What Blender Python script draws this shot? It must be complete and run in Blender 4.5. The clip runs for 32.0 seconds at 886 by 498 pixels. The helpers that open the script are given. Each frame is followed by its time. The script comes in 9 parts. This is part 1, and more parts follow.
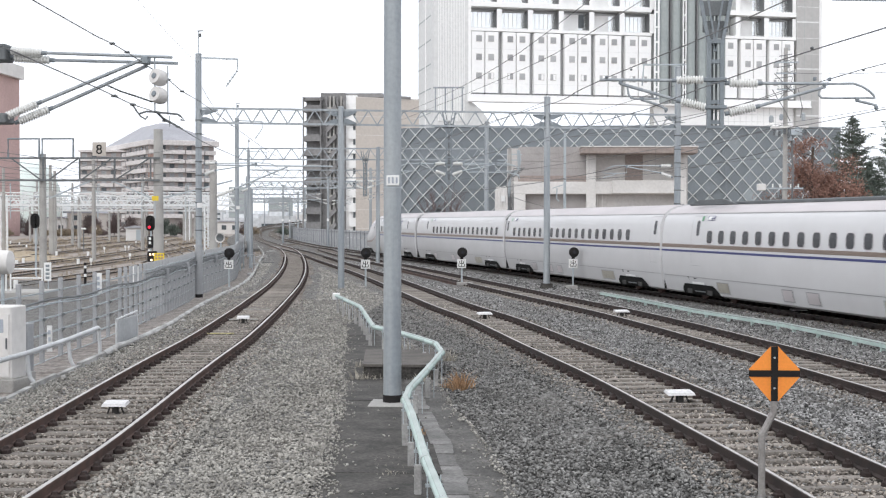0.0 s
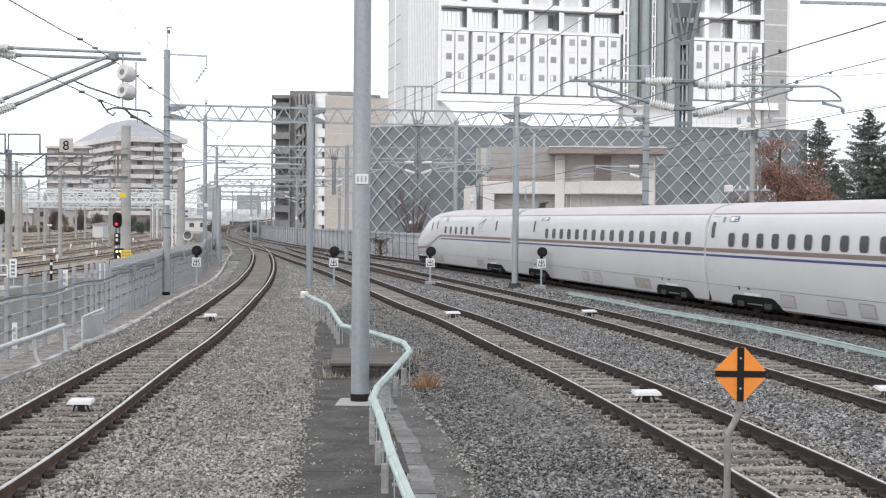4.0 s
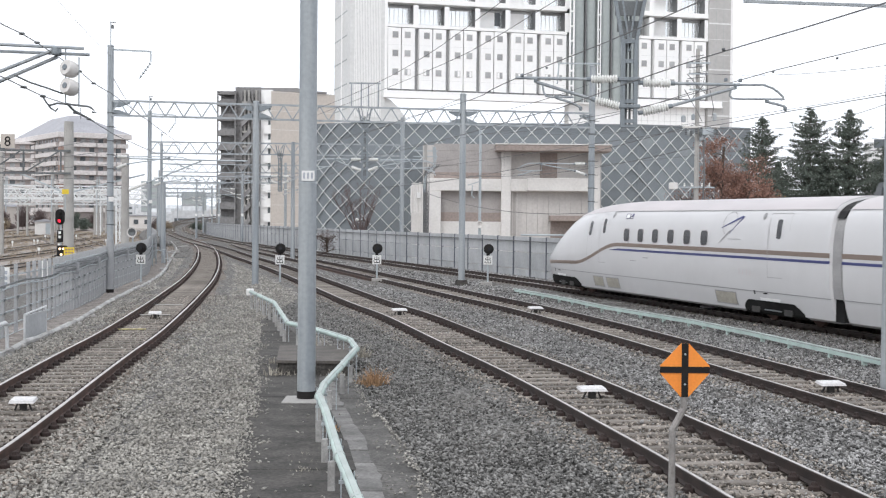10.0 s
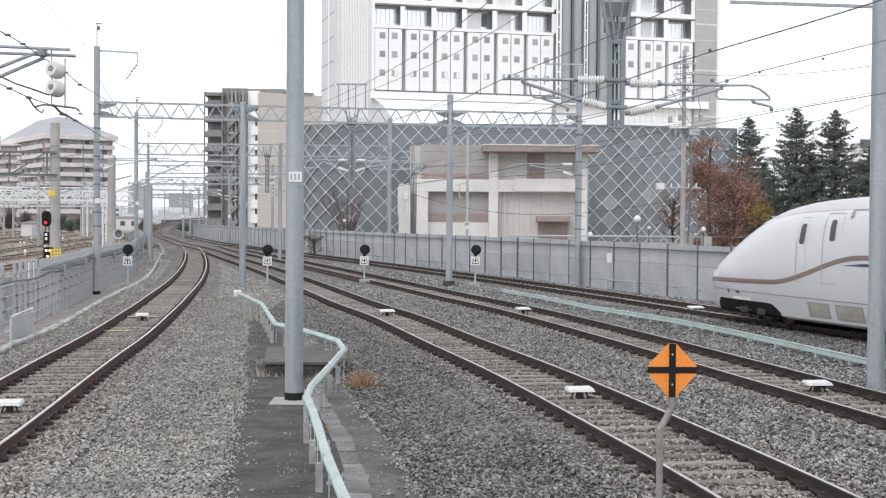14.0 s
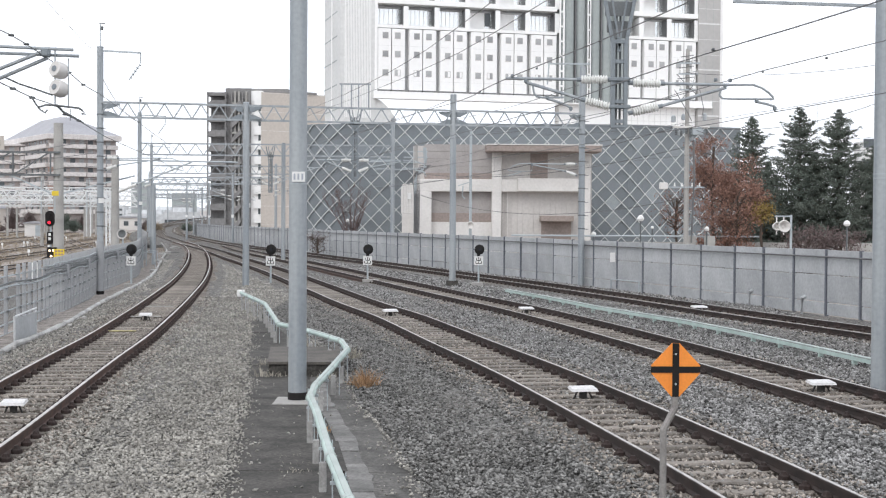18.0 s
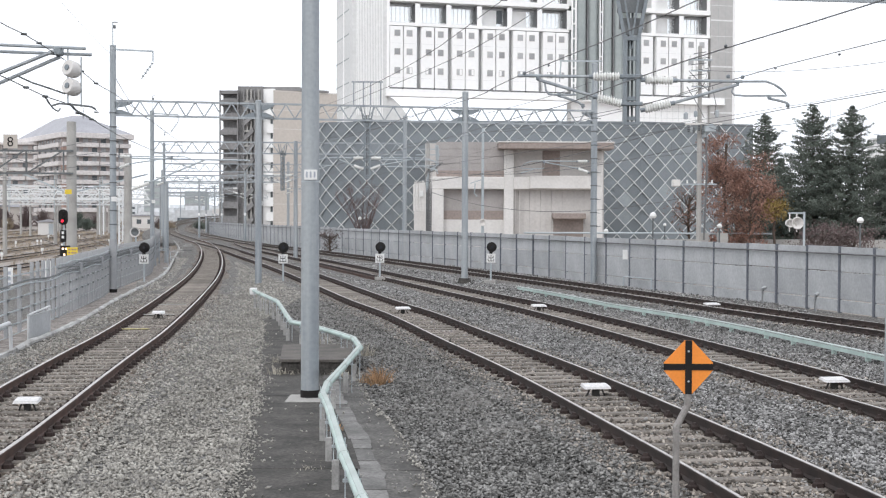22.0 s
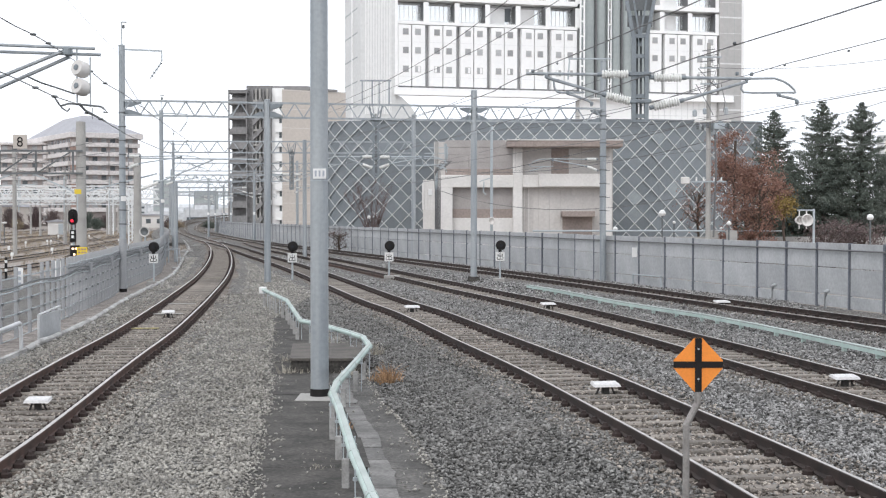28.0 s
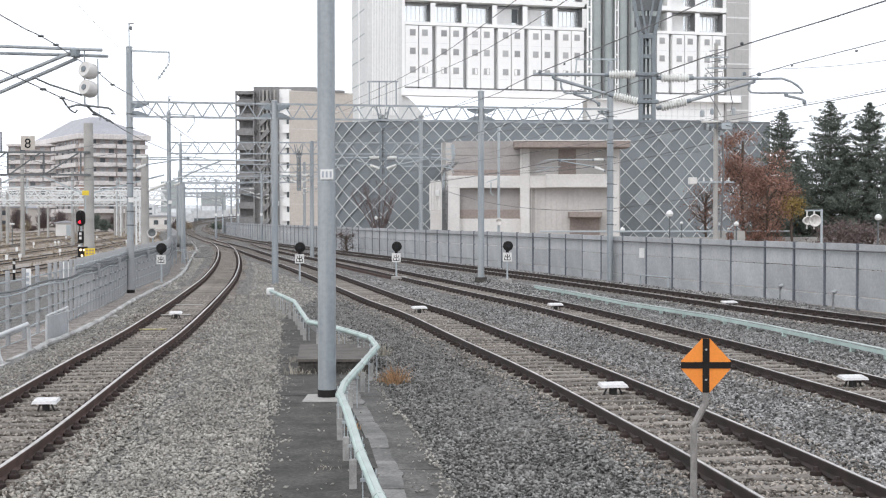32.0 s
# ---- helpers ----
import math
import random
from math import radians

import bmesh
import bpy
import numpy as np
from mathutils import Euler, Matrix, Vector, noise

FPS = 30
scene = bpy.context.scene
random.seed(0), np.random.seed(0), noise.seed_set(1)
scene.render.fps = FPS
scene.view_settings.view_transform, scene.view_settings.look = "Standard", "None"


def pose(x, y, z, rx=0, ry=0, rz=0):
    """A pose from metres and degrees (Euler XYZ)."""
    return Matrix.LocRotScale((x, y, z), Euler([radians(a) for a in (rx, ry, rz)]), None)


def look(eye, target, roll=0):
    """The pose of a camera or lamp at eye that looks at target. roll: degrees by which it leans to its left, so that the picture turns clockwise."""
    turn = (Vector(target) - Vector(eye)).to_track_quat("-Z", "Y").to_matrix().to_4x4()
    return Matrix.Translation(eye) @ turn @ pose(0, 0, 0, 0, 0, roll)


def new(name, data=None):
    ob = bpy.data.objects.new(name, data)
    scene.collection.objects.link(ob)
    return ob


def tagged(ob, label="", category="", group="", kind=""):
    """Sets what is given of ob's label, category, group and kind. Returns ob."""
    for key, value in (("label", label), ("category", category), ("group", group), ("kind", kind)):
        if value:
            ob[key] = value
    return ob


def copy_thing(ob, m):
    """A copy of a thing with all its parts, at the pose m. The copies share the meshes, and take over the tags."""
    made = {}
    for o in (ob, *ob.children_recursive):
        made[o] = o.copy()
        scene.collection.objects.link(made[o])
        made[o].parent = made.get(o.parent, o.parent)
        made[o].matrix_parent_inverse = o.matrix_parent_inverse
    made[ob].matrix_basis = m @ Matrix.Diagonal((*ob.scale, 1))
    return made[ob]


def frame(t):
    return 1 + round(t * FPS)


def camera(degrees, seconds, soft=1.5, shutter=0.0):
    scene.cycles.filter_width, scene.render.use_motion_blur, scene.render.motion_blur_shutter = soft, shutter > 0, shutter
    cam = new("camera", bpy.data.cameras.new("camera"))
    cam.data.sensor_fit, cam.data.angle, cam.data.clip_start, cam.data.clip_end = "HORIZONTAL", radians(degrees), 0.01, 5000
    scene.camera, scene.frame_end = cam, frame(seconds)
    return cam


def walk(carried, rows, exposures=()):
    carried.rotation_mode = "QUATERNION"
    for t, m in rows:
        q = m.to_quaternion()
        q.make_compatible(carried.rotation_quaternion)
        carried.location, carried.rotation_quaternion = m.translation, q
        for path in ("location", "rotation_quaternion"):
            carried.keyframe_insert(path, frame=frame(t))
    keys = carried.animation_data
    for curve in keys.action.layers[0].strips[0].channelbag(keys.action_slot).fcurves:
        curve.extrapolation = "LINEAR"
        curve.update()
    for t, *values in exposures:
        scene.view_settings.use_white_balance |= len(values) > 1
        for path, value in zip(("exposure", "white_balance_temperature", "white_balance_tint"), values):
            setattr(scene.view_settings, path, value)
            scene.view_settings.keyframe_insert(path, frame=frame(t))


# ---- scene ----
cam = camera(36.9, 32.0, soft=1.2, shutter=0.4)

EYE = (0.0, 0.0, 2.8)
# seconds, turn to the left, tilt up, lean (degrees)
TURNS = [
    (0, 3.138, -1.153, 0.088), (0.5, 3.165, -1.150, 0.129), (1, 3.111, -1.150, 0.167), (1.5, 2.943, -1.148, 0.206),
    (2, 2.699, -1.138, 0.270), (2.5, 2.433, -1.130, 0.362), (3, 2.184, -1.142, 0.427), (3.5, 1.944, -1.170, 0.459),
    (5.5, 1.469, -1.200, 0.503), (6, 1.274, -1.218, 0.456), (6.5, 1.032, -1.240, 0.438), (7, 0.751, -1.262, 0.468),
    (7.5, 0.461, -1.265, 0.501), (8, 0.200, -1.255, 0.521), (8.5, -0.021, -1.257, 0.525), (9, -0.220, -1.272, 0.523),
    (9.5, -0.386, -1.284, 0.522), (10, -0.521, -1.295, 0.513), (10.5, -0.664, -1.308, 0.493), (11, -0.812, -1.309, 0.470),
    (11.5, -0.919, -1.297, 0.443), (12, -0.963, -1.286, 0.419), (12.5, -0.978, -1.281, 0.414), (13, -1.004, -1.277, 0.413),
    (13.5, -1.036, -1.265, 0.404), (14, -1.061, -1.253, 0.394), (14.5, -1.073, -1.251, 0.394), (16.5, -1.045, -1.275, 0.372),
    (17, -1.027, -1.260, 0.372), (17.5, -0.982, -1.259, 0.361), (18, -0.921, -1.265, 0.350), (18.5, -0.856, -1.269, 0.348),
    (19, -0.795, -1.273, 0.329), (19.5, -0.735, -1.287, 0.296), (20, -0.679, -1.306, 0.285), (20.5, -0.628, -1.321, 0.280),
    (21, -0.571, -1.337, 0.270), (21.5, -0.491, -1.354, 0.259), (22, -0.394, -1.371, 0.230), (22.5, -0.310, -1.384, 0.191),
    (23, -0.247, -1.399, 0.156), (23.5, -0.190, -1.422, 0.117), (24, -0.132, -1.442, 0.070), (24.5, -0.065, -1.446, 0.023),
    (25, -0.009, -1.442, -0.006), (25.5, 0.012, -1.446, 0.011), (27.5, -0.035, -1.449, 0.040), (28, -0.001, -1.439, 0.015),
    (28.5, 0.033, -1.434, 0.004), (29, 0.068, -1.437, -0.015), (29.5, 0.097, -1.441, -0.030), (30, 0.121, -1.434, -0.045),
    (30.5, 0.153, -1.419, -0.073), (31, 0.204, -1.407, -0.083), (31.5, 0.260, -1.403, -0.072), (32, 0.311, -1.406, -0.059),
]
walk(cam, [(t, pose(*EYE) @ pose(0, 0, 0, 0, 0, turn) @ pose(0, 0, 0, 90 + tilt) @ pose(0, 0, 0, 0, 0, lean))
           for t, turn, tilt, lean in TURNS])

# ---------------------------------------------------------------- light
world = bpy.data.worlds.new("overcast")
scene.world = world
world.use_nodes = True
wn, wl = world.node_tree.nodes, world.node_tree.links
sky = wn.new("ShaderNodeTexSky")
sky.sky_type = "NISHITA"
sky.sun_disc = False
sky.sun_elevation, sky.sun_rotation = radians(42), radians(200)
sky.dust_density, sky.air_density = 4.0, 1.0
cloud = wn.new("ShaderNodeMix")
cloud.data_type = "RGBA"
cloud.inputs["Factor"].default_value = 0.9
cloud.inputs["B"].default_value = (11.7, 12.1, 12.9, 1)
wl.new(sky.outputs["Color"], cloud.inputs["A"])
back = wn["Background"]
wl.new(cloud.outputs["Result"], back.inputs["Color"])
back.inputs["Strength"].default_value = 0.115
sun = new("sun", bpy.data.lights.new("sun", "SUN"))
sun.data.energy, sun.data.angle, sun.data.color = 0.9, radians(30), (1.0, 0.985, 0.965)
sun.matrix_world = look((0, 0, 60), (24, 58, 0))
scene.view_settings.exposure = 0.0


# ---------------------------------------------------------------- materials
def mat(name, a, b=None, rough=0.7, metal=0.0, scale=3.0, fine=40.0, bump=0.15, grain=0.15, depth=0.01, emit=0.0,
        island=0.0, rand=0.0, spec=0.4, streak=0.0, even=False):
    """A painted, stony or metal surface: two tones in broad stains, fine grain, bump."""
    m = bpy.data.materials.new(name)
    m.use_nodes = True
    n, l = m.node_tree.nodes, m.node_tree.links
    p = n["Principled BSDF"]
    b = b or tuple(c * 0.8 for c in a)
    co = n.new("ShaderNodeTexCoord")
    src = co.outputs["Object"]
    if streak:
        mp = n.new("ShaderNodeMapping")
        mp.inputs["Scale"].default_value = (1, 1, streak)
        l.new(src, mp.inputs["Vector"])
        src2 = mp.outputs["Vector"]
    else:
        src2 = src
    big = n.new("ShaderNodeTexNoise")
    big.inputs["Scale"].default_value, big.inputs["Detail"].default_value = scale, 5
    l.new(src2, big.inputs["Vector"])
    ramp = n.new("ShaderNodeValToRGB")
    ramp.color_ramp.elements[0].position, ramp.color_ramp.elements[1].position = 0.36, 0.66
    ramp.color_ramp.elements[0].color, ramp.color_ramp.elements[1].color = (*a, 1), (*b, 1)
    l.new(big.outputs["Fac"], ramp.inputs["Fac"])
    tiny = n.new("ShaderNodeTexNoise")
    tiny.inputs["Scale"].default_value, tiny.inputs["Detail"].default_value = fine, 3
    l.new(src, tiny.inputs["Vector"])
    mr = n.new("ShaderNodeMapRange")
    mr.inputs["From Min"].default_value, mr.inputs["From Max"].default_value = 0.3, 0.7
    mr.inputs["To Min"].default_value, mr.inputs["To Max"].default_value = 1 - grain, 1 + grain
    l.new(tiny.outputs["Fac"], mr.inputs["Value"])
    val = mr.outputs["Result"]
    if island or rand:
        if island:
            g = n.new("ShaderNodeNewGeometry").outputs["Random Per Island"]
        else:
            g = n.new("ShaderNodeObjectInfo").outputs["Random"]
        r2 = n.new("ShaderNodeMapRange")
        w = island or rand
        r2.inputs["To Min"].default_value, r2.inputs["To Max"].default_value = 1 - w, 1 + w
        l.new(g, r2.inputs["Value"])
        mu = n.new("ShaderNodeMath")
        mu.operation = "MULTIPLY"
        l.new(val, mu.inputs[0])
        l.new(r2.outputs["Result"], mu.inputs[1])
        val = mu.outputs[0]
    hs = n.new("ShaderNodeHueSaturation")
    l.new(ramp.outputs["Color"], hs.inputs["Color"])
    l.new(val, hs.inputs["Value"])
    l.new(hs.outputs["Color"], p.inputs["Base Color"])
    p.inputs["Metallic"].default_value = metal
    p.inputs["Specular IOR Level"].default_value = spec
    rr = n.new("ShaderNodeMapRange")
    rr.inputs["To Min"].default_value, rr.inputs["To Max"].default_value = max(0.03, rough - 0.12), min(1, rough + 0.12)
    l.new(tiny.outputs["Fac"], rr.inputs["Value"])
    if even:
        p.inputs["Roughness"].default_value = rough
    else:
        l.new(rr.outputs["Result"], p.inputs["Roughness"])
    if bump:
        bu = n.new("ShaderNodeBump")
        bu.inputs["Strength"].default_value, bu.inputs["Distance"].default_value = bump, depth
        l.new(tiny.outputs["Fac"], bu.inputs["Height"])
        l.new(bu.outputs["Normal"], p.inputs["Normal"])
    if emit:
        p.inputs["Emission Color"].default_value = (*a, 1)
        p.inputs["Emission Strength"].default_value = emit
    return m


def ballast_mat(name, tones, size=16.0, brown=0.25):
    """Crushed stone: cells of several greys with dark joints and a real bump."""
    m = bpy.data.materials.new(name)
    m.use_nodes = True
    n, l = m.node_tree.nodes, m.node_tree.links
    p = n["Principled BSDF"]
    co = n.new("ShaderNodeTexCoord").outputs["Object"]
    v = n.new("ShaderNodeTexVoronoi")
    v.inputs["Scale"].default_value = size
    l.new(co, v.inputs["Vector"])
    ramp = n.new("ShaderNodeValToRGB")
    e = ramp.color_ramp.elements
    e[0].position, e[0].color = 0.0, (*tones[0], 1)
    e[1].position, e[1].color = 1.0, (*tones[2], 1)
    mid = e.new(0.5)
    mid.color = (*tones[1], 1)
    sep = n.new("ShaderNodeSeparateColor")
    l.new(v.outputs["Color"], sep.inputs["Color"])
    l.new(sep.outputs["Red"], ramp.inputs["Fac"])
    big = n.new("ShaderNodeTexNoise")
    big.inputs["Scale"].default_value, big.inputs["Detail"].default_value = 0.45, 6
    l.new(co, big.inputs["Vector"])
    st = n.new("ShaderNodeMapRange")
    st.inputs["From Min"].default_value, st.inputs["From Max"].default_value = 0.4, 0.7
    st.inputs["To Max"].default_value = brown
    l.new(big.outputs["Fac"], st.inputs["Value"])
    mix = n.new("ShaderNodeMix")
    mix.data_type = "RGBA"
    mix.inputs["B"].default_value = (0.20, 0.155, 0.115, 1)
    l.new(st.outputs["Result"], mix.inputs["Factor"])
    l.new(ramp.outputs["Color"], mix.inputs["A"])
    l.new(mix.outputs["Result"], p.inputs["Base Color"])
    p.inputs["Roughness"].default_value = 0.9
    p.inputs["Specular IOR Level"].default_value = 0.2
    bu = n.new("ShaderNodeBump")
    bu.invert = True
    bu.inputs["Strength"].default_value, bu.inputs["Distance"].default_value = 0.9, 0.06
    l.new(v.outputs["Distance"], bu.inputs["Height"])
    l.new(bu.outputs["Normal"], p.inputs["Normal"])
    return m


def glass_mat(name, tint=(0.03, 0.035, 0.04), rough=0.08, metal=0.0):
    m = bpy.data.materials.new(name)
    m.use_nodes = True
    p = m.node_tree.nodes["Principled BSDF"]
    p.inputs["Base Color"].default_value = (*tint, 1)
    p.inputs["Roughness"].default_value = rough
    p.inputs["Specular IOR Level"].default_value = 0.45
    p.inputs["Metallic"].default_value = metal
    return m


def ribs(m, scale, depth):
    """Adds the fine upright ribs of profiled sheet to a material."""
    n, l = m.node_tree.nodes, m.node_tree.links
    w = n.new("ShaderNodeTexWave")
    w.inputs["Scale"].default_value = scale
    l.new(n.new("ShaderNodeTexCoord").outputs["Object"], w.inputs["Vector"])
    b = n.new("ShaderNodeBump")
    b.inputs["Strength"].default_value, b.inputs["Distance"].default_value = 0.5, depth
    l.new(w.outputs["Fac"], b.inputs["Height"])
    l.new(b.outputs["Normal"], n["Principled BSDF"].inputs["Normal"])


M_BALLAST = ballast_mat("ballast grey", ((0.055, 0.053, 0.05), (0.15, 0.146, 0.14), (0.29, 0.285, 0.275)), 17, 0.2)
M_BALLAST_RUST = ballast_mat("rust stained ballast", ((0.045, 0.036, 0.03), (0.115, 0.096, 0.082), (0.21, 0.185, 0.165)), 17, 0.5)
M_STONE = mat("grey ballast stone", (0.225, 0.221, 0.212), (0.15, 0.147, 0.141), rough=0.9, island=0.7, fine=60, bump=0.3, spec=0.2)
M_STONE_PALE = mat("pale ballast stone", (0.385, 0.368, 0.335), (0.285, 0.272, 0.248), rough=0.9, island=0.36, scale=1.2, fine=60, bump=0.3, spec=0.2)
M_STONE_LIGHT = mat("light grey ballast stone", (0.30, 0.295, 0.29), (0.20, 0.197, 0.192), rough=0.9, island=0.8, scale=1.2, fine=60, bump=0.3, spec=0.2)
M_STONE_BROWN = mat("rusty ballast stone", (0.315, 0.283, 0.250), (0.21, 0.187, 0.166), rough=0.9, island=0.75, fine=60, bump=0.3, spec=0.2)
M_EARTH = mat("yard earth", (0.335, 0.29, 0.25), (0.245, 0.228, 0.215), rough=0.95, scale=0.14, fine=8, bump=0.4, grain=0.3, depth=0.05)
M_RAILSIDE = mat("rusty rail", (0.115, 0.068, 0.056), (0.06, 0.041, 0.035), rough=0.75, metal=0.2, fine=50)
M_RAILTOP = mat("polished rail head", (0.58, 0.55, 0.53), (0.44, 0.42, 0.40), rough=0.4, metal=0.8, bump=0.03)
M_SLEEPER = mat("weathered sleeper", (0.232, 0.208, 0.184), (0.163, 0.146, 0.13), rough=0.9, rand=0.3, scale=2, fine=30, bump=0.3)
M_GALV = mat("galvanised grey steel", (0.395, 0.42, 0.435), (0.29, 0.32, 0.345), rough=0.5, metal=0.35, scale=5.0, fine=14, bump=0.05, grain=0.08, streak=0.07)
M_GALVL = mat("light galvanised steel", (0.46, 0.50, 0.52), (0.40, 0.44, 0.47), rough=0.5, metal=0.3, scale=0.8, fine=20, bump=0.05, grain=0.06)
M_RAILDARK = mat("dark oily rail", (0.055, 0.039, 0.034), (0.033, 0.026, 0.024), rough=0.7, metal=0.2, fine=50)
M_CLIP = mat("dark rusty rail clip", (0.045, 0.030, 0.027), (0.03, 0.022, 0.02), rough=0.8, metal=0.2, fine=50)
M_PIPE = mat("pale weathered pipe", (0.60, 0.61, 0.62), (0.47, 0.48, 0.49), rough=0.5, metal=0.1, scale=1.5, fine=20, bump=0.05, grain=0.08)
M_STEELD = mat("dark weathered steel", (0.17, 0.18, 0.185), (0.13, 0.14, 0.145), rough=0.6, metal=0.4, scale=1.5, bump=0.08)
M_BLACK = mat("black paint", (0.012, 0.011, 0.011), (0.02, 0.018, 0.018), rough=0.6, bump=0.05, spec=0.2)
M_CONC = mat("dark stained concrete", (0.078, 0.072, 0.066), (0.036, 0.034, 0.031), rough=0.92, scale=2.4, fine=22, bump=0.5, grain=0.5)
M_LITTER = mat("littered walkway concrete", (0.29, 0.265, 0.245), (0.16, 0.135, 0.12), rough=0.95, scale=2.2, fine=9, bump=0.4, grain=0.5)
M_KERB = mat("pale worn kerb", (0.50, 0.495, 0.485), (0.27, 0.265, 0.255), rough=0.9, scale=1.2, fine=20, bump=0.2)
M_PLATEW = mat("weathered white cover", (0.66, 0.65, 0.65), (0.56, 0.55, 0.55), rough=0.6, scale=5, fine=30, bump=0.05)
M_CONCM = mat("worn grey concrete", (0.25, 0.243, 0.234), (0.13, 0.126, 0.121), rough=0.92, scale=2.6, fine=25, bump=0.3, grain=0.25, rand=0.2)
M_CONCL = mat("pale concrete", (0.42, 0.41, 0.39), (0.33, 0.32, 0.305), rough=0.9, scale=1.0, fine=25, bump=0.2, grain=0.12)
M_FENCE = mat("grey fence panel", (0.43, 0.44, 0.45), (0.355, 0.365, 0.375), rough=0.75, scale=1.1, fine=11, bump=0.08, grain=0.10, rand=0.09)
M_POSTG = mat("pale grey fence steel", (0.36, 0.368, 0.378), (0.29, 0.298, 0.308), rough=0.7, scale=1.0, fine=20, bump=0.05, grain=0.08)
M_DUCT = mat("pale green cable duct", (0.49, 0.60, 0.565), (0.40, 0.495, 0.465), rough=0.45, scale=2, fine=30, bump=0.04, grain=0.06)
M_WHITE = mat("white paint", (0.80, 0.80, 0.79), (0.72, 0.72, 0.71), rough=0.5, bump=0.04, grain=0.05)
M_PORC = mat("white porcelain insulator", (0.78, 0.78, 0.76), (0.66, 0.66, 0.64), rough=0.25, bump=0.0, grain=0.05)
M_ORANGE = mat("orange sign paint", (0.90, 0.30, 0.05), (0.84, 0.27, 0.045), rough=0.45, bump=0.03, grain=0.05)
M_YELLOW = mat("yellow sign paint", (0.78, 0.58, 0.05), (0.70, 0.52, 0.05), rough=0.5, bump=0.03)
M_TRAIN = mat("white train paint", (0.62, 0.615, 0.622), (0.59, 0.585, 0.59), rough=0.27, scale=0.4, fine=2, bump=0.0, grain=0.012, spec=0.5, even=True)
M_ROOF = mat("train roof grey pink", (0.52, 0.48, 0.485), (0.47, 0.44, 0.445), rough=0.4, scale=0.5, fine=2, bump=0.0, grain=0.02, even=True)
M_BRONZE = mat("bronze stripe", (0.24, 0.185, 0.155), (0.225, 0.175, 0.145), rough=0.4, metal=0.2, bump=0.0, grain=0.02, even=True)
M_BLUE = mat("blue stripe", (0.045, 0.052, 0.18), (0.04, 0.048, 0.165), rough=0.35, bump=0.0, grain=0.03, even=True)
M_GLASS = glass_mat("dark train glass", (0.028, 0.028, 0.033), 0.25)
M_LATWHITE = mat("white painted lattice steel", (0.76, 0.775, 0.78), (0.68, 0.695, 0.70), rough=0.6, bump=0.0)
M_GLASSB = glass_mat("building glass", (0.10, 0.115, 0.125), 0.12)
M_SKYGLASS = glass_mat("bright reflecting glazing", (0.90, 0.92, 0.93), 0.2, 0.75)
M_BOGIE = mat("underframe black", (0.03, 0.03, 0.03), (0.05, 0.047, 0.045), rough=0.8, fine=20)
M_TOWERW = mat("tower white panel", (0.92, 0.92, 0.915), (0.89, 0.89, 0.885), rough=0.7, scale=0.15, fine=1.5, bump=0.03, grain=0.025)
M_TOWERR = mat("tower warm grey shaft", (0.47, 0.462, 0.455), (0.42, 0.413, 0.406), rough=0.85, scale=0.1, fine=1.5, bump=0.05, grain=0.05)
# dark tone that paints the shade in the tower's gaps
M_GAPSHADE = mat("painted gap shade", (0.19, 0.19, 0.195), (0.23, 0.23, 0.235), rough=0.8, bump=0.0)
M_BACKW = mat("grey panel backing", (0.46, 0.465, 0.47), (0.42, 0.425, 0.43), rough=0.8, scale=0.1, bump=0.0)
M_REVEAL = mat("bay reveal with painted shade", (0.17, 0.175, 0.18), (0.13, 0.135, 0.14), rough=0.6, scale=0.1, bump=0.0)
M_PANEG = mat("grey window blind and bay shadow", (0.40, 0.405, 0.41), (0.34, 0.345, 0.35), rough=0.4, scale=0.2, bump=0.0, rand=0.25)
M_TOWERG = mat("tower grey concrete", (0.71, 0.715, 0.71), (0.65, 0.655, 0.65), rough=0.85, scale=0.1, fine=1.5, bump=0.05, grain=0.07)
M_TOWERS = mat("tower green grey shaft", (0.37, 0.405, 0.40), (0.32, 0.355, 0.355), rough=0.6, scale=0.1, fine=1.5, bump=0.03, grain=0.06)
M_LATWALL = mat("slate grey panel", (0.225, 0.25, 0.268), (0.20, 0.225, 0.243), rough=0.55, scale=0.5, fine=6, bump=0.03, grain=0.06, rand=0.12)
ribs(M_LATWALL, 9.0, 0.02)
M_LATSTRIP = mat("pale lattice strip", (0.66, 0.68, 0.68), (0.58, 0.60, 0.60), rough=0.5, bump=0.02, grain=0.05)
M_BEIGE = mat("beige service wall", (0.58, 0.555, 0.535), (0.52, 0.50, 0.483), rough=0.85, scale=0.3, fine=6, bump=0.06, grain=0.07, streak=0.3)
M_OFFW = mat("off white frame", (0.72, 0.70, 0.68), (0.64, 0.62, 0.60), rough=0.8, scale=0.4, fine=6, bump=0.05, grain=0.06)
M_TAUPE = mat("taupe cladding", (0.33, 0.275, 0.25), (0.29, 0.245, 0.225), rough=0.75, scale=0.5, fine=6, bump=0.05)
M_APTBEIGE = mat("apartment beige tile", (0.56, 0.51, 0.465), (0.52, 0.475, 0.43), rough=0.8, scale=0.1, fine=3, bump=0.04, grain=0.06)
M_APTDARK = mat("apartment dark grey", (0.27, 0.265, 0.265), (0.21, 0.206, 0.206), rough=0.85, scale=0.2, fine=3, bump=0.06)
M_BRICKB = mat("brown brick cladding", (0.36, 0.25, 0.21), (0.31, 0.215, 0.18), rough=0.85, scale=0.2, fine=3, bump=0.05)
M_PINK = mat("pink brown tower tile", (0.52, 0.36, 0.34), (0.47, 0.325, 0.305), rough=0.8, scale=0.2, fine=3, bump=0.05)
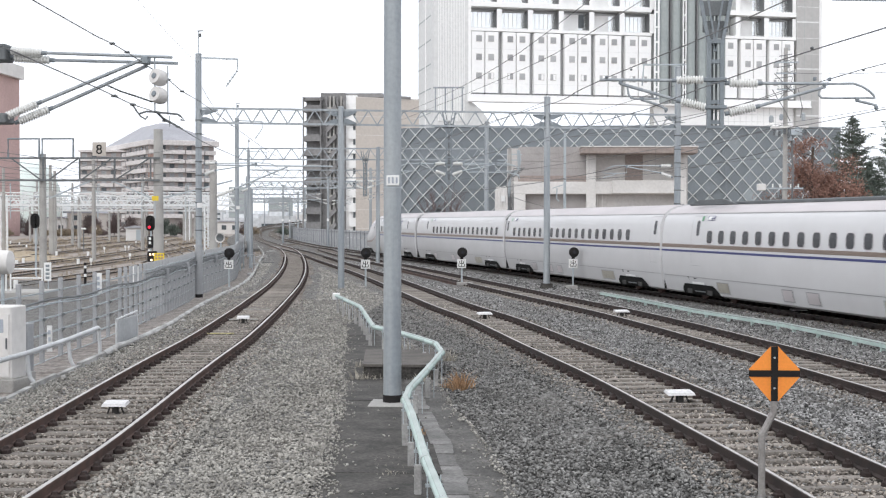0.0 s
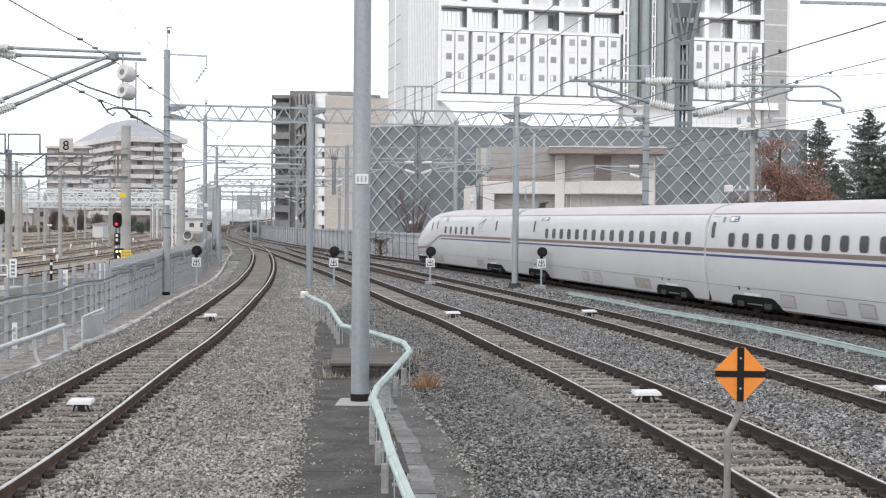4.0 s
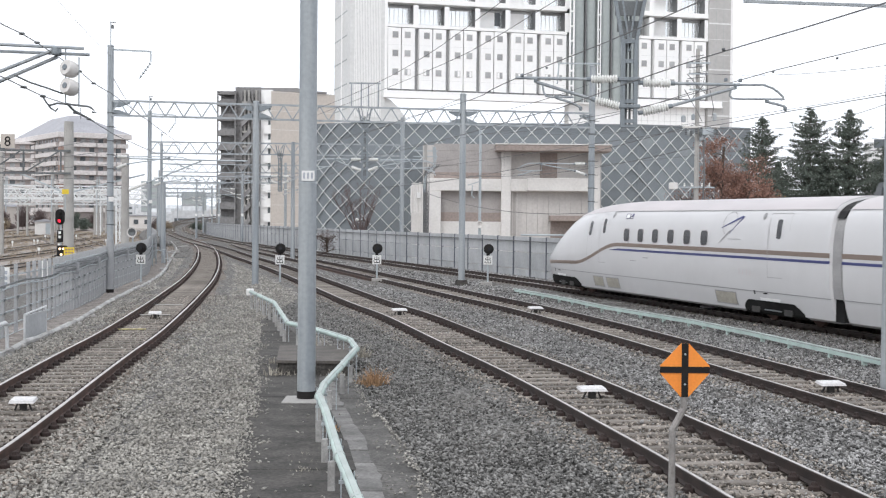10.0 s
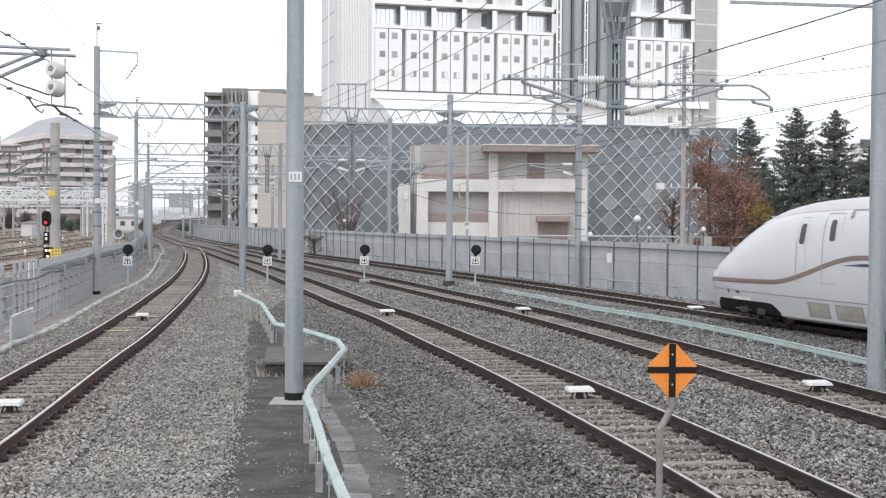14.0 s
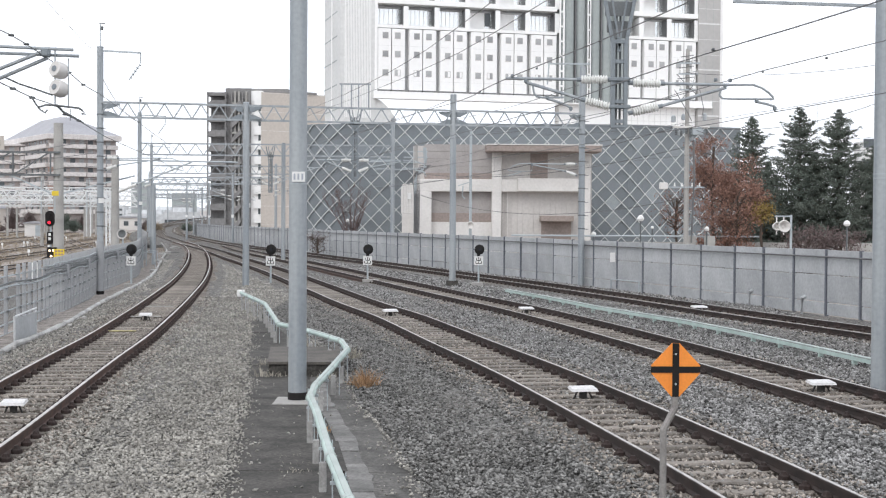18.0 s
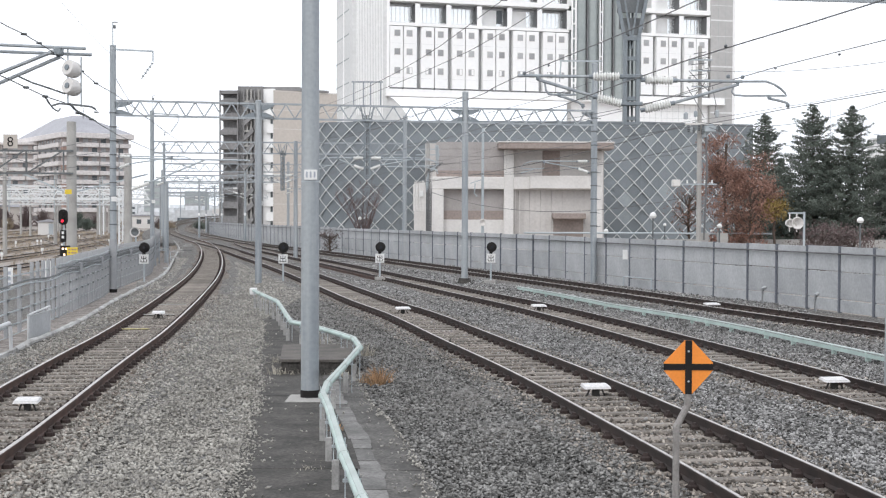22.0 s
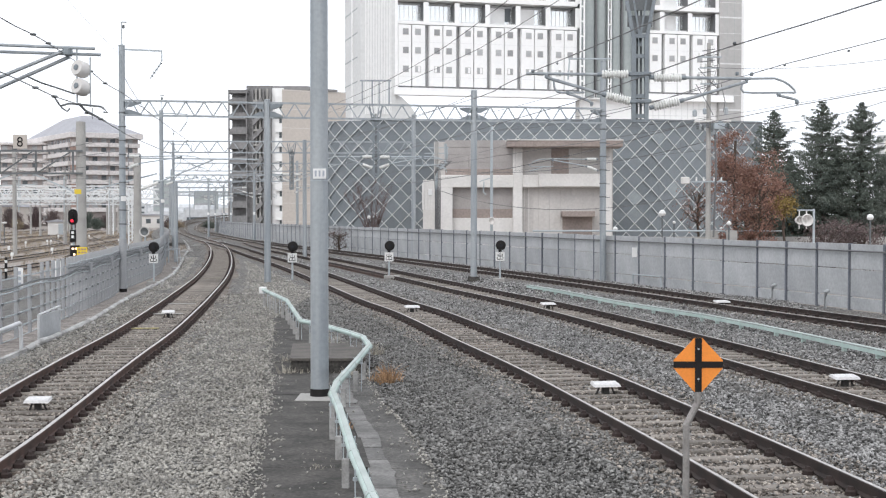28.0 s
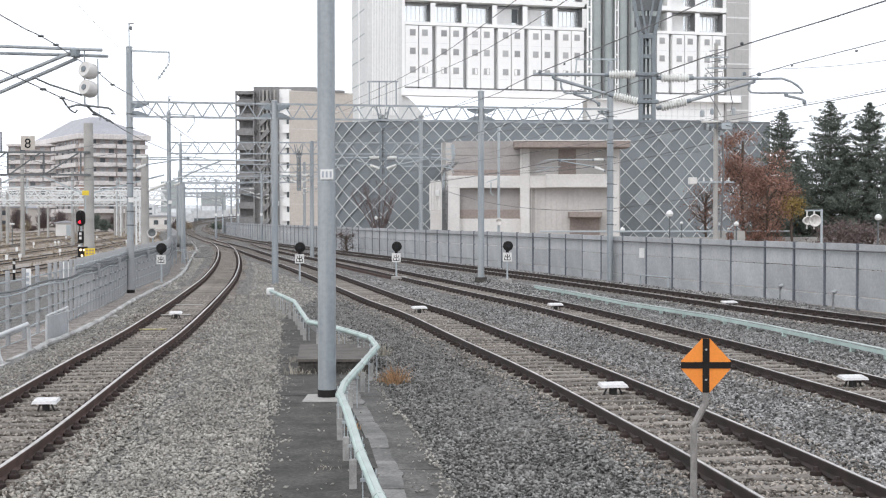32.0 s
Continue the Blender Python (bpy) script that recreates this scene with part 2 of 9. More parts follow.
M_HOTGLASS = mat("hotel window band", (0.36, 0.37, 0.38), (0.28, 0.29, 0.30), rough=0.4, scale=0.3, fine=2, bump=0.0)
M_HOTBAND = mat("pinkish hotel band", (0.66, 0.63, 0.62), (0.60, 0.57, 0.56), rough=0.8, scale=0.2, fine=2, bump=0.0)
M_HOTBAY = mat("hotel bay", (0.36, 0.32, 0.305), (0.30, 0.27, 0.26), rough=0.8, scale=0.2, fine=2, bump=0.0)
M_WPOST = mat("weathered sign post", (0.33, 0.315, 0.30), (0.24, 0.225, 0.215), rough=0.6, metal=0.3, scale=4, bump=0.1)
M_HOTROOF = mat("grey hip roof", (0.36, 0.36, 0.385), (0.32, 0.32, 0.345), rough=0.6, scale=0.2, fine=2, bump=0.05)
M_DOME = mat("mint dome sheet", (0.74, 0.81, 0.78), (0.70, 0.77, 0.74), rough=0.5, bump=0.0)
M_FARCITY = mat("far city wall", (0.62, 0.635, 0.65), (0.54, 0.555, 0.575), rough=0.9, scale=0.05, fine=0.6, bump=0.0, rand=0.18)
M_WIRE = mat("overhead wire", (0.15, 0.15, 0.155), (0.18, 0.18, 0.18), rough=0.6, metal=0.3, bump=0.0)
M_BARK = mat("dark bark", (0.10, 0.075, 0.06), (0.075, 0.06, 0.05), rough=0.95, scale=4, fine=30, bump=0.4)
M_CONIFER = mat("conifer needles", (0.10, 0.122, 0.105), (0.145, 0.168, 0.142), rough=0.8, island=0.45, scale=0.5, bump=0.0)
M_TWIG = mat("grey brown twigs", (0.17, 0.13, 0.125), (0.13, 0.10, 0.10), rough=0.9, bump=0.0)
M_REDLEAF = mat("rust red leaves", (0.30, 0.165, 0.125), (0.215, 0.125, 0.10), rough=0.8, island=0.4, scale=0.6, bump=0.0)
M_YELLEAF = mat("yellow leaves", (0.29, 0.215, 0.07), (0.22, 0.15, 0.05), rough=0.8, island=0.4, bump=0.0)
M_DRY = mat("dry brown grass", (0.44, 0.27, 0.15), (0.33, 0.215, 0.13), rough=0.95, island=0.4, bump=0.0)
M_STRAW = mat("pale straw weeds", (0.32, 0.262, 0.19), (0.26, 0.215, 0.165), rough=0.95, island=0.4, bump=0.0)
M_REDLAMP = mat("lit red lens", (1.0, 0.02, 0.05), (1.0, 0.02, 0.05), emit=1.3, bump=0.0)
M_AMBERLAMP = mat("lit warm lens", (1.0, 0.72, 0.45), (1.0, 0.72, 0.45), emit=2.5, bump=0.0)


# ---------------------------------------------------------------- building blocks
class Geo:
    """Collects vertices and faces of one mesh."""

    def __init__(self):
        self.v, self.f = [], []

    def add(self, vs, fs):
        k = len(self.v)
        self.v += [tuple(p) for p in vs]
        self.f += [tuple(i + k for i in f) for f in fs]
        return self

    def box(self, x0, x1, y0, y1, z0, z1, b=0.0):
        if not b:
            vs = [(x, y, z) for x in (x0, x1) for y in (y0, y1) for z in (z0, z1)]
            return self.add(vs, [(0, 1, 3, 2), (4, 6, 7, 5), (0, 4, 5, 1), (2, 3, 7, 6), (0, 2, 6, 4), (1, 5, 7, 3)])
        c, h = ((x0 + x1) / 2, (y0 + y1) / 2, (z0 + z1) / 2), ((x1 - x0) / 2, (y1 - y0) / 2, (z1 - z0) / 2)
        b = min(b, *[0.45 * a for a in h])
        idx, vs = {}, []
        for sx in (-1, 1):
            for sy in (-1, 1):
                for sz in (-1, 1):
                    s = (sx, sy, sz)
                    for ax in range(3):
                        idx[s, ax] = len(vs)
                        vs.append([c[i] + s[i] * (h[i] if i == ax else h[i] - b) for i in range(3)])
        fs = []
        for ax in range(3):
            o = [i for i in range(3) if i != ax]
            for sg in (-1, 1):
                q = []
                for a, d in ((-1, -1), (1, -1), (1, 1), (-1, 1)):
                    s = [0, 0, 0]
                    s[ax], s[o[0]], s[o[1]] = sg, a, d
                    q.append(idx[tuple(s), ax])
                fs.append(q)
            for a in (-1, 1):
                for d in (-1, 1):
                    s0, s1 = [0, 0, 0], [0, 0, 0]
                    s0[ax], s1[ax] = -1, 1
                    s0[o[0]] = s1[o[0]] = a
                    s0[o[1]] = s1[o[1]] = d
                    fs.append((idx[tuple(s0), o[0]], idx[tuple(s1), o[0]], idx[tuple(s1), o[1]], idx[tuple(s0), o[1]]))
        for sx in (-1, 1):
            for sy in (-1, 1):
                for sz in (-1, 1):
                    fs.append([idx[(sx, sy, sz), a] for a in range(3)])
        return self.add(vs, fs)

    def rod(self, p, q, r, r2=None, n=8, cap=True):
        p, q = Vector(p), Vector(q)
        r2 = r if r2 is None else r2
        d = (q - p).normalized()
        u = d.cross((0, 0, 1) if abs(d.z) < 0.9 else (1, 0, 0)).normalized()
        w = d.cross(u)
        vs = []
        for k in range(n):
            a = 2 * math.pi * (k + 0.5) / n
            e = u * math.cos(a) + w * math.sin(a)
            vs += [p + e * r, q + e * r2]
        fs = [(2 * k, 2 * k + 1, (2 * k + 3) % (2 * n), (2 * k + 2) % (2 * n)) for k in range(n)]
        if cap:
            fs += [tuple(range(0, 2 * n, 2)), tuple(range(2 * n - 1, 0, -2))]
        return self.add(vs, fs)

    def bar(self, p, q, w, h):
        """A square bar from p to q, w wide and h high."""
        p, q = Vector(p), Vector(q)
        d = (q - p).normalized()
        u = d.cross((0, 0, 1) if abs(d.z) < 0.95 else (0, 1, 0)).normalized()
        e = u.cross(d)
        vs = [a + u * (s * w / 2) + e * (t * h / 2) for a in (p, q) for s, t in ((-1, -1), (1, -1), (1, 1), (-1, 1))]
        return self.add(vs, [(0, 1, 2, 3), (7, 6, 5, 4), (0, 4, 5, 1), (1, 5, 6, 2), (2, 6, 7, 3), (3, 7, 4, 0)])

    def tube(self, pts, r, n=6):
        """A round pipe through the points with mitred bends."""
        pts = [Vector(p) for p in pts]
        rings = []
        for i, p in enumerate(pts):
            a = (pts[i] - pts[i - 1]).normalized() if i else (pts[1] - pts[0]).normalized()
            b = (pts[i + 1] - pts[i]).normalized() if i + 1 < len(pts) else a
            d = (a + b).normalized()
            u = d.cross((0, 0, 1) if abs(d.z) < 0.9 else (1, 0, 0)).normalized()
            w = d.cross(u)
            rings.append([p + (u * math.cos(t) + w * math.sin(t)) * r for t in [2 * math.pi * (k + 0.5) / n for k in range(n)]])
        vs = [p for ring in rings for p in ring]
        fs = [(i * n + k, (i + 1) * n + k, (i + 1) * n + (k + 1) % n, i * n + (k + 1) % n) for i in range(len(pts) - 1) for k in range(n)]
        fs += [tuple(range(n)), tuple(range(len(vs) - 1, len(vs) - n - 1, -1))]
        return self.add(vs, fs)

    def lathe(self, prof, n=14, axis="z", at=(0, 0, 0)):
        """Turns a profile of (radius, height) about an axis."""
        vs = []
        for r, h in prof:
            for k in range(n):
                a = 2 * math.pi * k / n
                x, y = r * math.cos(a), r * math.sin(a)
                q = {"z": (x, y, h), "y": (x, h, y), "x": (h, x, y)}[axis]
                vs.append((q[0] + at[0], q[1] + at[1], q[2] + at[2]))
        fs = [(i * n + k, i * n + (k + 1) % n, (i + 1) * n + (k + 1) % n, (i + 1) * n + k) for i in range(len(prof) - 1) for k in range(n)]
        fs += [tuple(range(n - 1, -1, -1)), tuple(range(len(vs) - n, len(vs)))]
        return self.add(vs, fs)

    def prism(self, poly, a, b, axis="y"):
        """A flat outline pushed from a to b along an axis; the outline is in the two other axes."""
        n = len(poly)
        put = {"y": lambda p, d: (p[0], d, p[1]), "x": lambda p, d: (d, p[0], p[1]), "z": lambda p, d: (p[0], p[1], d)}[axis]
        vs = [put(p, a) for p in poly] + [put(p, b) for p in poly]
        fs = [tuple(range(n)), tuple(range(2 * n - 1, n - 1, -1))] + [(k, (k + 1) % n, n + (k + 1) % n, n + k) for k in range(n)]
        return self.add(vs, fs)


def mesh_of(geo, material, smooth=False):
    me = bpy.data.meshes.new("mesh")
    me.from_pydata(geo.v, [], geo.f)
    me.validate()
    bm = bmesh.new()
    bm.from_mesh(me)
    bmesh.ops.recalc_face_normals(bm, faces=bm.faces)
    bm.to_mesh(me)
    bm.free()
    me.materials.append(material)
    if smooth:
        me.shade_smooth()
        me.set_sharp_from_angle(angle=radians(38))
    return me


def part(name, geo, material, parent=None, label="", smooth=False):
    """One mesh object, under a thing or a part when parent is given."""
    ob = new(name, geo if isinstance(geo, bpy.types.Mesh) else mesh_of(geo, material, smooth))
    if parent:
        ob.parent = parent
    return tagged(ob, label)


def thing(name, at, label, category, group="", kind="", rz=0.0):
    ob = new(name)
    ob.empty_display_size = 0.1
    ob.matrix_world = pose(*at, 0, 0, rz)
    ob.matrix_basis = pose(*at, 0, 0, rz)
    return tagged(ob, label, category, group, kind)


def spline(pts, step=1.0):
    """A smooth line through the points, sampled about every step metres."""
    P = [Vector(p) for p in pts]
    P = [P[0] * 2 - P[1]] + P + [P[-1] * 2 - P[-2]]
    out = []
    for i in range(1, len(P) - 2):
        a, b, c, d = P[i - 1:i + 3]
        n = max(1, round((c - b).length / step))
        for k in range(n):
            t = k / n
            out.append(0.5 * ((2 * b) + (c - a) * t + (2 * a - 5 * b + 4 * c - d) * t * t + (3 * b - a - 3 * c + d) * t ** 3))
    out.append(P[-2])
    return out


def along(line):
    """Lengths along a line of points."""
    s = [0.0]
    for a, b in zip(line, line[1:]):
        s.append(s[-1] + (b - a).length)
    return s


def point_at(line, lens, s):
    """The place at length s along a line, and the direction there."""
    s = max(lens[0], min(lens[-1] - 1e-6, s))
    lo, hi = 0, len(lens) - 1
    while hi - lo > 1:
        mid = (lo + hi) // 2
        lo, hi = (mid, hi) if lens[mid] <= s else (lo, mid)
    f = (s - lens[lo]) / max(1e-9, lens[hi] - lens[lo])
    return line[lo].lerp(line[hi], f), (line[hi] - line[lo]).normalized()


def heading(d):
    return math.degrees(math.atan2(d.y, d.x))


# ---------------------------------------------------------------- lines of the place (plan, metres)
LINE_A = spline([(10.4, -40, 0), (6.7, -12, 0), (4.8, 4, 0), (4.3, 9, 0), (3.7, 14.2, 0), (3.1, 18.3, 0), (2.1, 24.5, 0), (0.9, 30.7, 0), (-0.6, 38.6, 0), (-2.1, 45, 0), (-4.4, 56, 0),
                 (-6.8, 67.4, 0), (-9.4, 79, 0), (-14, 98.5, 0), (-19.2, 121, 0), (-24, 140, 0), (-29, 160, 0), (-44.4, 227, 0),
                 (-59, 300, 0.3), (-73, 380, 1.3), (-80, 470, 2.7), (-76, 600, 4.6)], 1.0)
LINE_B = spline([(15.0, -40, 0), (11.1, -12, 0), (9.2, 6, 0), (8.5, 13, 0), (7.3, 19.9, 0), (6.6, 23.9, 0), (6.0, 27.5, 0), (5.1, 32.7, 0), (4.2, 37.6, 0), (3.0, 43.3, 0), (1.3, 50, 0),
                 (-0.8, 58.8, 0), (-4.0, 72, 0), (-7.6, 86.5, 0), (-12.4, 105, 0), (-16.6, 122, 0), (-20.3, 140, 0)], 1.0)
LINE_C = spline([(60, -142, 0), (40.5, -72, 0), (26, -20, 0), (18.2, 10, 0), (14.2, 25, 0), (11.6, 34.5, 0), (9.7, 41.3, 0), (7.15, 51.5, 0), (3.9, 63.5, 0),
                 (-0.58, 79, 0), (-2.4, 85.5, 0), (-7.45, 102, 0), (-13.15, 121.5, 0), (-18.4, 138, 0), (-26.6, 169, 0), (-48, 263, 0),
                 (-66, 370, 1.0), (-74, 470, 2.6), (-70, 600, 4.6)], 1.0)
LINE_L = spline([(-4.1, -40, 0), (-4.8, -12, 0), (-5.3, 4, 0), (-5.55, 10, 0), (-5.8, 15.3, 0), (-6.1, 19, 0), (-6.5, 23.2, 0), (-6.85, 27.1, 0), (-7.25, 31.9, 0), (-7.95, 38.5, 0), (-8.95, 47.2, 0),
                 (-10.75, 61.6, 0), (-13.35, 79.3, 0), (-16.75, 100, 0), (-20.45, 120.5, 0), (-25.0, 143, 0), (-29.2, 160, 0)], 1.0)
FENCE_R = spline([(37.2, -44, 0), (30.2, -20, 0), (24, 2, 0), (19, 21, 0), (13.8, 41.2, 0), (10.75, 51.3, 0), (7.35, 62.3, 0), (5.2, 70.2, 0), (2.2, 79.6, 0), (-0.9, 89, 0), (-3.6, 97, 0), (-7.7, 110.5, 0),
                  (-11.8, 125, 0), (-21.4, 158, 0), (-31, 195, 0), (-45, 263, 0), (-62, 370, 1)], 0.5)
FENCE_L = spline([(-10.2, 16, 0), (-10.5, 24, 0), (-10.67, 28.5, 0), (-10.9, 31.2, 0), (-11.1, 34, 0), (-11.4, 37, 0), (-11.87, 41.5, 0), (-12.3, 44.6, 0), (-13.0, 49.6, 0), (-13.75, 54.8, 0), (-14.6, 60, 0), (-15.2, 66, 0),
                  (-16.5, 77, 0), (-18.6, 88, 0), (-21.6, 103, 0), (-25.2, 122, 0), (-33.6, 160, 0)], 0.5)


def x_on(line, y):
    for a, b in zip(line, line[1:]):
        if min(a.y, b.y) <= y <= max(a.y, b.y) and a.y != b.y:
            return a.x + (b.x - a.x) * (y - a.y) / (b.y - a.y)
    return line[0].x if abs(line[0].y - y) < abs(line[-1].y - y) else line[-1].x


# ---------------------------------------------------------------- ground
g = Geo()
xs = [-2500, -900, -400, -200, -120, -80, -60, -45, -35, -28, -22, -16, -12, -9, -6, 0, 10, 30, 60, 120, 300, 900, 2500]
ys = [-400, -100, 0, 10, 20, 30, 40, 50, 60, 70, 80, 90, 105, 120, 140, 160, 190, 230, 300, 400, 600, 1000, 2000, 4000]
g.add([(x, y, -0.62 + (0.05 * noise.noise((x * 0.07, y * 0.05, 0)) if y < 400 else 0)) for y in ys for x in xs],
      [(j * len(xs) + i, j * len(xs) + i + 1, (j + 1) * len(xs) + i + 1, (j + 1) * len(xs) + i) for j in range(len(ys) - 1) for i in range(len(xs) - 1)])
tagged(part("ground", g, M_EARTH), "dry brown earth of the railway yard", "ground", kind="structure")

path_in = spline([(-8.0, 14, 0), (-8.35, 20, 0), (-8.7, 23.5, 0), (-9.2, 29.3, 0), (-10.02, 37.8, 0), (-10.98, 44.9, 0), (-11.95, 53.0, 0), (-12.7, 59.9, 0), (-14.55, 72.6, 0), (-19.25, 99, 0), (-23.9, 125, 0), (-31.2, 160, 0)], 1.0)

BED = -0.215
TRACKS = (LINE_A, LINE_B, LINE_C, LINE_L)
ROWS = {}


def x_near(line, y):
    key = (id(line), round(y, 2))
    if key not in ROWS:
        ROWS[key] = x_on(line, y)
    return ROWS[key]


def bed_z(x, y):
    up = 0.0
    for line in TRACKS:
        c = abs(x - x_near(line, y))
        up = max(up, 0.018 * min(1, max(0, (1.85 - c) / 0.4)) + 0.042 * max(0, min(1, (c - 0.85) / 0.12, (1.85 - c) / 0.4)))
    return BED + up + 0.035 * noise.noise((x * 0.5, y * 0.35, 3.1)) + 0.02 * noise.noise((x * 1.7, y * 1.3, 1.1))


g = Geo()
rows = [-40 + 4 * k for k in range(11)] + [3 + 0.5 * k for k in range(110)] + [58 + 2 * k for k in range(60)] + [178 + 10 * k for k in range(43)]
cols = 64
for y in rows:
    if y < 150:
        xl = x_on(path_in, y) - 0.1
    else:
        xl = x_on(LINE_A, y) - 5.5
    xr = x_on(FENCE_R, y) - 0.05 if y < 150 else x_on(LINE_C, y) + 3.0
    for i in range(cols + 1):
        x = xl + (xr - xl) * i / cols
        rise = 0 if y < 263 else max(0, LINE_A[0].z + (y - 263) * (y - 263) / 26000)
        g.v.append((x, y, bed_z(x, y) - (0 if 0 < i < cols else 0.12 if y < 92 else 0.4) + min(rise, 0.013 * (y - 263) if y > 263 else 0)))
g.f = [(j * (cols + 1) + i, j * (cols + 1) + i + 1, (j + 1) * (cols + 1) + i + 1, (j + 1) * (cols + 1) + i)
       for j in range(len(rows) - 1) for i in range(cols)]
bed = part("ballast_bed", g, M_BALLAST, smooth=True)
bed.data.materials.append(M_BALLAST_RUST)
for f in bed.data.polygons:
    if any(abs(f.center.x - x_near(line, f.center.y)) < 1.05 for line in TRACKS):
        f.material_index = 1
tagged(bed, "grey crushed stone ballast bed under the tracks", "ballast", kind="structure")

# concrete strip on the platform end side, made of worn slabs
STRIP_L = spline([(0.5, -10, 0), (-1.55, 9, 0), (-2.22, 14.1, 0), (-2.32, 15.35, 0), (-2.54, 17.7, 0), (-2.85, 20.8, 0), (-3.5, 26.2, 0), (-4.25, 32.3, 0), (-4.9, 38.5, 0)], 0.5)
STRIP_R = spline([(2.1, -10, 0), (0.4, 9, 0), (0.07, 14.2, 0), (-0.1, 15.6, 0), (-0.37, 17.7, 0), (-0.8, 20.3, 0), (-1.05, 21.8, 0), (-1.65, 27.3, 0), (-2.7, 33, 0), (-3.9, 38.5, 0)], 0.5)
M_CONCD = mat("damp grey concrete", (0.13, 0.124, 0.117), (0.066, 0.063, 0.059), rough=0.92, scale=2.2, fine=25, bump=0.5, grain=0.45)
strip = thing("concrete_strip", (0, 0, 0), "dark stained concrete slab strip between the ballast beds", "concrete path", kind="structure")
y = -9.8
k = 0
while y < 38:
    n = 1.9 + 0.5 * ((k * 37) % 10) / 10
    a, b = y, min(38.4, y + n)
    g = Geo()
    q = [(x_on(STRIP_L, a), a), (x_on(STRIP_R, a), a), (x_on(STRIP_R, b), b), (x_on(STRIP_L, b), b)]
    mid = 0.62 + 0.05 * ((k * 53) % 7) / 7
    top = -0.165 - 0.002 * (k % 3)
    m1, m2 = [q[0][i] + (q[1][i] - q[0][i]) * mid for i in (0, 1)], [q[3][i] + (q[2][i] - q[3][i]) * mid for i in (0, 1)]
    g.prism([q[0], m1, m2, q[3]], -0.45, top, "z")
    part("slab", g, M_CONC, strip)
    g = Geo()
    g.prism([(m1[0] + 0.012, m1[1]), q[1], q[2], (m2[0] + 0.012, m2[1])], -0.45, top - 0.02, "z")
    part("slab", g, M_CONCD, strip)
    y += n
    k += 1

# broken pale slab pieces beside the cable duct
frag = random.Random(12)
y = 10.5
while y < 23.5:
    n = frag.uniform(0.2, 0.9)
    a, b = (x_on(STRIP_L, v) * 0.37 + x_on(STRIP_R, v) * 0.63 + 0.04 for v in (y, y + n))
    wa, wb = (0.25 + 0.07 * noise.noise((v * 0.7, 2.2, 0)) for v in (y, y + n))
    j = [frag.uniform(-0.035, 0.035) for q in range(4)]
    if frag.random() < 0.97:
        edge = [(a, y + 0.012), (a + wa * 0.5, y + 0.012 + j[0]), (a + wa, y + 0.012), ((a + b + wa + wb) / 2 + j[1] + 0.02, y + n * 0.5), (b + wb, y + n), (b + wb * 0.5, y + n + j[2] * 0.3), (b, y + n)]
        part("slab_fragment", Geo().prism(edge, -0.3, -0.166 - frag.uniform(0, 0.008), "z"), M_CONCM, strip, "broken pale concrete slab")
    y += n

# pale kerb and path beside the steel fence
g = Geo()
for i in range(0, len(path_in) - 1, 2):
    a, b = path_in[i], path_in[min(i + 2, len(path_in) - 1)]
    d = (b - a).normalized()
    gap = d * 0.012
    nrm = Vector((-d.y, d.x, 0))
    g.prism([tuple((a + gap)[:2]), tuple((b - gap)[:2]), tuple((b - gap + nrm * (0.07 + 0.03 * (i % 5 > 1)))[:2]), tuple((a + gap + nrm * (0.07 + 0.03 * (i % 5 > 1)))[:2])], -0.6, -0.17 + 0.02 * (i % 4), "z")
tagged(part("kerb", g, M_KERB), "pale concrete kerb beside the ballast", "kerb", kind="structure")
roll = [p + Vector((-0.03 + 0.05 * noise.noise((p.y * 0.8, 1, 2)), 0, -0.20 + 0.07 * noise.noise((p.y * 0.6, 4, 2)) + 0.05 * min(1, max(0, 36 - p.y) / 6))) for p in path_in if 28.4 < p.y < 128]
tagged(part("kerb_roll", Geo().tube(roll, 0.075, 8), M_KERB, smooth=True), "rounded white mortar roll along the kerb", "kerb", kind="structure")
g = Geo()
for a, b in zip(path_in, path_in[1:]):
    wa, wb = x_on(FENCE_L, a.y) - 0.6, x_on(FENCE_L, b.y) - 0.6
    ya, yb = (0.24 * min(1, max(0, (v - 38) / 18)) for v in (a.y, b.y))
    g.add([(a.x - 0.10, a.y, -0.36 - 0.7 * ya), (b.x - 0.10, b.y, -0.36 - 0.7 * yb), (wb, b.y, -0.42 - yb), (wa, a.y, -0.42 - ya)], [(0, 1, 2, 3)])
tagged(part("walkway", g, M_LITTER), "stained concrete walkway beside the steel fence", "walkway", kind="structure")


# ---------------------------------------------------------------- tracks
RAIL_SECTION = [(-0.064, -0.153), (0.064, -0.153), (0.064, -0.140), (0.012, -0.120), (0.009, -0.045), (0.034, -0.034), (0.033, -0.006),
                (0.025, -0.002), (-0.025, -0.002), (-0.033, -0.006), (-0.034, -0.034), (-0.009, -0.045), (-0.012, -0.120), (-0.064, -0.140)]


def sweep(line, section, side=0.0, z=0.0):
    g = Geo()
    n = len(section)
    for i, p in enumerate(line):
        a, b = line[max(0, i - 1)], line[min(len(line) - 1, i + 1)]
        d = (b - a).normalized()
        r = Vector((d.y, -d.x, 0)).normalized()
        for u, w in section:
            q = p + r * (side + u)
            g.v.append((q.x, q.y, q.z + z + w))
    g.f = [(i * n + k, i * n + (k + 1) % n, (i + 1) * n + (k + 1) % n, (i + 1) * n + k) for i in range(len(line) - 1) for k in range(n)]
    g.f += [tuple(range(n)), tuple(range(len(g.v) - 1, len(g.v) - n - 1, -1))]
    return g


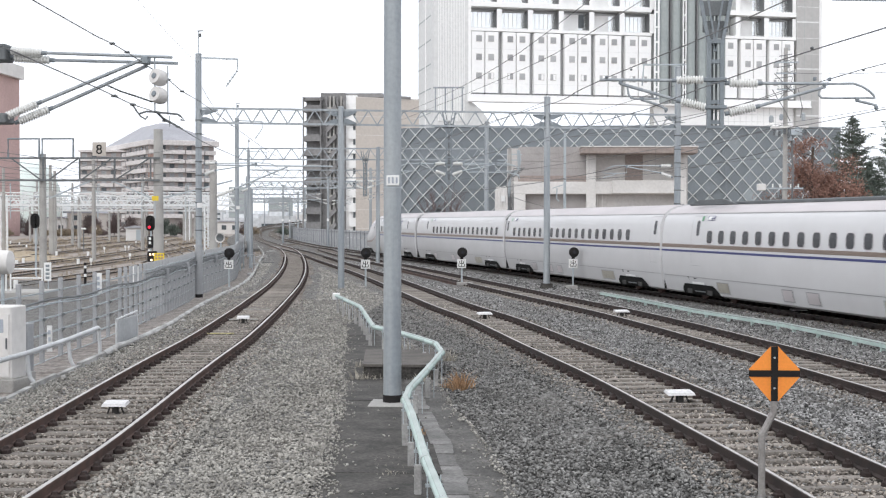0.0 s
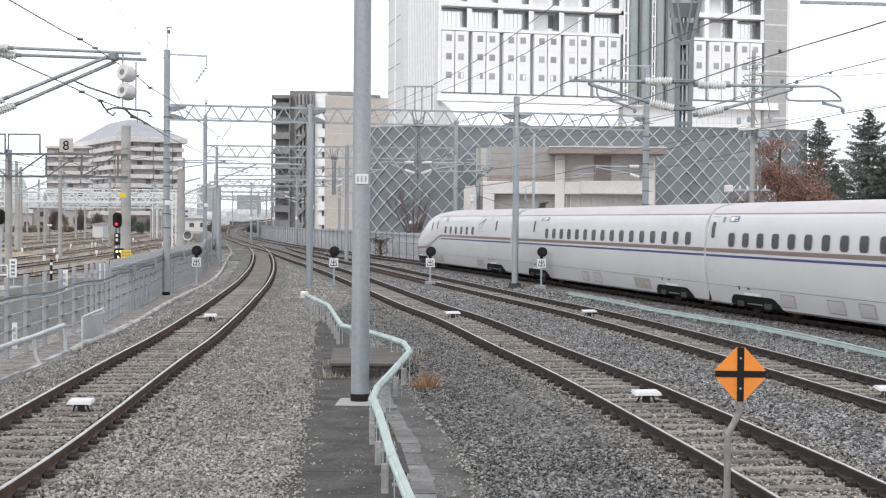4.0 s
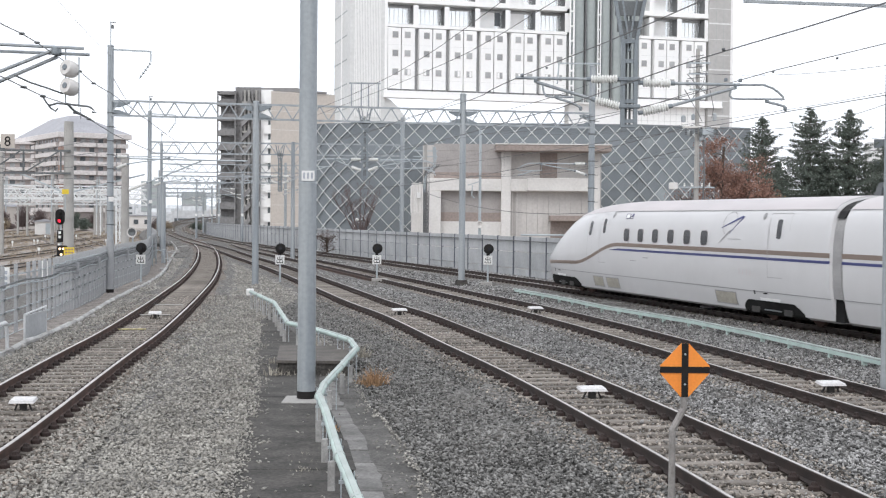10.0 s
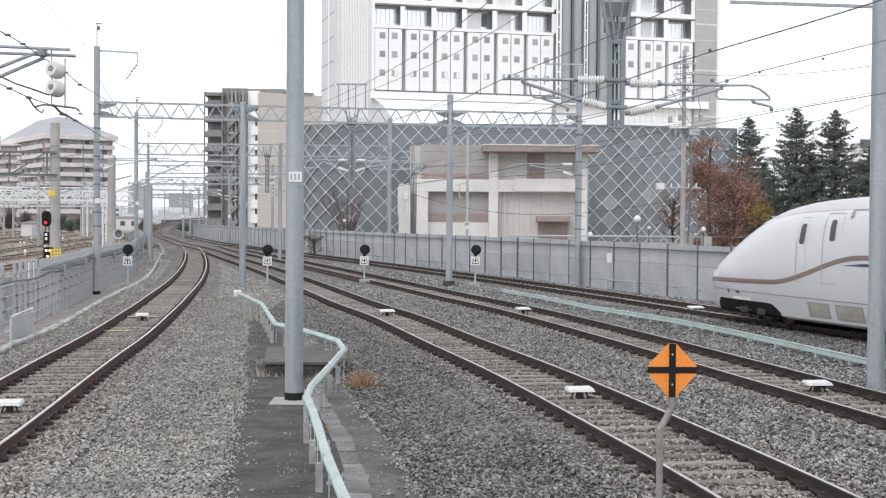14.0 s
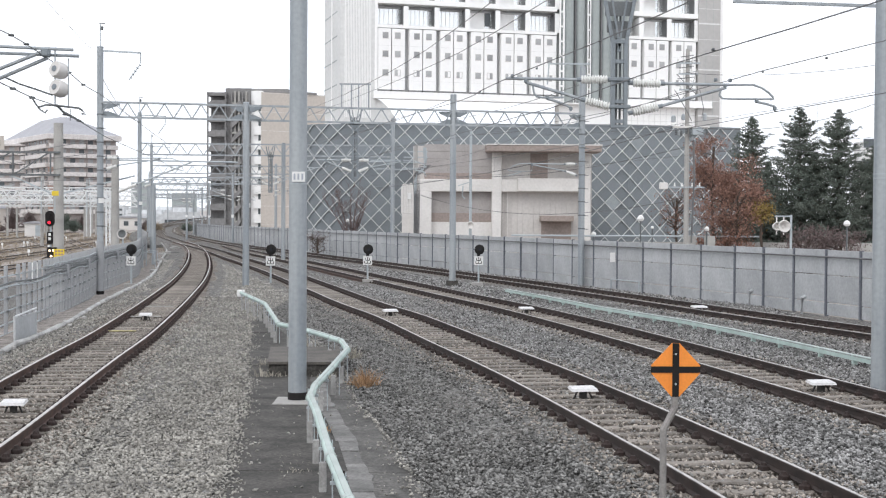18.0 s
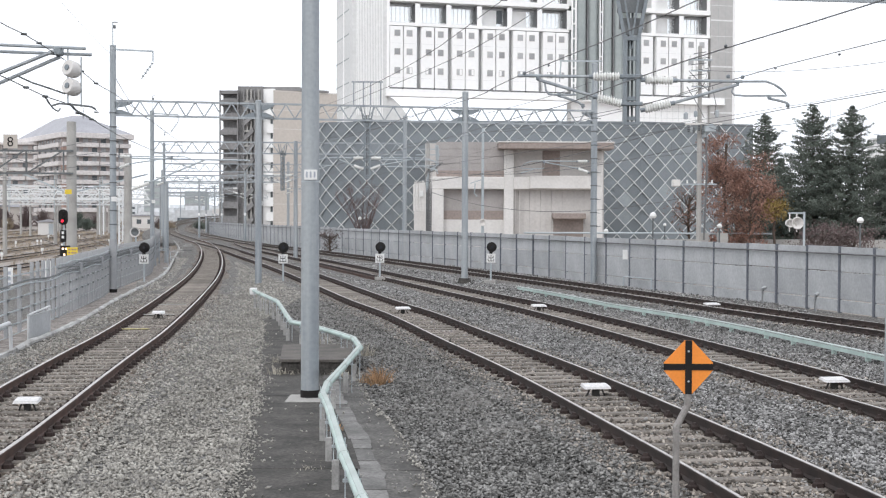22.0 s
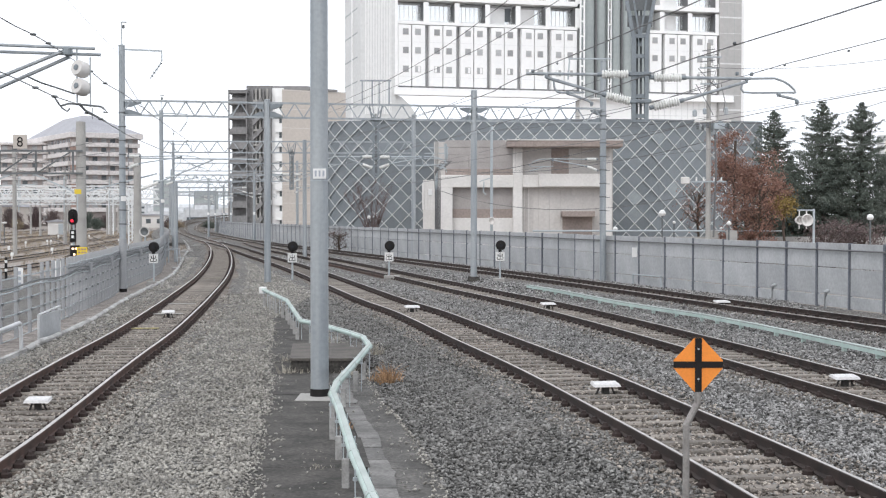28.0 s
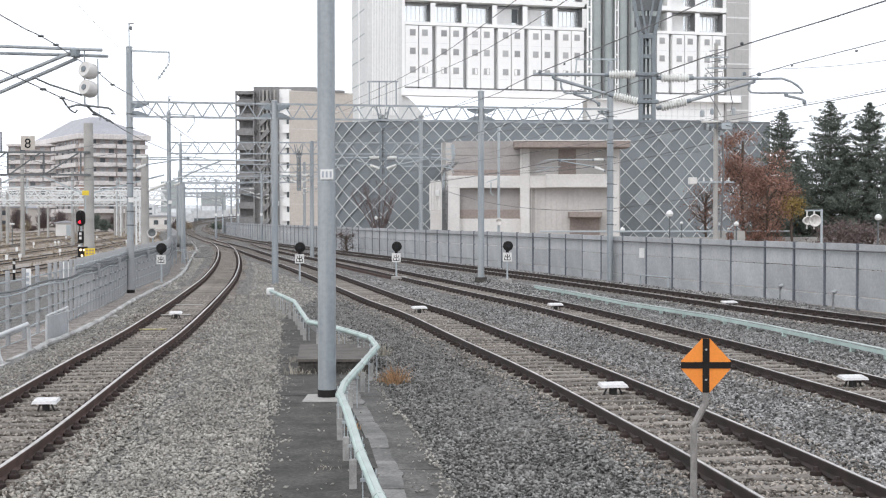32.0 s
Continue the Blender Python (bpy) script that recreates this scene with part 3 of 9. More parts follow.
SLEEPER = mesh_of(Geo().box(-1.2, 1.2, -0.105, 0.105, -0.14, 0.0, 0.022), M_SLEEPER)


def track(line, label, first, last, near, z=0.0, pitch=0.57, shine=0.022, steel=M_RAILDARK):
    """A ballasted track: two rails with bright running surfaces, sleepers, fastenings."""
    t = thing("railway_track", (0, 0, z), label, "railway track", "tracks", kind="structure")
    use = [p for p in line if first <= p.y <= last]
    for s in (-0.7175, 0.7175):
        part("rail", sweep(use, RAIL_SECTION, s), steel, t)
        part("running_surface", sweep(use, [(-shine, -0.004), (shine, -0.004), (shine - 0.003, 0.002), (-shine + 0.003, 0.002)], s), M_RAILTOP, t, "bright worn rail head")
    lens = along(use)
    far, fast_g = Geo(), Geo()
    s = 0.3
    rnd = random.Random(len(use))
    while s < lens[-1]:
        p, d = point_at(use, lens, s)
        ang = heading(d) - 90 + rnd.uniform(-1.2, 1.2)
        m = pose(p.x, p.y, p.z - 0.152 + rnd.uniform(-0.010, 0.003), 0, 0, ang)
        if p.y < near:
            o = part("sleeper", SLEEPER, None, t)
            o.matrix_basis = m @ pose(rnd.uniform(-0.05, 0.05), 0, 0)
        else:
            box = Geo().box(-1.2, 1.2, -0.115, 0.115, -0.1, 0.0)
            far.add([m @ Vector(v) for v in box.v], box.f)
        if 4 < p.y < 110:
            for x in (-0.7175, 0.7175):
                for e in (-0.11, 0.11):
                    clip = Geo().lathe([(0.075, 0.0), (0.07, 0.045), (0.045, 0.062), (0.03, 0.095), (0.0, 0.10)] if p.y < 48 else [(0.06, 0.0), (0.05, 0.045), (0.02, 0.07)],
                                       6 if p.y < 48 else 4, "z", (x + e * 1.15, 0, 0))
                    fast_g.add([m @ Vector(v) for v in clip.v], clip.f)
        s += pitch
    if far.v:
        tagged(part("far_sleepers", far, M_SLEEPER, t), kind="stuff")
    if fast_g.v:
        tagged(part("rail_fastenings", fast_g, M_CLIP, t, "rusty rail clips"), kind="stuff")
    return t


track(LINE_L, "ballasted curved track with rusty rails and wooden sleepers", -39, 161, 62, shine=0.027, steel=M_RAILSIDE)
track(LINE_A, "ballasted main track with rusty rails curving into the distance", -39, 590, 62)
track(LINE_B, "ballasted track joining the outer line by a turnout", -39, 141, 62)
track(LINE_C, "outer ballasted track beside the grey fence", -140, 590, 30)


# ---------------------------------------------------------------- right fence: posts, three rows of panels, a cable pipe
M_FPOST = mat("blue grey fence post", (0.17, 0.18, 0.205), (0.125, 0.135, 0.16), rough=0.6, metal=0.3, bump=0.05)
fence = thing("panel_fence", (0, 0, 0), "tall grey panel fence with steel posts along the outer track", "fence", kind="structure")
lens = along(FENCE_R)
POST = mesh_of(Geo().box(-0.042, 0.042, -0.075, 0.06, -0.1, 2.12, 0.008), M_FPOST)
CLIP = mesh_of(Geo().box(-0.085, 0.085, -0.15, -0.06, 1.84, 1.92, 0.01), M_WIRE)
HEIGHTS = ((-0.02, 0.37), (0.395, 1.27), (1.295, 2.10))
S0 = min(range(len(FENCE_R)), key=lambda i: abs(FENCE_R[i].y - 48.72))
S0 = lens[S0] + (48.72 - FENCE_R[S0].y) * 1.045
PAN = {w: [mesh_of(Geo().box(0.055, w - 0.055, -0.025 - 0.006 * q, 0.025, a, b, 0.008), M_FENCE) for q, (a, b) in enumerate(HEIGHTS)] for w in (1.93, 2.47)}
FPOSTS = [(S0 - 1.93 * q, 1.93) for q in range(20, 0, -1)] + [(S0 + 2.47 * q, 2.47) for q in range(82)]
for k, (s, w) in enumerate(FPOSTS):
    p, d = point_at(FENCE_R, lens, s)
    if p.y > 232 or s < 1:
        continue
    m = pose(p.x, p.y, BED, 0, 0, heading(d))
    part("post", POST, None, fence).matrix_basis = m
    part("pipe_clip", CLIP, None, fence).matrix_basis = m
    for q in PAN[w]:
        part("panel", q, None, fence).matrix_basis = m @ pose(0, 0.004 * (k % 3 - 1), 0.012 * ((k * 7) % 5 - 2) / 2)
s = max(s for s, w in FPOSTS if point_at(FENCE_R, lens, s)[0].y <= 232) + 2.47
rest = [p for p in FENCE_R if p.y > point_at(FENCE_R, lens, s)[0].y]
cap = [p for p in FENCE_R if 8 < p.y < 232]
part("fence_cable", sweep(cap, [(0.03 * math.cos(a), 0.03 * math.sin(a)) for a in [k * 1.0472 for k in range(6)]], -0.11, BED + 1.88), M_WIRE, fence, "dark cable pipe")
part("bent_rail", Geo().tube([(8.35, 58.3, -0.2), (8.35, 58.3, 0.22), (9.15, 55.7, 0.24), (9.15, 55.7, -0.2)], 0.04, 8), M_GALVL, fence, "bent pale handrail")
part("notice", Geo().box(8.28, 8.50, 58.15, 58.17, 0.98, 1.40), M_WHITE, fence, "small white notice")
for x, y, h in ((10.29, 52.97, 0.38), (11.66, 46.95, 0.5), (12.45, 43.2, 0.5)):
    part("drain_stub", Geo().tube([(x, y, -0.3), (x, y, -0.2 + h), (x + 0.12, y + 0.1, -0.15 + h)], 0.07, 8), M_FENCE, fence, "short grey drain stub", True)
# farther on: upright bars
g = Geo()
ls = along(rest)
s = 0
while s < ls[-1]:
    p, d = point_at(rest, ls, s)
    g.rod((p.x, p.y, p.z + BED), (p.x, p.y, p.z + BED + 1.85), 0.035, n=4)
    s += 0.6 if p.y < 190 else 1.2
tagged(part("bars", g, M_STEELD, fence, "upright grey steel bars"), kind="stuff")
for z in (0.25, 1.6):
    part("fence_rail", sweep(rest, [(-0.03, 0), (0.03, 0), (0.03, 0.06), (-0.03, 0.06)], 0, BED + z), M_STEELD, fence)


# ---------------------------------------------------------------- gantries and masts
def mast(parent, x, y, z0, z1, r=0.15, material=None, name="mast", n=14):
    g = Geo()
    g.rod((x, y, z0), (x, y, z1), r, r * 0.93, n)
    o = part(name, g, material or M_GALV, parent, smooth=True)
    g = Geo()
    g.rod((x, y, z1), (x, y, z1 + 0.05), r * 1.06, r * 0.7, n)
    part("mast_cap", g, material or M_GALV, o)
    return o


def truss(parent, p, q, top, low, bay=0.68, w=0.10, material=None, split=True, fall=0.0):
    """A flat lattice girder between two places: two chords and a zigzag of braces."""
    material = material or M_GALV
    p, q = Vector((*p, 0)), Vector((*q, 0))
    for z in (top, low):
        part("chord", Geo().bar(p + Vector((0, 0, z)), q + Vector((0, 0, z - fall)), w, w), material, parent)
    n = max(2, 2 * round((q - p).length / bay / 2))
    all_g = Geo()
    for k in range(n):
        a, b = p.lerp(q, k / n), p.lerp(q, (k + 1) / n)
        za, zb = (top, low) if k % 2 else (low, top)
        g = Geo().bar((a.x, a.y, za - fall * k / n), (b.x, b.y, zb - fall * (k + 1) / n), w * 0.62, w * 0.62)
        if split:
            part("brace", g, material, parent)
        else:
            all_g.add(g.v, g.f)
    if not split:
        tagged(part("lattice", all_g, material, parent), kind="stuff")


M_STEELM = mat("grey knee plate", (0.25, 0.28, 0.30), (0.21, 0.235, 0.255), rough=0.55, metal=0.3, bump=0.05)


def bracket(parent, x, y, z, dx):
    """A tapered knee plate where a girder meets its mast."""
    e = -1 if z > 7.6 else 1
    part("knee", Geo().prism([(x, z), (x + dx * 0.8, z), (x + dx * 0.75, z + e * 0.06), (x + dx * 0.25, z + e * 0.22), (x, z + e * 0.22)], y - 0.09, y + 0.09, "y"), M_STEELM, parent)


gan = thing("catenary_gantry", (0, 0, 0), "grey steel portal gantry with a lattice girder across the tracks", "gantry", "portal gantries")
mast(gan, -14.3, 59.3, -0.65, 10.35)
part("mast_wrap", Geo().rod((-14.3, 59.3, -0.5), (-14.3, 59.3, 1.75), 0.172, 0.168, 14), M_POSTG, gan, "wider grey wrap on the mast foot", True)
part("base_band", Geo().rod((-14.3, 59.3, -0.75), (-14.3, 59.3, -0.46), 0.18, 0.18, 14), M_BLACK, gan, "black base band", True)
mast(gan, -7.9, 59.8, -0.25, 7.97)
mast(gan, 1.41, 60.7, -0.25, 8.48)
part("footing", Geo().rod((1.41, 60.7, -0.3), (1.41, 60.7, 0.02), 0.34, 0.27, 12), M_CONC, gan, "low concrete footing")
mast(gan, 7.37, 61.25, -0.25, 9.88)
truss(gan, (-14.3, 59.2), (7.37, 61.15), 7.92, 7.27, 0.4, 0.085, fall=0.21)
for x, y, dx in ((-14.15, 59.3, 0.9), (-7.75, 59.8, 0.7), (-8.05, 59.8, -0.7), (1.55, 60.7, 0.65), (1.27, 60.7, -0.65), (7.22, 61.25, -0.55)):
    dip = 0.21 * (x + 14.3) / 21.67
    bracket(gan, x, y, 7.3 - dip, dx)
    bracket(gan, x, y, 7.86 - dip, dx)
GSPEC = [(92, -19.4, -2.05, 10.0), (130, -26.3, -9.5, 9.9), (168, -34, -18.5, 9.9), (206, -42, -26.5, 9.9), (246, -50, -34.5, 9.9), (292, -60, -44, 10.2), (350, -71, -55, 11.2), (420, -80, -63, 12.0)]
for y, x0, x1, top in GSPEC:
    gan = thing("catenary_gantry", (0, 0, 0), "distant grey portal gantry over the curving tracks", "gantry", "portal gantries")
    up = 0 if y < 280 else (y - 280) * 0.012
    mast(gan, x0, y - 0.4, -0.6, top, 0.15 if y < 140 else 0.18, n=10)
    mast(gan, x1, y + 0.6, -0.25, top - 0.2, 0.15 if y < 140 else 0.18, n=10)
    if y < 100:
        mast(gan, -9.6, y + 0.2, -0.25, 8.0, n=10)
    truss(gan, (x0, y - 0.4), (x1, y + 0.6), 7.92 + up, 7.15 + up, 0.55, 0.095 if y < 140 else 0.15, split=y < 140)

# the near portal: only its posts are in view
near_gan = thing("catenary_mast", (-2.02, 21.7, 0), "tall grey tubular steel mast with a black base and number plate", "mast", "near masts")
part("mast", Geo().rod((0, 0, -0.05), (0, 0, 9.4), 0.148, 0.140, 24), M_GALV, near_gan, smooth=True)
part("base_band", Geo().rod((0, 0, -0.2), (0, 0, -0.03), 0.156, 0.156, 24), M_BLACK, near_gan, "black painted base band", True)
part("footing", Geo().box(-0.36, 0.42, -0.50, 0.30, -0.42, -0.15, 0.015), M_CONCL, near_gan, "concrete footing pad")
near_gan2 = thing("catenary_mast", (7.9, 22.7, 0), "tall grey tubular steel mast beside the green cable duct", "mast", "near masts")
part("mast", Geo().rod((0, 0, -0.25), (0, 0, 9.4), 0.148, 0.140, 24), M_GALV, near_gan2, smooth=True)
part("side_arm", Geo().bar((-2.6, 0, 6.56), (0, 0, 6.5), 0.05, 0.05), M_GALV, near_gan2)


# ---------------------------------------------------------------- buildings
# white tower block, its front turned away to the far side
tower = thing("office_tower", (-15.48, 250, -0.6), "tall white office tower with hung window panels and grey shafts", "office tower", rz=14.57)
TOP = 62.0
STOREY = 4.62
LOW, HIGH, SILL = 28.0, 39.55, 40.25
part("left_shaft", Geo().box(0.0, 6.75, 0, 3.0, 0, TOP), M_TOWERG, tower)
part("left_wing", Geo().box(0.06, 6.6, 3.0, 16.5, 0, TOP), M_TOWERG, tower)
part("wing_joint", Geo().box(-0.06, 0.06, 8.3, 8.9, 0, TOP), M_TOWERW, tower)
for i in range(9):
    z = 24.2 + STOREY * i
    part("wing_joint", Geo().box(0.02, 0.06, 3.0, 16.5, z, z + 0.22), M_TOWERS, tower)
    part("sheet_joint", Geo().box(0.0, 6.75, -0.012, 0.0, z, z + 0.05), M_TOWERG, tower)
for i in range(17):
    part("rib", Geo().box(0.85 + i * 0.305, 1.0 + i * 0.305, -0.14, 0.0, 22.5, TOP), M_TOWERW, tower)
part("corner_pier", Geo().box(6.62, 7.16, -0.1, 3.2, LOW - 1.3, TOP), M_TOWERW, tower)
part("core", Geo().box(6.7, 73.4, 3.3, 22, LOW + 2.5, TOP), M_TOWERG, tower)
part("panel_backing", Geo().box(7.1, 73.4, 1.35, 3.3, LOW - 0.1, SILL), M_BACKW, tower)
part("podium_band", Geo().box(6.4, 76.5, -0.5, 3.4, LOW - 1.45, LOW - 0.35), M_TOWERW, tower)
part("podium_lip", Geo().box(6.4, 76.5, -0.7, 1.2, LOW - 1.75, LOW - 1.45), M_TOWERW, tower)
part("podium_wall", Geo().box(44, 73.4, 0.8, 3.3, 0, LOW - 1.75), M_TOWERW, tower)
for i in range(14):
    part("joint", Geo().box(58.2 + 1.25 * i, 58.28 + 1.25 * i, 0.78, 0.8, 10, LOW - 1.75), M_TOWERG, tower)
for i in range(8):
    part("joint", Geo().box(58.2, 73.4, 0.776, 0.8, 15.0 + 1.4 * i, 15.08 + 1.4 * i), M_TOWERG, tower)
part("right_shaft", Geo().box(73.5, 78.3, -0.2, 20, 0, TOP), M_TOWERR, tower)
part("right_edge", Geo().box(78.3, 79.2, 0.3, 20, 0, TOP), M_TOWERW, tower)
for i in range(12):
    z = 24.6 + 3.1 * i
    part("joint", Geo().box(73.5, 78.3, -0.215, -0.2, z, z + (0.09 if i % 3 else 0.3)), M_TOWERG, tower)
for x in (75.1, 76.7):
    part("joint", Geo().box(x, x + 0.06, -0.212, -0.2, 0, TOP), M_TOWERS, tower)
pane_s = mesh_of(Geo().box(-0.52, 0.52, 0.0, 0.06, -0.55, 0.55), M_PANEG)
frame_s = mesh_of(Geo().box(-0.60, 0.60, 0.06, 0.12, -0.63, 0.63), M_OFFW)
blind_s = mesh_of(Geo().box(-0.5, -0.04, -0.03, 0.0, -0.52, 0.52), M_TOWERW)
wide = 5.26
for i, s0 in enumerate([7.25 + 6.115 * q for q in range(6)] + [55.72 + 6.03 * q for q in range(3)]):
    hidden = i == 6
    for q, (a, b) in enumerate(((0.0, 2.54), (2.72, wide))):
        if hidden and q == 0:
            continue
        pan = part("hung_panel", Geo().box(s0 + a, s0 + b, 0.0, 1.3, LOW, HIGH, 0.05), M_TOWERW, tower)
        # dark strip standing in for the shadow under the panel
        part("panel_foot", Geo().box(s0 + a + 0.05, s0 + b - 0.05, 0.25, 1.3, LOW - 0.38, LOW), M_GAPSHADE, pan)
        part("panel_joint", Geo().box(s0 + a + 0.02, s0 + b - 0.02, -0.006, 0.0, LOW + 3.5 * 0.5, LOW + 3.5 * 0.5 + 0.04), M_TOWERG, pan)
        part("panel_joint", Geo().box(s0 + a + 0.02, s0 + b - 0.02, -0.006, 0.0, LOW + 8.3, LOW + 8.34), M_TOWERG, pan)
        for row, z in enumerate((31.2, 34.75, 38.25)):
            x = s0 + (1.45 if q == 0 else 3.82)
            part("window", frame_s, None, pan).matrix_basis = pose(x, -0.1, z)
            part("window_pane", pane_s, None, pan).matrix_basis = pose(x, -0.08, z)
            if row == 0 and (i * 2 + q) % 3:
                part("window_blind", blind_s, None, pan).matrix_basis = pose(x + (0.0 if i % 2 else 0.5), -0.08, z)
    # deep window bays above the panels
    for row in range(4):
        z0, z1 = SILL + row * STOREY, SILL + row * STOREY + 3.72
        if not hidden:
            part("window_pane", Geo().box(s0 - 0.1, s0 + 4.95, 2.6, 2.7, z0, z1), M_SKYGLASS, tower)
            # bay side wall, its shadow put into the dark colour
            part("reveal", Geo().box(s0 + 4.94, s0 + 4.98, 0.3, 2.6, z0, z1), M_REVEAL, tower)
            if row < 2:
                for q in range(1, 6):
                    part("glazing_bar", Geo().box(s0 + 0.84 * q, s0 + 0.84 * q + 0.07, 2.5, 2.6, z0, z1), M_TOWERW, tower)
                # grey strip that imitates the shadow under the bay's head
                part("head_shade", Geo().box(s0 - 0.1, s0 + 4.95, 2.3, 2.5, z1 - 0.3, z1), M_PANEG, tower)
                part("sill_rail", Geo().box(s0 - 0.1, s0 + 4.95, 0.5, 0.56, z0 + 0.12, z0 + 0.2), M_TOWERG, tower)
                if i in (3, 4, 6, 7):
                    part("half_blind", Geo().box(s0 + 0.1, s0 + 3.4, 2.42, 2.5, z0 + 0.3, z1 - 0.1), M_TOWERW, tower)
                if i == 3 and row == 0:
                    part("open_window", Geo().box(s0 + 3.5, s0 + 4.5, 2.4, 2.5, z0 + 0.9, z1 - 0.1), M_GLASSB, tower)
        part("mullion", Geo().box(s0 + 4.98, s0 + 5.95, 0.2, 3.2, z0, z1), M_TOWERW, tower)
for row in range(5):
    z = SILL - 0.55 + row * STOREY
    for a, b in ((7.1, 43.2), (58.3, 73.5)):
        part("floor_band", Geo().box(a, b, 0.05, 3.3, z, z + (0.55 if row == 0 else STOREY - 3.72)), M_TOWERW, tower)
part("shaft_wall", Geo().box(44.1, 58.3, 0.0, 3.3, LOW - 1.4, TOP), M_TOWERS, tower)
for x, r in ((45.55, 1.15), (48.0, 1.1), (51.0, 1.15), (53.4, 1.1), (56.2, 1.4)):
    part("shaft_pipe", Geo().rod((x, 0.1, LOW - 1.4), (x, 0.1, TOP), r, n=16), M_TOWERS, tower, smooth=True)
# dark bars put in as the shade between the shaft pipes
for x in (46.75, 49.9, 52.2):
    part("shaft_slot", Geo().box(x - 0.09, x + 0.09, -0.9, 0.1, LOW - 1.4, TOP), M_GAPSHADE, tower)
for x, w in ((43.25, 0.28), (44.0, 0.28), (49.1, 0.2), (49.62, 0.2)):
    part("ladder_rail", Geo().box(x, x + w, -1.3, -1.0, LOW - 1.4, TOP), M_TOWERW, tower)
for i in range(9):
    part("ladder_rung", Geo().box(43.25, 44.28, -1.25, -1.05, 29.5 + 2.9 * i, 29.85 + 2.9 * i), M_TOWERW, tower)
    part("ladder_rung", Geo().box(49.1, 49.82, -1.25, -1.05, 29.1 + 2.9 * i, 29.4 + 2.9 * i), M_TOWERW, tower)
# flared foot of the left shaft
part("flare", Geo().prism([(6.7, 26.4), (7.9, 25.9), (9.4, 24.6), (10.9, 22.6), (11.2, 0), (6.7, 0)], 0.3, 2.9, "y"), M_TOWERG, tower)

# lattice clad hall
D = 118.0
hall = thing("lattice_hall", (9.09, 118, -0.5), "long slate grey hall clad with white diamond lattice strips", "building")
HX = 9.09
k2 = D / 2350


def hx(u):
    return (u - 784) * k2 - HX


W0, W1, HT = hx(640), hx(1372), 3.3 + (382 - 213) * k2
BEND, TURN_R = hx(1150) - W0, radians(16)
E1 = (W0 + BEND + (W1 - W0 - BEND) * math.cos(TURN_R), (W1 - W0 - BEND) * math.sin(TURN_R))
FACE = [(W0, 0.12), (W0 + BEND, 0.12), (E1[0], E1[1] + 0.12), (E1[0], 30), (W0, 30)]
part("wall", Geo().prism(FACE, 0, HT - 0.05, "z"), M_LATWALL, hall)
# rounded left end
g = Geo()
R = 4.3
for i in range(13):
    a = math.pi / 2 * i / 12
    g.v += [(W0 - R * math.sin(a), 0.12 + R * (1 - math.cos(a)), 0), (W0 - R * math.sin(a), 0.12 + R * (1 - math.cos(a)), HT - 0.05)]
g.f = [(2 * i, 2 * i + 2, 2 * i + 3, 2 * i + 1) for i in range(12)]
g.add([(W0 - R, R + 0.12, 0), (W0 - R, 30, 0), (W0 - R, 30, HT - 0.05), (W0 - R, R + 0.12, HT - 0.05)], [(0, 1, 2, 3)])
part("curved_end", g, M_LATWALL, hall, smooth=True)
part("parapet", Geo().prism([(x, y - 0.07) for x, y in FACE], HT - 0.05, HT + 0.08, "z"), M_LATWALL, hall)
sx_lo, sx_hi = hx(800), hx(1075)
PA, PB = 29.6 * k2, 30.6 * k2


def on_wall(s):
    """Plan place on the hall's face at length s from the start of its straight part; negative runs round the end."""
    if s > BEND:
        return W0 + BEND + (s - BEND) * math.cos(TURN_R), (s - BEND) * math.sin(TURN_R)
    if s >= 0:
        return W0 + s, 0.0
    a = min(math.pi / 2, -s / R)
    return W0 - (R + 0.12) * math.sin(a), 0.12 + R - (R + 0.12) * math.cos(a)


S_MIN, S_MAX = -R * 1.4, W1 - W0
ox, oz = 498 * k2, 3.3 + 124 * k2
n0, n1 = int((S_MIN - ox) / PA) - 9, int((S_MAX - ox) / PA) + 10
for sg in (1, -1):
    for i in range(n0, n1):
        pts = []
        for j in range(0, 41):
            z = HT * j / 40
            s = ox + i * PA + sg * (z - oz) * PA / PB
            if S_MIN <= s <= S_MAX:
                x, y = on_wall(s)
                pts.append((x, y, z))
        if len(pts) > 2:
            g = Geo()
            wv = 0.05
            for x, y, z in pts:
                g.v += [(x, y - 0.02, max(0, z - wv)), (x, y - 0.02, min(HT, z + wv)), (x, y + 0.1, min(HT, z + wv)), (x, y + 0.1, max(0, z - wv))]
            n = len(pts)
            g.f = [(4 * q + e, 4 * q + (e + 1) % 4, 4 * q + 4 + (e + 1) % 4, 4 * q + 4 + e) for q in range(n - 1) for e in range(4)] + [(0, 1, 2, 3), (4 * n - 1, 4 * n - 2, 4 * n - 3, 4 * n - 4)]
            part("lattice_strip", g, M_LATSTRIP, hall)

# diamond panels between the strips
m_pan = Geo()
m_pan.add([(-PA / 2, 0.06, 0), (0, 0.06, -PB / 2), (PA / 2, 0.06, 0), (0, 0.06, PB / 2), (-PA / 2, 0.14, 0), (0, 0.14, -PB / 2), (PA / 2, 0.14, 0), (0, 0.14, PB / 2)],
          [(0, 1, 2, 3), (7, 6, 5, 4), (0, 1, 5, 4), (1, 2, 6, 5), (2, 3, 7, 6), (3, 0, 4, 7)])
DIAMOND = mesh_of(m_pan, M_LATWALL)
M_LATPALE = mat("pale glazed panel", (0.30, 0.33, 0.345), (0.27, 0.30, 0.315), rough=0.35, bump=0.0, rand=0.12)
DIAMOND_PALE = mesh_of(m_pan, M_LATPALE)
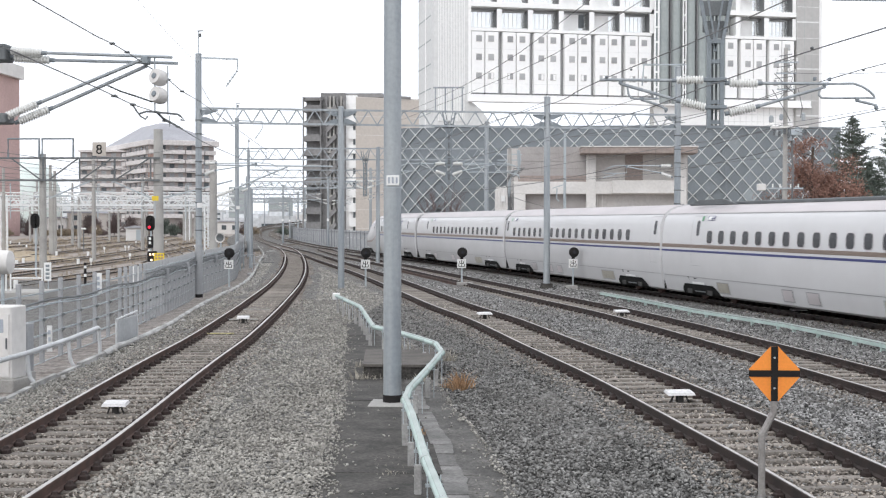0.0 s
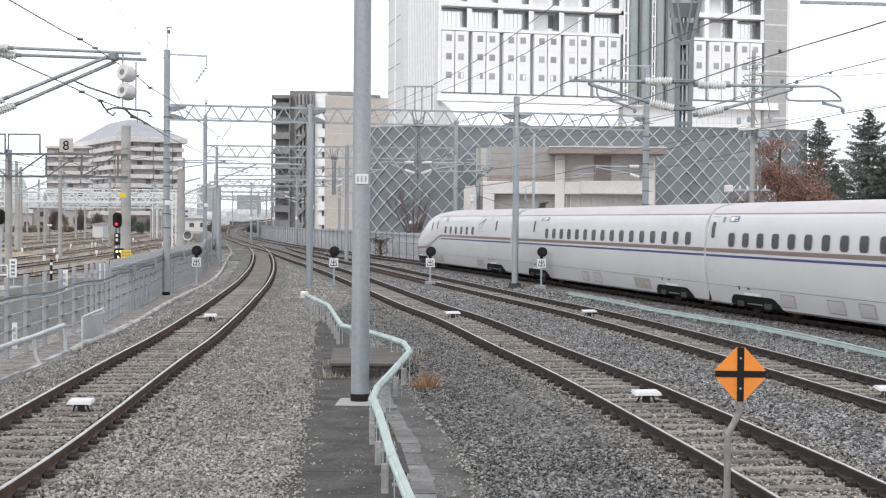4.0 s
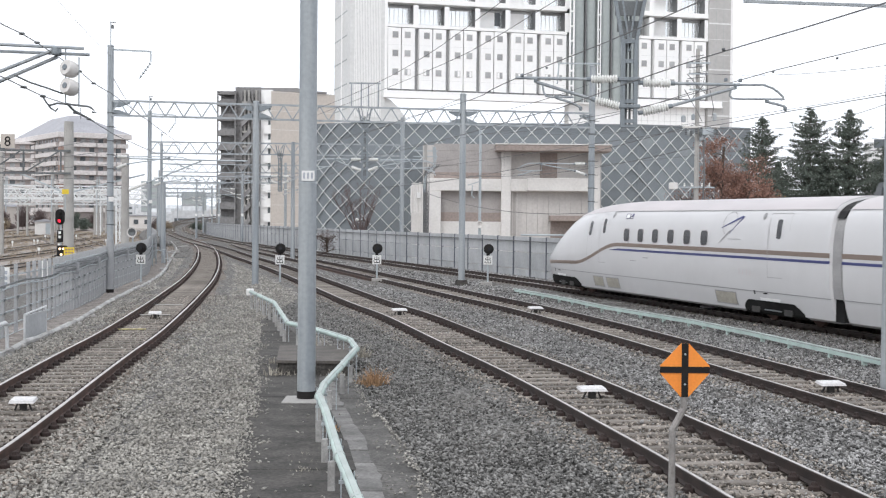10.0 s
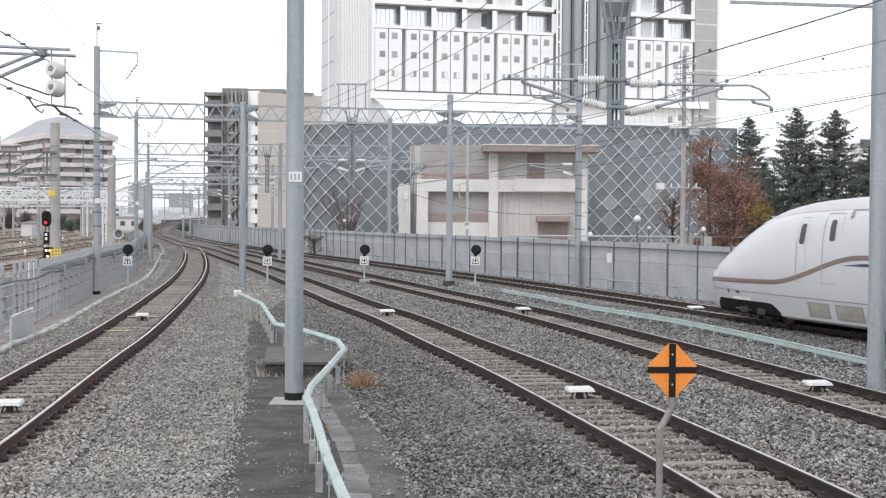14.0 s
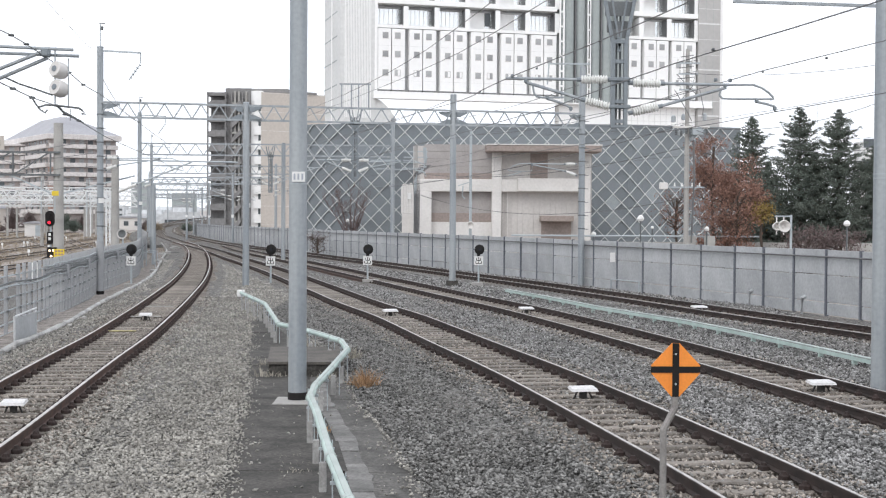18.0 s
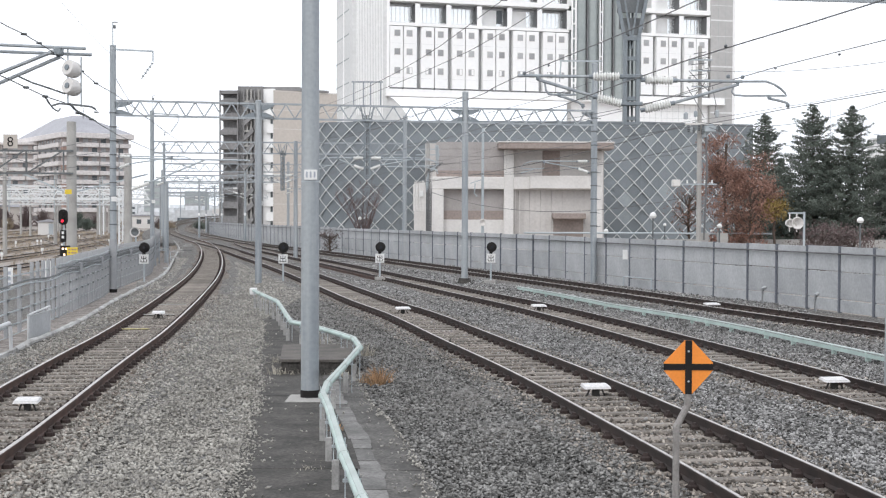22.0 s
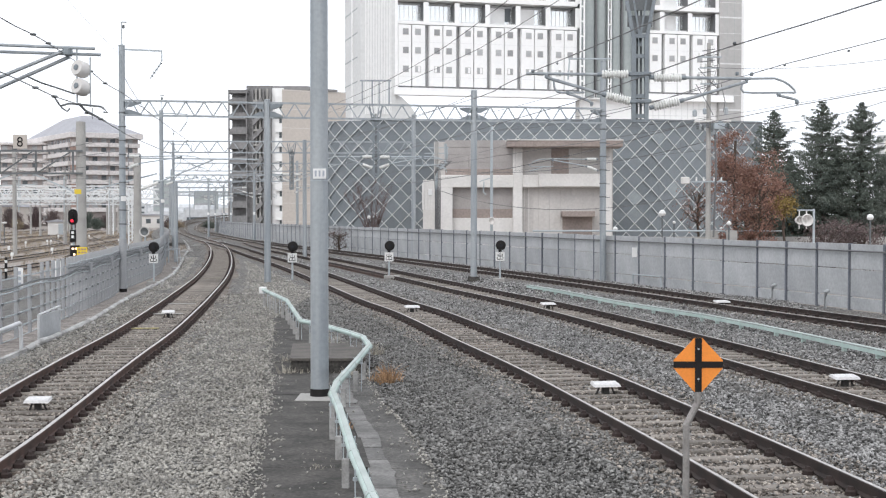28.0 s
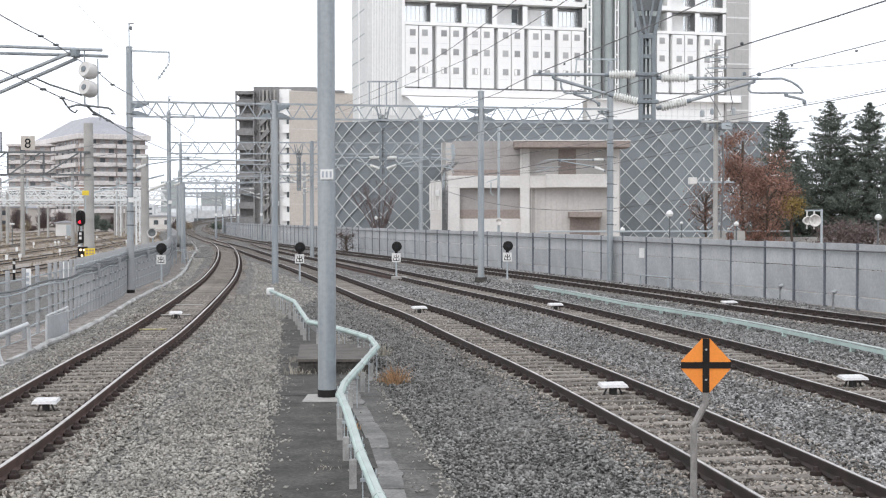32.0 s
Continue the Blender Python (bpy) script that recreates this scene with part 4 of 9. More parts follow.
pale = {(-1, -6), (1, -6), (-1, -8), (1, -8), (2, 1), (7, 0), (-3, 3), (4, -5)}
for i in range(-36, 18):
    for j in range(-16, 5):
        if (i + j) % 2:
            s, z = ox + i * PA / 2, oz + j * PB / 2
            if PA / 2 < s < S_MAX - PA / 2 and abs(s - BEND) > PA / 2 and PB / 2 < z < HT - PB / 2 and not (sx_lo < W0 + s < sx_hi and z < 7.4):
                part("panel", DIAMOND_PALE if (i, j) in pale else DIAMOND, None, hall).matrix_basis = pose(*on_wall(s), z, 0, 0, 16 if s > BEND else 0)
# beige service building in front of the hall
SB = thing("service_building", (6.02, 104, -0.4), "low beige service building with white frames and a roof canopy", "building")
SX = 6.02
k3 = 104.0 / 2350


def sx(u):
    return (u - 784) * k3 - SX


def sz(v):
    return 3.2 + (382 - v) * k3


part("body", Geo().box(sx(768), sx(1088), 1.2, 12, 0, sz(250)), M_BEIGE, SB)
M_UPWALL = mat("pinkish grey wall tile", (0.40, 0.375, 0.365), (0.35, 0.33, 0.32), rough=0.8, scale=1.0, fine=12, bump=0.1, grain=0.12)
for i in range(4):
    part("wall_panel", Geo().box(sx(788), sx(908), 0.6, 1.4, sz(300) + (sz(248) - sz(300)) * i / 4 + 0.012, sz(300) + (sz(248) - sz(300)) * (i + 1) / 4, 0.01), M_UPWALL, SB)
part("taupe_band", Geo().box(sx(788), sx(908), 0.55, 1.4, sz(310), sz(299)), M_TAUPE, SB)
part("white_beam", Geo().box(sx(768), sx(1072), 0.2, 1.4, sz(332), sz(310), 0.04), M_OFFW, SB)
part("white_column", Geo().box(sx(768), sx(801), 0.2, 1.4, 0, sz(332), 0.04), M_OFFW, SB)
part("white_column", Geo().box(sx(908), sx(925), 0.15, 1.4, 0, sz(262), 0.04), M_OFFW, SB)
part("white_column", Geo().box(sx(1071), sx(1083), 0.15, 1.4, 0, sz(262), 0.04), M_OFFW, SB)
part("canopy", Geo().box(sx(896), sx(1098), -1.4, 1.6, sz(262), sz(251), 0.04), M_TAUPE, SB, "brown roof canopy")
part("canopy_edge", Geo().box(sx(895), sx(1099), -1.45, 1.6, sz(251), sz(249)), M_OFFW, SB)
part("balcony_back", Geo().box(sx(925), sx(1071), 0.9, 1.3, sz(310), sz(262)), M_BEIGE, SB)
part("taupe_panel", Geo().box(sx(977), sx(1008), 0.84, 0.95, sz(308), sz(263)), M_TAUPE, SB)
part("balcony_front", Geo().box(sx(953), sx(1071), -0.1, 0.4, sz(331), sz(308), 0.04), M_OFFW, SB)
part("recess_wall", Geo().box(sx(801), sx(908), 0.9, 1.3, sz(372), sz(332)), M_UPWALL, SB)
part("taupe_band", Geo().box(sx(801), sx(908), 0.85, 1.3, sz(386), sz(370)), M_TAUPE, SB)
part("lower_wall", Geo().box(sx(801), sx(908), 0.8, 1.3, 0, sz(386)), M_OFFW, SB)
for i in range(15):
    u = 925 + i * 9.8
    part("cladding_sheet", Geo().box(sx(u), sx(u + 9.5), 0.9 - 0.02 * (i % 2), 1.3, 0, sz(332)), M_BEIGE, SB)
hood = part("door_hood", Geo().box(sx(994), sx(1052), -0.5, 0.9, sz(384), sz(374), 0.03), M_TAUPE, SB, "brown door hood")
part("roller_door", Geo().box(sx(997), sx(1050), 0.72, 0.9, 0, sz(384)), M_TAUPE, SB, "brown roller door")
part("left_annex", Geo().box(sx(748), sx(770), 2.0, 10, 0, sz(318)), M_OFFW, SB)
for x in (928, 936):
    part("ladder_rail", Geo().box(sx(x), sx(x + 1), 0.55, 0.62, 0, sz(318)), M_OFFW, SB)

# apartment block with an outside stair
AP = thing("apartment_block", (-24.34, 205, -0.4), "beige apartment block with a dark grey outside stair", "apartment building")
AX = -24.34
k4 = 205.0 / 2350


def ax(u):
    return (u - 784) * k4 - AX


def az(v):
    return 3.2 + (382 - v) * k4


a0 = ax(500)
part("beige_wall", Geo().prism([(a0, 0), (a0 + 9.39, 5.16), (a0 + 5, 16), (a0, 14)], 0, az(159), "z"), M_APTBEIGE, AP)
part("roof_cap", Geo().prism([(a0 + 6.2, 3.2), (a0 + 8.2, 4.3), (a0 + 6.5, 8), (a0 + 4.5, 7)], az(159), az(155), "z"), M_APTDARK, AP)
for q in range(8):
    z = 2.2 + 2.9 * q
    part("tile_joint", Geo().prism([(a0, -0.02), (a0 + 9.39, 5.14), (a0 + 9.39, 5.2), (a0, 0.04)], z, z + 0.06, "z"), M_OFFW, AP)
part("white_strip", Geo().box(ax(481), ax(501), 0.8, 14, 0, az(156)), M_TOWERW, AP)
part("stair_core", Geo().box(ax(436), ax(481), 0.6, 12, 0, az(152)), M_APTDARK, AP)
part("back_wall", Geo().box(ax(409), ax(437), 1.4, 12, 0, az(160)), M_APTDARK, AP)
part("roof_box", Geo().box(ax(440), ax(545), 2, 12, az(158), az(151)), M_APTDARK, AP)
part("roof_edge", Geo().box(ax(405), ax(440), 0.0, 12, az(166), az(160)), M_APTDARK, AP)
fl = 0
for u in (452, 459, 472):
    part("light_pier", Geo().box(ax(u), ax(u + 3.2), 0.0, 0.7, 0, az(158)), M_CONCL, AP, "lighter grey pier")
v = 178.0
while v < 400:
    fl += 1
    part("balcony", Geo().prism([(ax(406), az(v + 8)), (ax(437), az(v + 8)), (ax(437), az(v - 4)), (ax(414), az(v - 4)), (ax(406), az(v + 1))], -0.2, 3.4, "y"), M_APTDARK, AP)
    part("stair_flight", Geo().prism([(ax(448), az(v + 20)), (ax(465), az(v + 4)), (ax(465), az(v - 5)), (ax(448), az(v + 11))], -0.5, 0.25, "y"), M_APTDARK, AP)
    part("landing", Geo().box(ax(448), ax(480), -0.3, 0.8, az(v + 3), az(v)), M_CONCL, AP)
    part("window", Geo().box(ax(494), ax(498), 0.7, 0.85, az(v + 14), az(v + 4)), M_GLASSB, AP)
    part("white_rail", Geo().box(ax(487), ax(500), 0.4, 0.8, az(v + 4), az(v - 8)), M_TOWERW, AP)
    v += 26.0
for u in (405, 436, 447, 466, 478):
    part("corner_post", Geo().box(ax(u), ax(u + 2.2), -0.3, 0.1, 0, az(160)), M_APTDARK, AP)

# hotel with a hip roof, beyond the yard
HO = thing("hotel", (-111.72, 400, -0.6), "white and brown banded hotel with a grey hip roof", "hotel", rz=32)
HW, HD, FLOOR, ROOF0 = 21.8, 50.0, 2.82, 27.34
part("core", Geo().box(0.9, HW - 0.9, 0.9, HD - 0.9, 0, ROOF0), M_HOTBAY, HO)
part("eaves_band", Geo().box(-0.6, HW + 0.4, -0.6, HD + 0.4, ROOF0 - 0.4, ROOF0 + 1.2, 0.1), M_HOTBAND, HO)
for i in range(8):
    z = ROOF0 - FLOOR * (i + 1)
    for a, b, d in ((0.3, 2.2, 0.25), (3.4, 11.2, -0.25), (11.6, 17.4, -0.1), (17.9, HW - 0.3, 0.35)):
        part("balcony", Geo().box(a, b, d, 1.4, z - 0.25, z + 1.05, 0.06), M_HOTBAND, HO, "pale balcony front")
    for a, b, d in ((3.2, 13.2, -0.2), (14.0, 26.0, 0.0), (27.0, 38.0, -0.2), (39.0, HD - 0.5, 0.1)):
        part("balcony", Geo().box(d, 1.4, a, b, z - 0.25, z + 1.05, 0.06), M_HOTBAND, HO, "pale balcony front")
    part("corner_block", Geo().box(0.45, 3.3, 0.45, 3.1, z + 1.05, z + FLOOR - 0.25), M_BRICKB if i % 2 else M_HOTBAY, HO, "brown corner block")
    for q in range(6):
        x = 3.9 + q * 2.75
        part("window", Geo().box(x, x + 1.5, 0.82, 0.9, z + 0.5, z + 2.4), M_HOTGLASS if (q + i) % 3 else M_GLASSB, HO)
    for q in range(14):
        x = 3.9 + q * 3.2
        part("window", Geo().box(0.82, 0.9, x, x + 1.6, z + 0.5, z + 2.4), M_HOTGLASS if (q + i) % 2 else M_GLASSB, HO)
part("roof", Geo().add([(-0.4, -0.4, ROOF0 + 1.2), (HW, -0.4, ROOF0 + 1.2), (HW, HD, ROOF0 + 1.2), (-0.4, HD, ROOF0 + 1.2),
                        (8.0, 15.5, ROOF0 + 7.4), (11.0, 15.5, ROOF0 + 7.4), (11.0, HD - 14, ROOF0 + 7.4), (8.0, HD - 14, ROOF0 + 7.4)],
                       [(0, 1, 5, 4), (1, 2, 6, 5), (2, 3, 7, 6), (3, 0, 4, 7), (4, 5, 6, 7), (0, 3, 2, 1)]), M_HOTROOF, HO)
part("roof_aerial", Geo().rod((9.5, 10, ROOF0 + 6), (9.5, 10, ROOF0 + 9.5), 0.12, n=5), M_STEELD, HO)


# ---------------------------------------------------------------- the train
HALF = [(1.36, 0.22), (1.47, 0.29), (1.56, 0.58), (1.63, 0.88), (1.675, 1.2), (1.69, 1.6), (1.69, 2.0), (1.675, 2.35), (1.635, 2.7), (1.57, 2.95), (1.47, 3.13),
        (1.31, 3.27), (1.06, 3.38), (0.70, 3.46), (0.35, 3.495), (0.0, 3.50)]
NOSE = [(1.75, 1.0), (1.83, 1.07), (1.95, 1.27), (2.15, 1.5), (2.55, 1.78), (3.35, 2.16), (4.3, 2.6), (5.25, 2.98), (6.0, 3.2), (6.65, 3.32), (7.65, 3.41), (9.25, 3.47), (10.15, 3.5)]


def nose_top(u):
    """Height of the centre line over the rail at u metres behind the tip."""
    for (a, za), (b, zb) in zip(NOSE, NOSE[1:]):
        if a <= u <= b:
            return za + (zb - za) * (u - a) / (b - a)
    return 3.50


def nose_wide(u):
    f = min(1.0, max(0.0, u - 1.8) / 5.25)
    return 0.34 + 0.66 * (1 - (1 - f) ** 3.2) ** 0.53


def ring(u, lead):
    """The half section at u metres from the car's end; the nose narrows and lowers it."""
    if not lead or u >= 10.15:
        return HALF
    top, w = nose_top(u), nose_wide(u)
    out = []
    low = 0.95
    sq = min(1.0, u / 10.15)
    for x, z in HALF:
        if z <= low:
            zz = z if u > 2.4 else max(z, 0.22 + 0.24 * min(1, (2.4 - u) / 0.7))
            out.append((x * w, zz))
        else:
            f = (z - low) / (3.50 - low)
            fx = math.sqrt(max(0.0, 1 - f ** 2.2)) * 1.69 * (1 - sq) + x * sq
            out.append((fx * w, low + (top - low) * f))
    return out


def car_shell(length, lead):
    us = [0.0]
    if lead:
        us = [1.8, 1.84, 1.9, 1.98, 2.08, 2.22] + [2.4 + 0.4 * k for k in range(20)]
    us += [u for u in (12, 14, 17, 20, 23) if u < length - 1 and u > us[-1] + 0.5]
    us += [length - 0.40, length - 0.24, length - 0.20]
    if not lead:
        us = [0.20, 0.24, 0.40] + us[1:]
    return us


def surf(u, z, side, lead, off):
    """A place on the car's side at u from its end and height z, off metres outside it."""
    r = ring(u, lead)
    for (xa, za), (xb, zb) in zip(r, r[1:]):
        if za <= z <= zb and zb > za:
            return Vector((u, side * (xa + (xb - xa) * (z - za) / (zb - za) + off), z))
    return Vector((u, side * (r[0][0] + off), z))


def patch(us, zfun, side, lead, off):
    """A thin sheet on the side between two heights that may change along the car."""
    g = Geo()
    m = 10
    for u in us:
        z0, z1 = zfun(u)
        for k in range(m + 1):
            g.v.append(tuple(surf(u, z0 + (z1 - z0) * k / m, side, lead, off)))
    g.f = [(i * (m + 1) + k, i * (m + 1) + k + 1, (i + 1) * (m + 1) + k + 1, (i + 1) * (m + 1) + k) for i in range(len(us) - 1) for k in range(m)]
    return g


def round_patch(u0, u1, z0, z1, side, lead, off, r=0.09):
    us = [u0 + r * (1 - math.cos(a)) for a in (0, 0.5, 1.05, 1.5708)] + [u1 - r * (1 - math.cos(a)) for a in (1.5708, 1.05, 0.5, 0)]

    def h(u):
        e = max(0.0, r - min(u - u0, u1 - u))
        c = r - math.sqrt(max(0.0, r * r - e * e))
        return z0 + c, z1 - c
    return patch(us, h, side, lead, off)


def seam(us, z, side, lead, w=0.02, off=0.008):
    return patch(us, lambda u: (z - w / 2, z + w / 2), side, lead, off)


def frame_lines(u0, u1, z0, z1, side, lead, w=0.032):
    g = Geo()
    # door joint; full left and top lines also draw the edge's shading
    for a in (patch([u0, u0 + w], lambda u: (z0, z1), side, lead, 0.009), patch([u1 - w * 0.5, u1], lambda u: (z1 - 0.5 if u1 - u0 > 0.6 else z0, z1), side, lead, 0.009),
              patch([u0, (u0 + u1) / 2, u0 + (u1 - u0) * 0.72], lambda u: (z0, z0 + w), side, lead, 0.009), patch([u0, (u0 + u1) / 2, u1], lambda u: (z1 - w, z1), side, lead, 0.009)):
        g.add(a.v, a.f)
    return g


M_SEAM = mat("panel seam", (0.27, 0.27, 0.275), (0.32, 0.32, 0.32), rough=0.6, bump=0.0)
M_DOORLINE = mat("pale door edge and its shade", (0.40, 0.395, 0.40), (0.37, 0.37, 0.37), rough=0.6, bump=0.0)
M_LAMPW = mat("headlamp cover", (0.86, 0.87, 0.88), (0.82, 0.83, 0.84), rough=0.12, bump=0.0, grain=0.02)
M_HOOD = mat("grey car end hood", (0.34, 0.335, 0.335), (0.29, 0.285, 0.285), rough=0.7, scale=3, bump=0.05)
M_VENT = mat("dusty vent grille", (0.40, 0.375, 0.32), (0.33, 0.31, 0.27), rough=0.8, scale=4, bump=0.2)
M_GREEN = mat("green car mark", (0.10, 0.30, 0.16), (0.09, 0.27, 0.14), rough=0.4, bump=0.0)
M_NAVY = mat("dark blue display", (0.045, 0.04, 0.12), (0.06, 0.05, 0.14), rough=0.3, bump=0.0, even=True)
M_UNDERSHADE = mat("painted underframe shade", (0.012, 0.012, 0.012), (0.02, 0.02, 0.02), rough=0.9, bump=0.0, spec=0.1)
END = [(x * 0.955, max(0.86, 0.3 + (z - 0.3) * 0.955)) for x, z in HALF[3:]] + [(-x * 0.955, max(0.86, 0.3 + (z - 0.3) * 0.955)) for x, z in reversed(HALF[3:-1])]
RIM = [(x * 0.968, z * 0.985) for x, z in HALF[9:]] + [(-x * 0.968, z * 0.985) for x, z in reversed(HALF[9:-1])]


def car(length, lead, name, label, doors, wins, vents, bogies, show, panto=False):
    """A car with its end (or nose tip) at the origin, running along +x; the sides face +y and -y."""
    c = thing(name, (0, 0, 0), label, "train car", "cars of the train")
    us = car_shell(length, lead)
    g = Geo()
    n = 0
    for i, u in enumerate(us):
        r = ring(u, lead)
        sh = 1.0
        if i == len(us) - 1 or (not lead and i == 0):
            sh = 0.955
        loop = [(x * sh, 0.3 + (z - 0.3) * (sh if z > 0.3 else 1)) for x, z in r]
        full = [(u, -x, z) for x, z in loop] + [(u, x, z) for x, z in reversed(loop[:-1])]
        n = len(full)
        g.v += full
    g.f = [(i * n + q, i * n + (q + 1) % n, (i + 1) * n + (q + 1) % n, (i + 1) * n + q) for i in range(len(us) - 1) for q in range(n)]
    g.f += [tuple(range(n)), tuple(range(len(g.v) - 1, len(g.v) - n - 1, -1))]
    shell = part("body", g, M_TRAIN, c, smooth=True)
    a0 = 10.15 if lead else 0.21
    line_u = [a0 + (length - 0.21 - a0) * q / 12 for q in range(13)]
    for side in (-1, 1):
        # stripes
        if lead:
            def zb(u):
                if u < 6.5:
                    return 0.99 + 0.13 * u / 6.5
                if u < 10.9:
                    f = (u - 6.5) / 4.4
                    return 1.12 + 0.775 * (3 * f * f - 2 * f ** 3)
                return 1.895
            su = [1.84, 1.9, 1.98, 2.08, 2.22] + [2.4 + 0.4 * q for q in range(24)] + [12.2, 14, 17, 20, 23, length - 0.21]
            part("bronze_stripe", patch(su, lambda u: (zb(u), zb(u) + 0.125), side, True, 0.006), M_BRONZE, shell, "bronze stripe")
            su = [10.1, 10.9, 12, 14, 17, 20, 23, length - 0.21]
            part("blue_stripe", patch(su, lambda u: (1.745, 1.745 + 0.072 * min(1, 0.1 + (u - 10.1) / 0.8)), side, True, 0.006), M_BLUE, shell, "blue stripe")
        else:
            part("bronze_stripe", patch(line_u, lambda u: (1.895, 2.02), side, False, 0.006), M_BRONZE, shell, "bronze stripe")
            part("blue_stripe", patch(line_u, lambda u: (1.745, 1.817), side, False, 0.006), M_BLUE, shell, "blue stripe")
        part("gutter_line", seam(line_u, 3.12, side, lead, 0.022), M_SEAM, shell)
        part("skirt_line", seam(([2.2 + 0.4 * q for q in range(20)] if lead else []) + line_u, 0.85, side, lead, 0.022), M_SEAM, shell)
        for u0, u1 in doors:
            mid = (u0 + u1) / 2
            zt = 3.05 if u0 > 8.5 or not lead else 2.95
            d = part("door", frame_lines(u0, u1, 1.26, zt, side, lead, 0.024), M_DOORLINE, shell)
            part("door_window", round_patch(mid - 0.13, mid + 0.13, zt - 0.71, zt - 0.18, side, lead, 0.008, 0.07), M_GLASS, d, "dark door window")
        for u, w in wins:
            o = part("window_surround", round_patch(u - w / 2 - 0.025, u + w / 2 + 0.025, 2.055, 2.545, side, lead, 0.004, 0.13), M_ROOF, shell)
            part("window", round_patch(u - w / 2, u + w / 2, 2.08, 2.52, side, lead, 0.010, 0.11), M_GLASS, o, "dark rounded window")
        for u0, u1 in vents:
            vf = part("vent_frame", patch([u0 - 0.05, u0, u1, u1 + 0.05], lambda u: (0.37, 0.76), side, lead, 0.008), M_SEAM, shell)
            part("vent", patch([u0, (u0 + u1) / 2, u1], lambda u: (0.405, 0.73), side, lead, 0.013), M_VENT if u1 - u0 > 0.88 else M_ROOF, vf, "dusty vent grille" if u1 - u0 > 0.88 else "pale vent cover")
        # bogie openings: black sheets stand in for the inner shade; lighter step plates
        for ub in bogies:
            hi, w0, w1 = (0.60, 1.75, 1.75) if ub > 5 or not lead else (0.60, 2.0, 2.1)
            ou = [ub - w0 + (w0 + w1) * q / 28 for q in range(29)]

            def arch(u):
                e = min(u - ub + w0, (ub + w1 - u) * 0.8) / 0.42
                return 0.21, 0.225 + (hi - 0.225) * min(1.0, max(0.0, e)) ** 0.6
            op = part("bogie_opening", patch(ou, arch, side, lead, 0.012), M_UNDERSHADE, shell, "black sheet painted as the shaded bogie opening")
            for du in (-0.95, 0.85) if ub > 5 or not lead else (0.0, 1.0):
                y0 = surf(ub + du, 0.4, side, lead, 0.0).y
                part("axle_box", Geo().box(ub + du - 0.22, ub + du + 0.22, min(y0, y0 + side * 0.03), max(y0, y0 + side * 0.03), 0.25, 0.42, 0.012), M_BOGIE, op, "grimy axle box")
            y0 = surf(ub, 0.36, side, lead, 0.0).y
            part("damper", Geo().box(ub - 0.5, ub + 0.45, min(y0, y0 + side * 0.022), max(y0, y0 + side * 0.022), 0.33, 0.37, 0.008), M_STEELD, op)
            part("step_plate", patch([ub - 0.55 + 0.1 * q for q in range(12)], lambda u: (hi + 0.01, hi + 0.09), side, lead, 0.03), M_WHITE, shell)
            part("door_step", patch([ub - 0.9, ub - 0.82], lambda u: (hi + 0.16, hi + 0.27), side, lead, 0.012), M_BLACK, shell)
            part("door_step", patch([ub - 0.35, ub - 0.12], lambda u: (hi + 0.19, hi + 0.23), side, lead, 0.012), M_BLACK, shell)
        if not lead:
            part("green_mark", round_patch(show - 0.50, show - 0.30, 2.85, 3.03, side, lead, 0.010, 0.06), M_GREEN, shell, "small green car mark")
        dsp = part("display", patch([show, show + 0.32, show + 0.64], lambda u: (2.87, 3.04), side, lead, 0.009), M_NAVY, shell, "dark blue destination display")
        part("lit_panel", patch([show + 0.06, show + 0.34], lambda u: (2.89, 3.02), side, lead, 0.013), M_WHITE, dsp)
        part("lit_panel", patch([show + 0.40, show + 0.50], lambda u: (2.96, 3.02), side, lead, 0.013), M_WHITE, dsp)
        part("lit_panel", patch([show + 0.44, show + 0.58], lambda u: (2.89, 2.92), side, lead, 0.013), M_WHITE, dsp)
    # roof sheet
    g = Geo()
    ru = [(3.55 if lead else 0.3) + (length - 0.3 - (3.55 if lead else 0.3)) * q / 24 for q in range(25)]
    m = 0
    for u in ru:
        r = ring(u, lead)[-6:]
        loop = [(u, -x * 1.004, z + 0.008) for x, z in r] + [(u, x * 1.004, z + 0.008) for x, z in reversed(r[:-1])]
        m = len(loop)
        g.v += loop
    g.f = [(i * m + q, i * m + q + 1, (i + 1) * m + q + 1, (i + 1) * m + q) for i in range(len(ru) - 1) for q in range(m - 1)]
    part("roof", g, M_ROOF, c, "pale grey pink roof", True)
    # underframe, bogies, wheels
    part("underframe", Geo().box(5.0 if lead else 0.5, length - 0.5, -1.25, 1.25, 0.28, 0.9, 0.05), M_BOGIE, c)
    for ub in bogies:
        wb = 0.8 if lead and ub < 5 else 1.15
        b = part("bogie", Geo().box(ub - (0.7 if wb < 1 else 1.7), ub + 1.7, -wb, wb, 0.32, 0.62, 0.06), M_BOGIE, c)
        for du in ((-1.25, 1.25) if wb > 1 else (0.2, 1.25)):
            for sy in (-0.75, 0.75):
                part("wheel", Geo().lathe([(0.1, sy - 0.07), (0.43, sy - 0.07), (0.45, sy - 0.03), (0.43, sy + 0.06), (0.1, sy + 0.06)], 20, "y", (ub + du, 0, 0.43)), M_RAILSIDE, b, smooth=True)
    hood = part("car_end_hood", Geo().prism([(p, q) for p, q in END], length - 0.202, length + 0.202, "x"), M_HOOD, c, "grey hood between the cars")
    part("hood_rim", Geo().prism([(p, q) for p, q in RIM], length - 0.19, length + 0.19, "x"), M_BLACK, hood, "black rim over the gap")
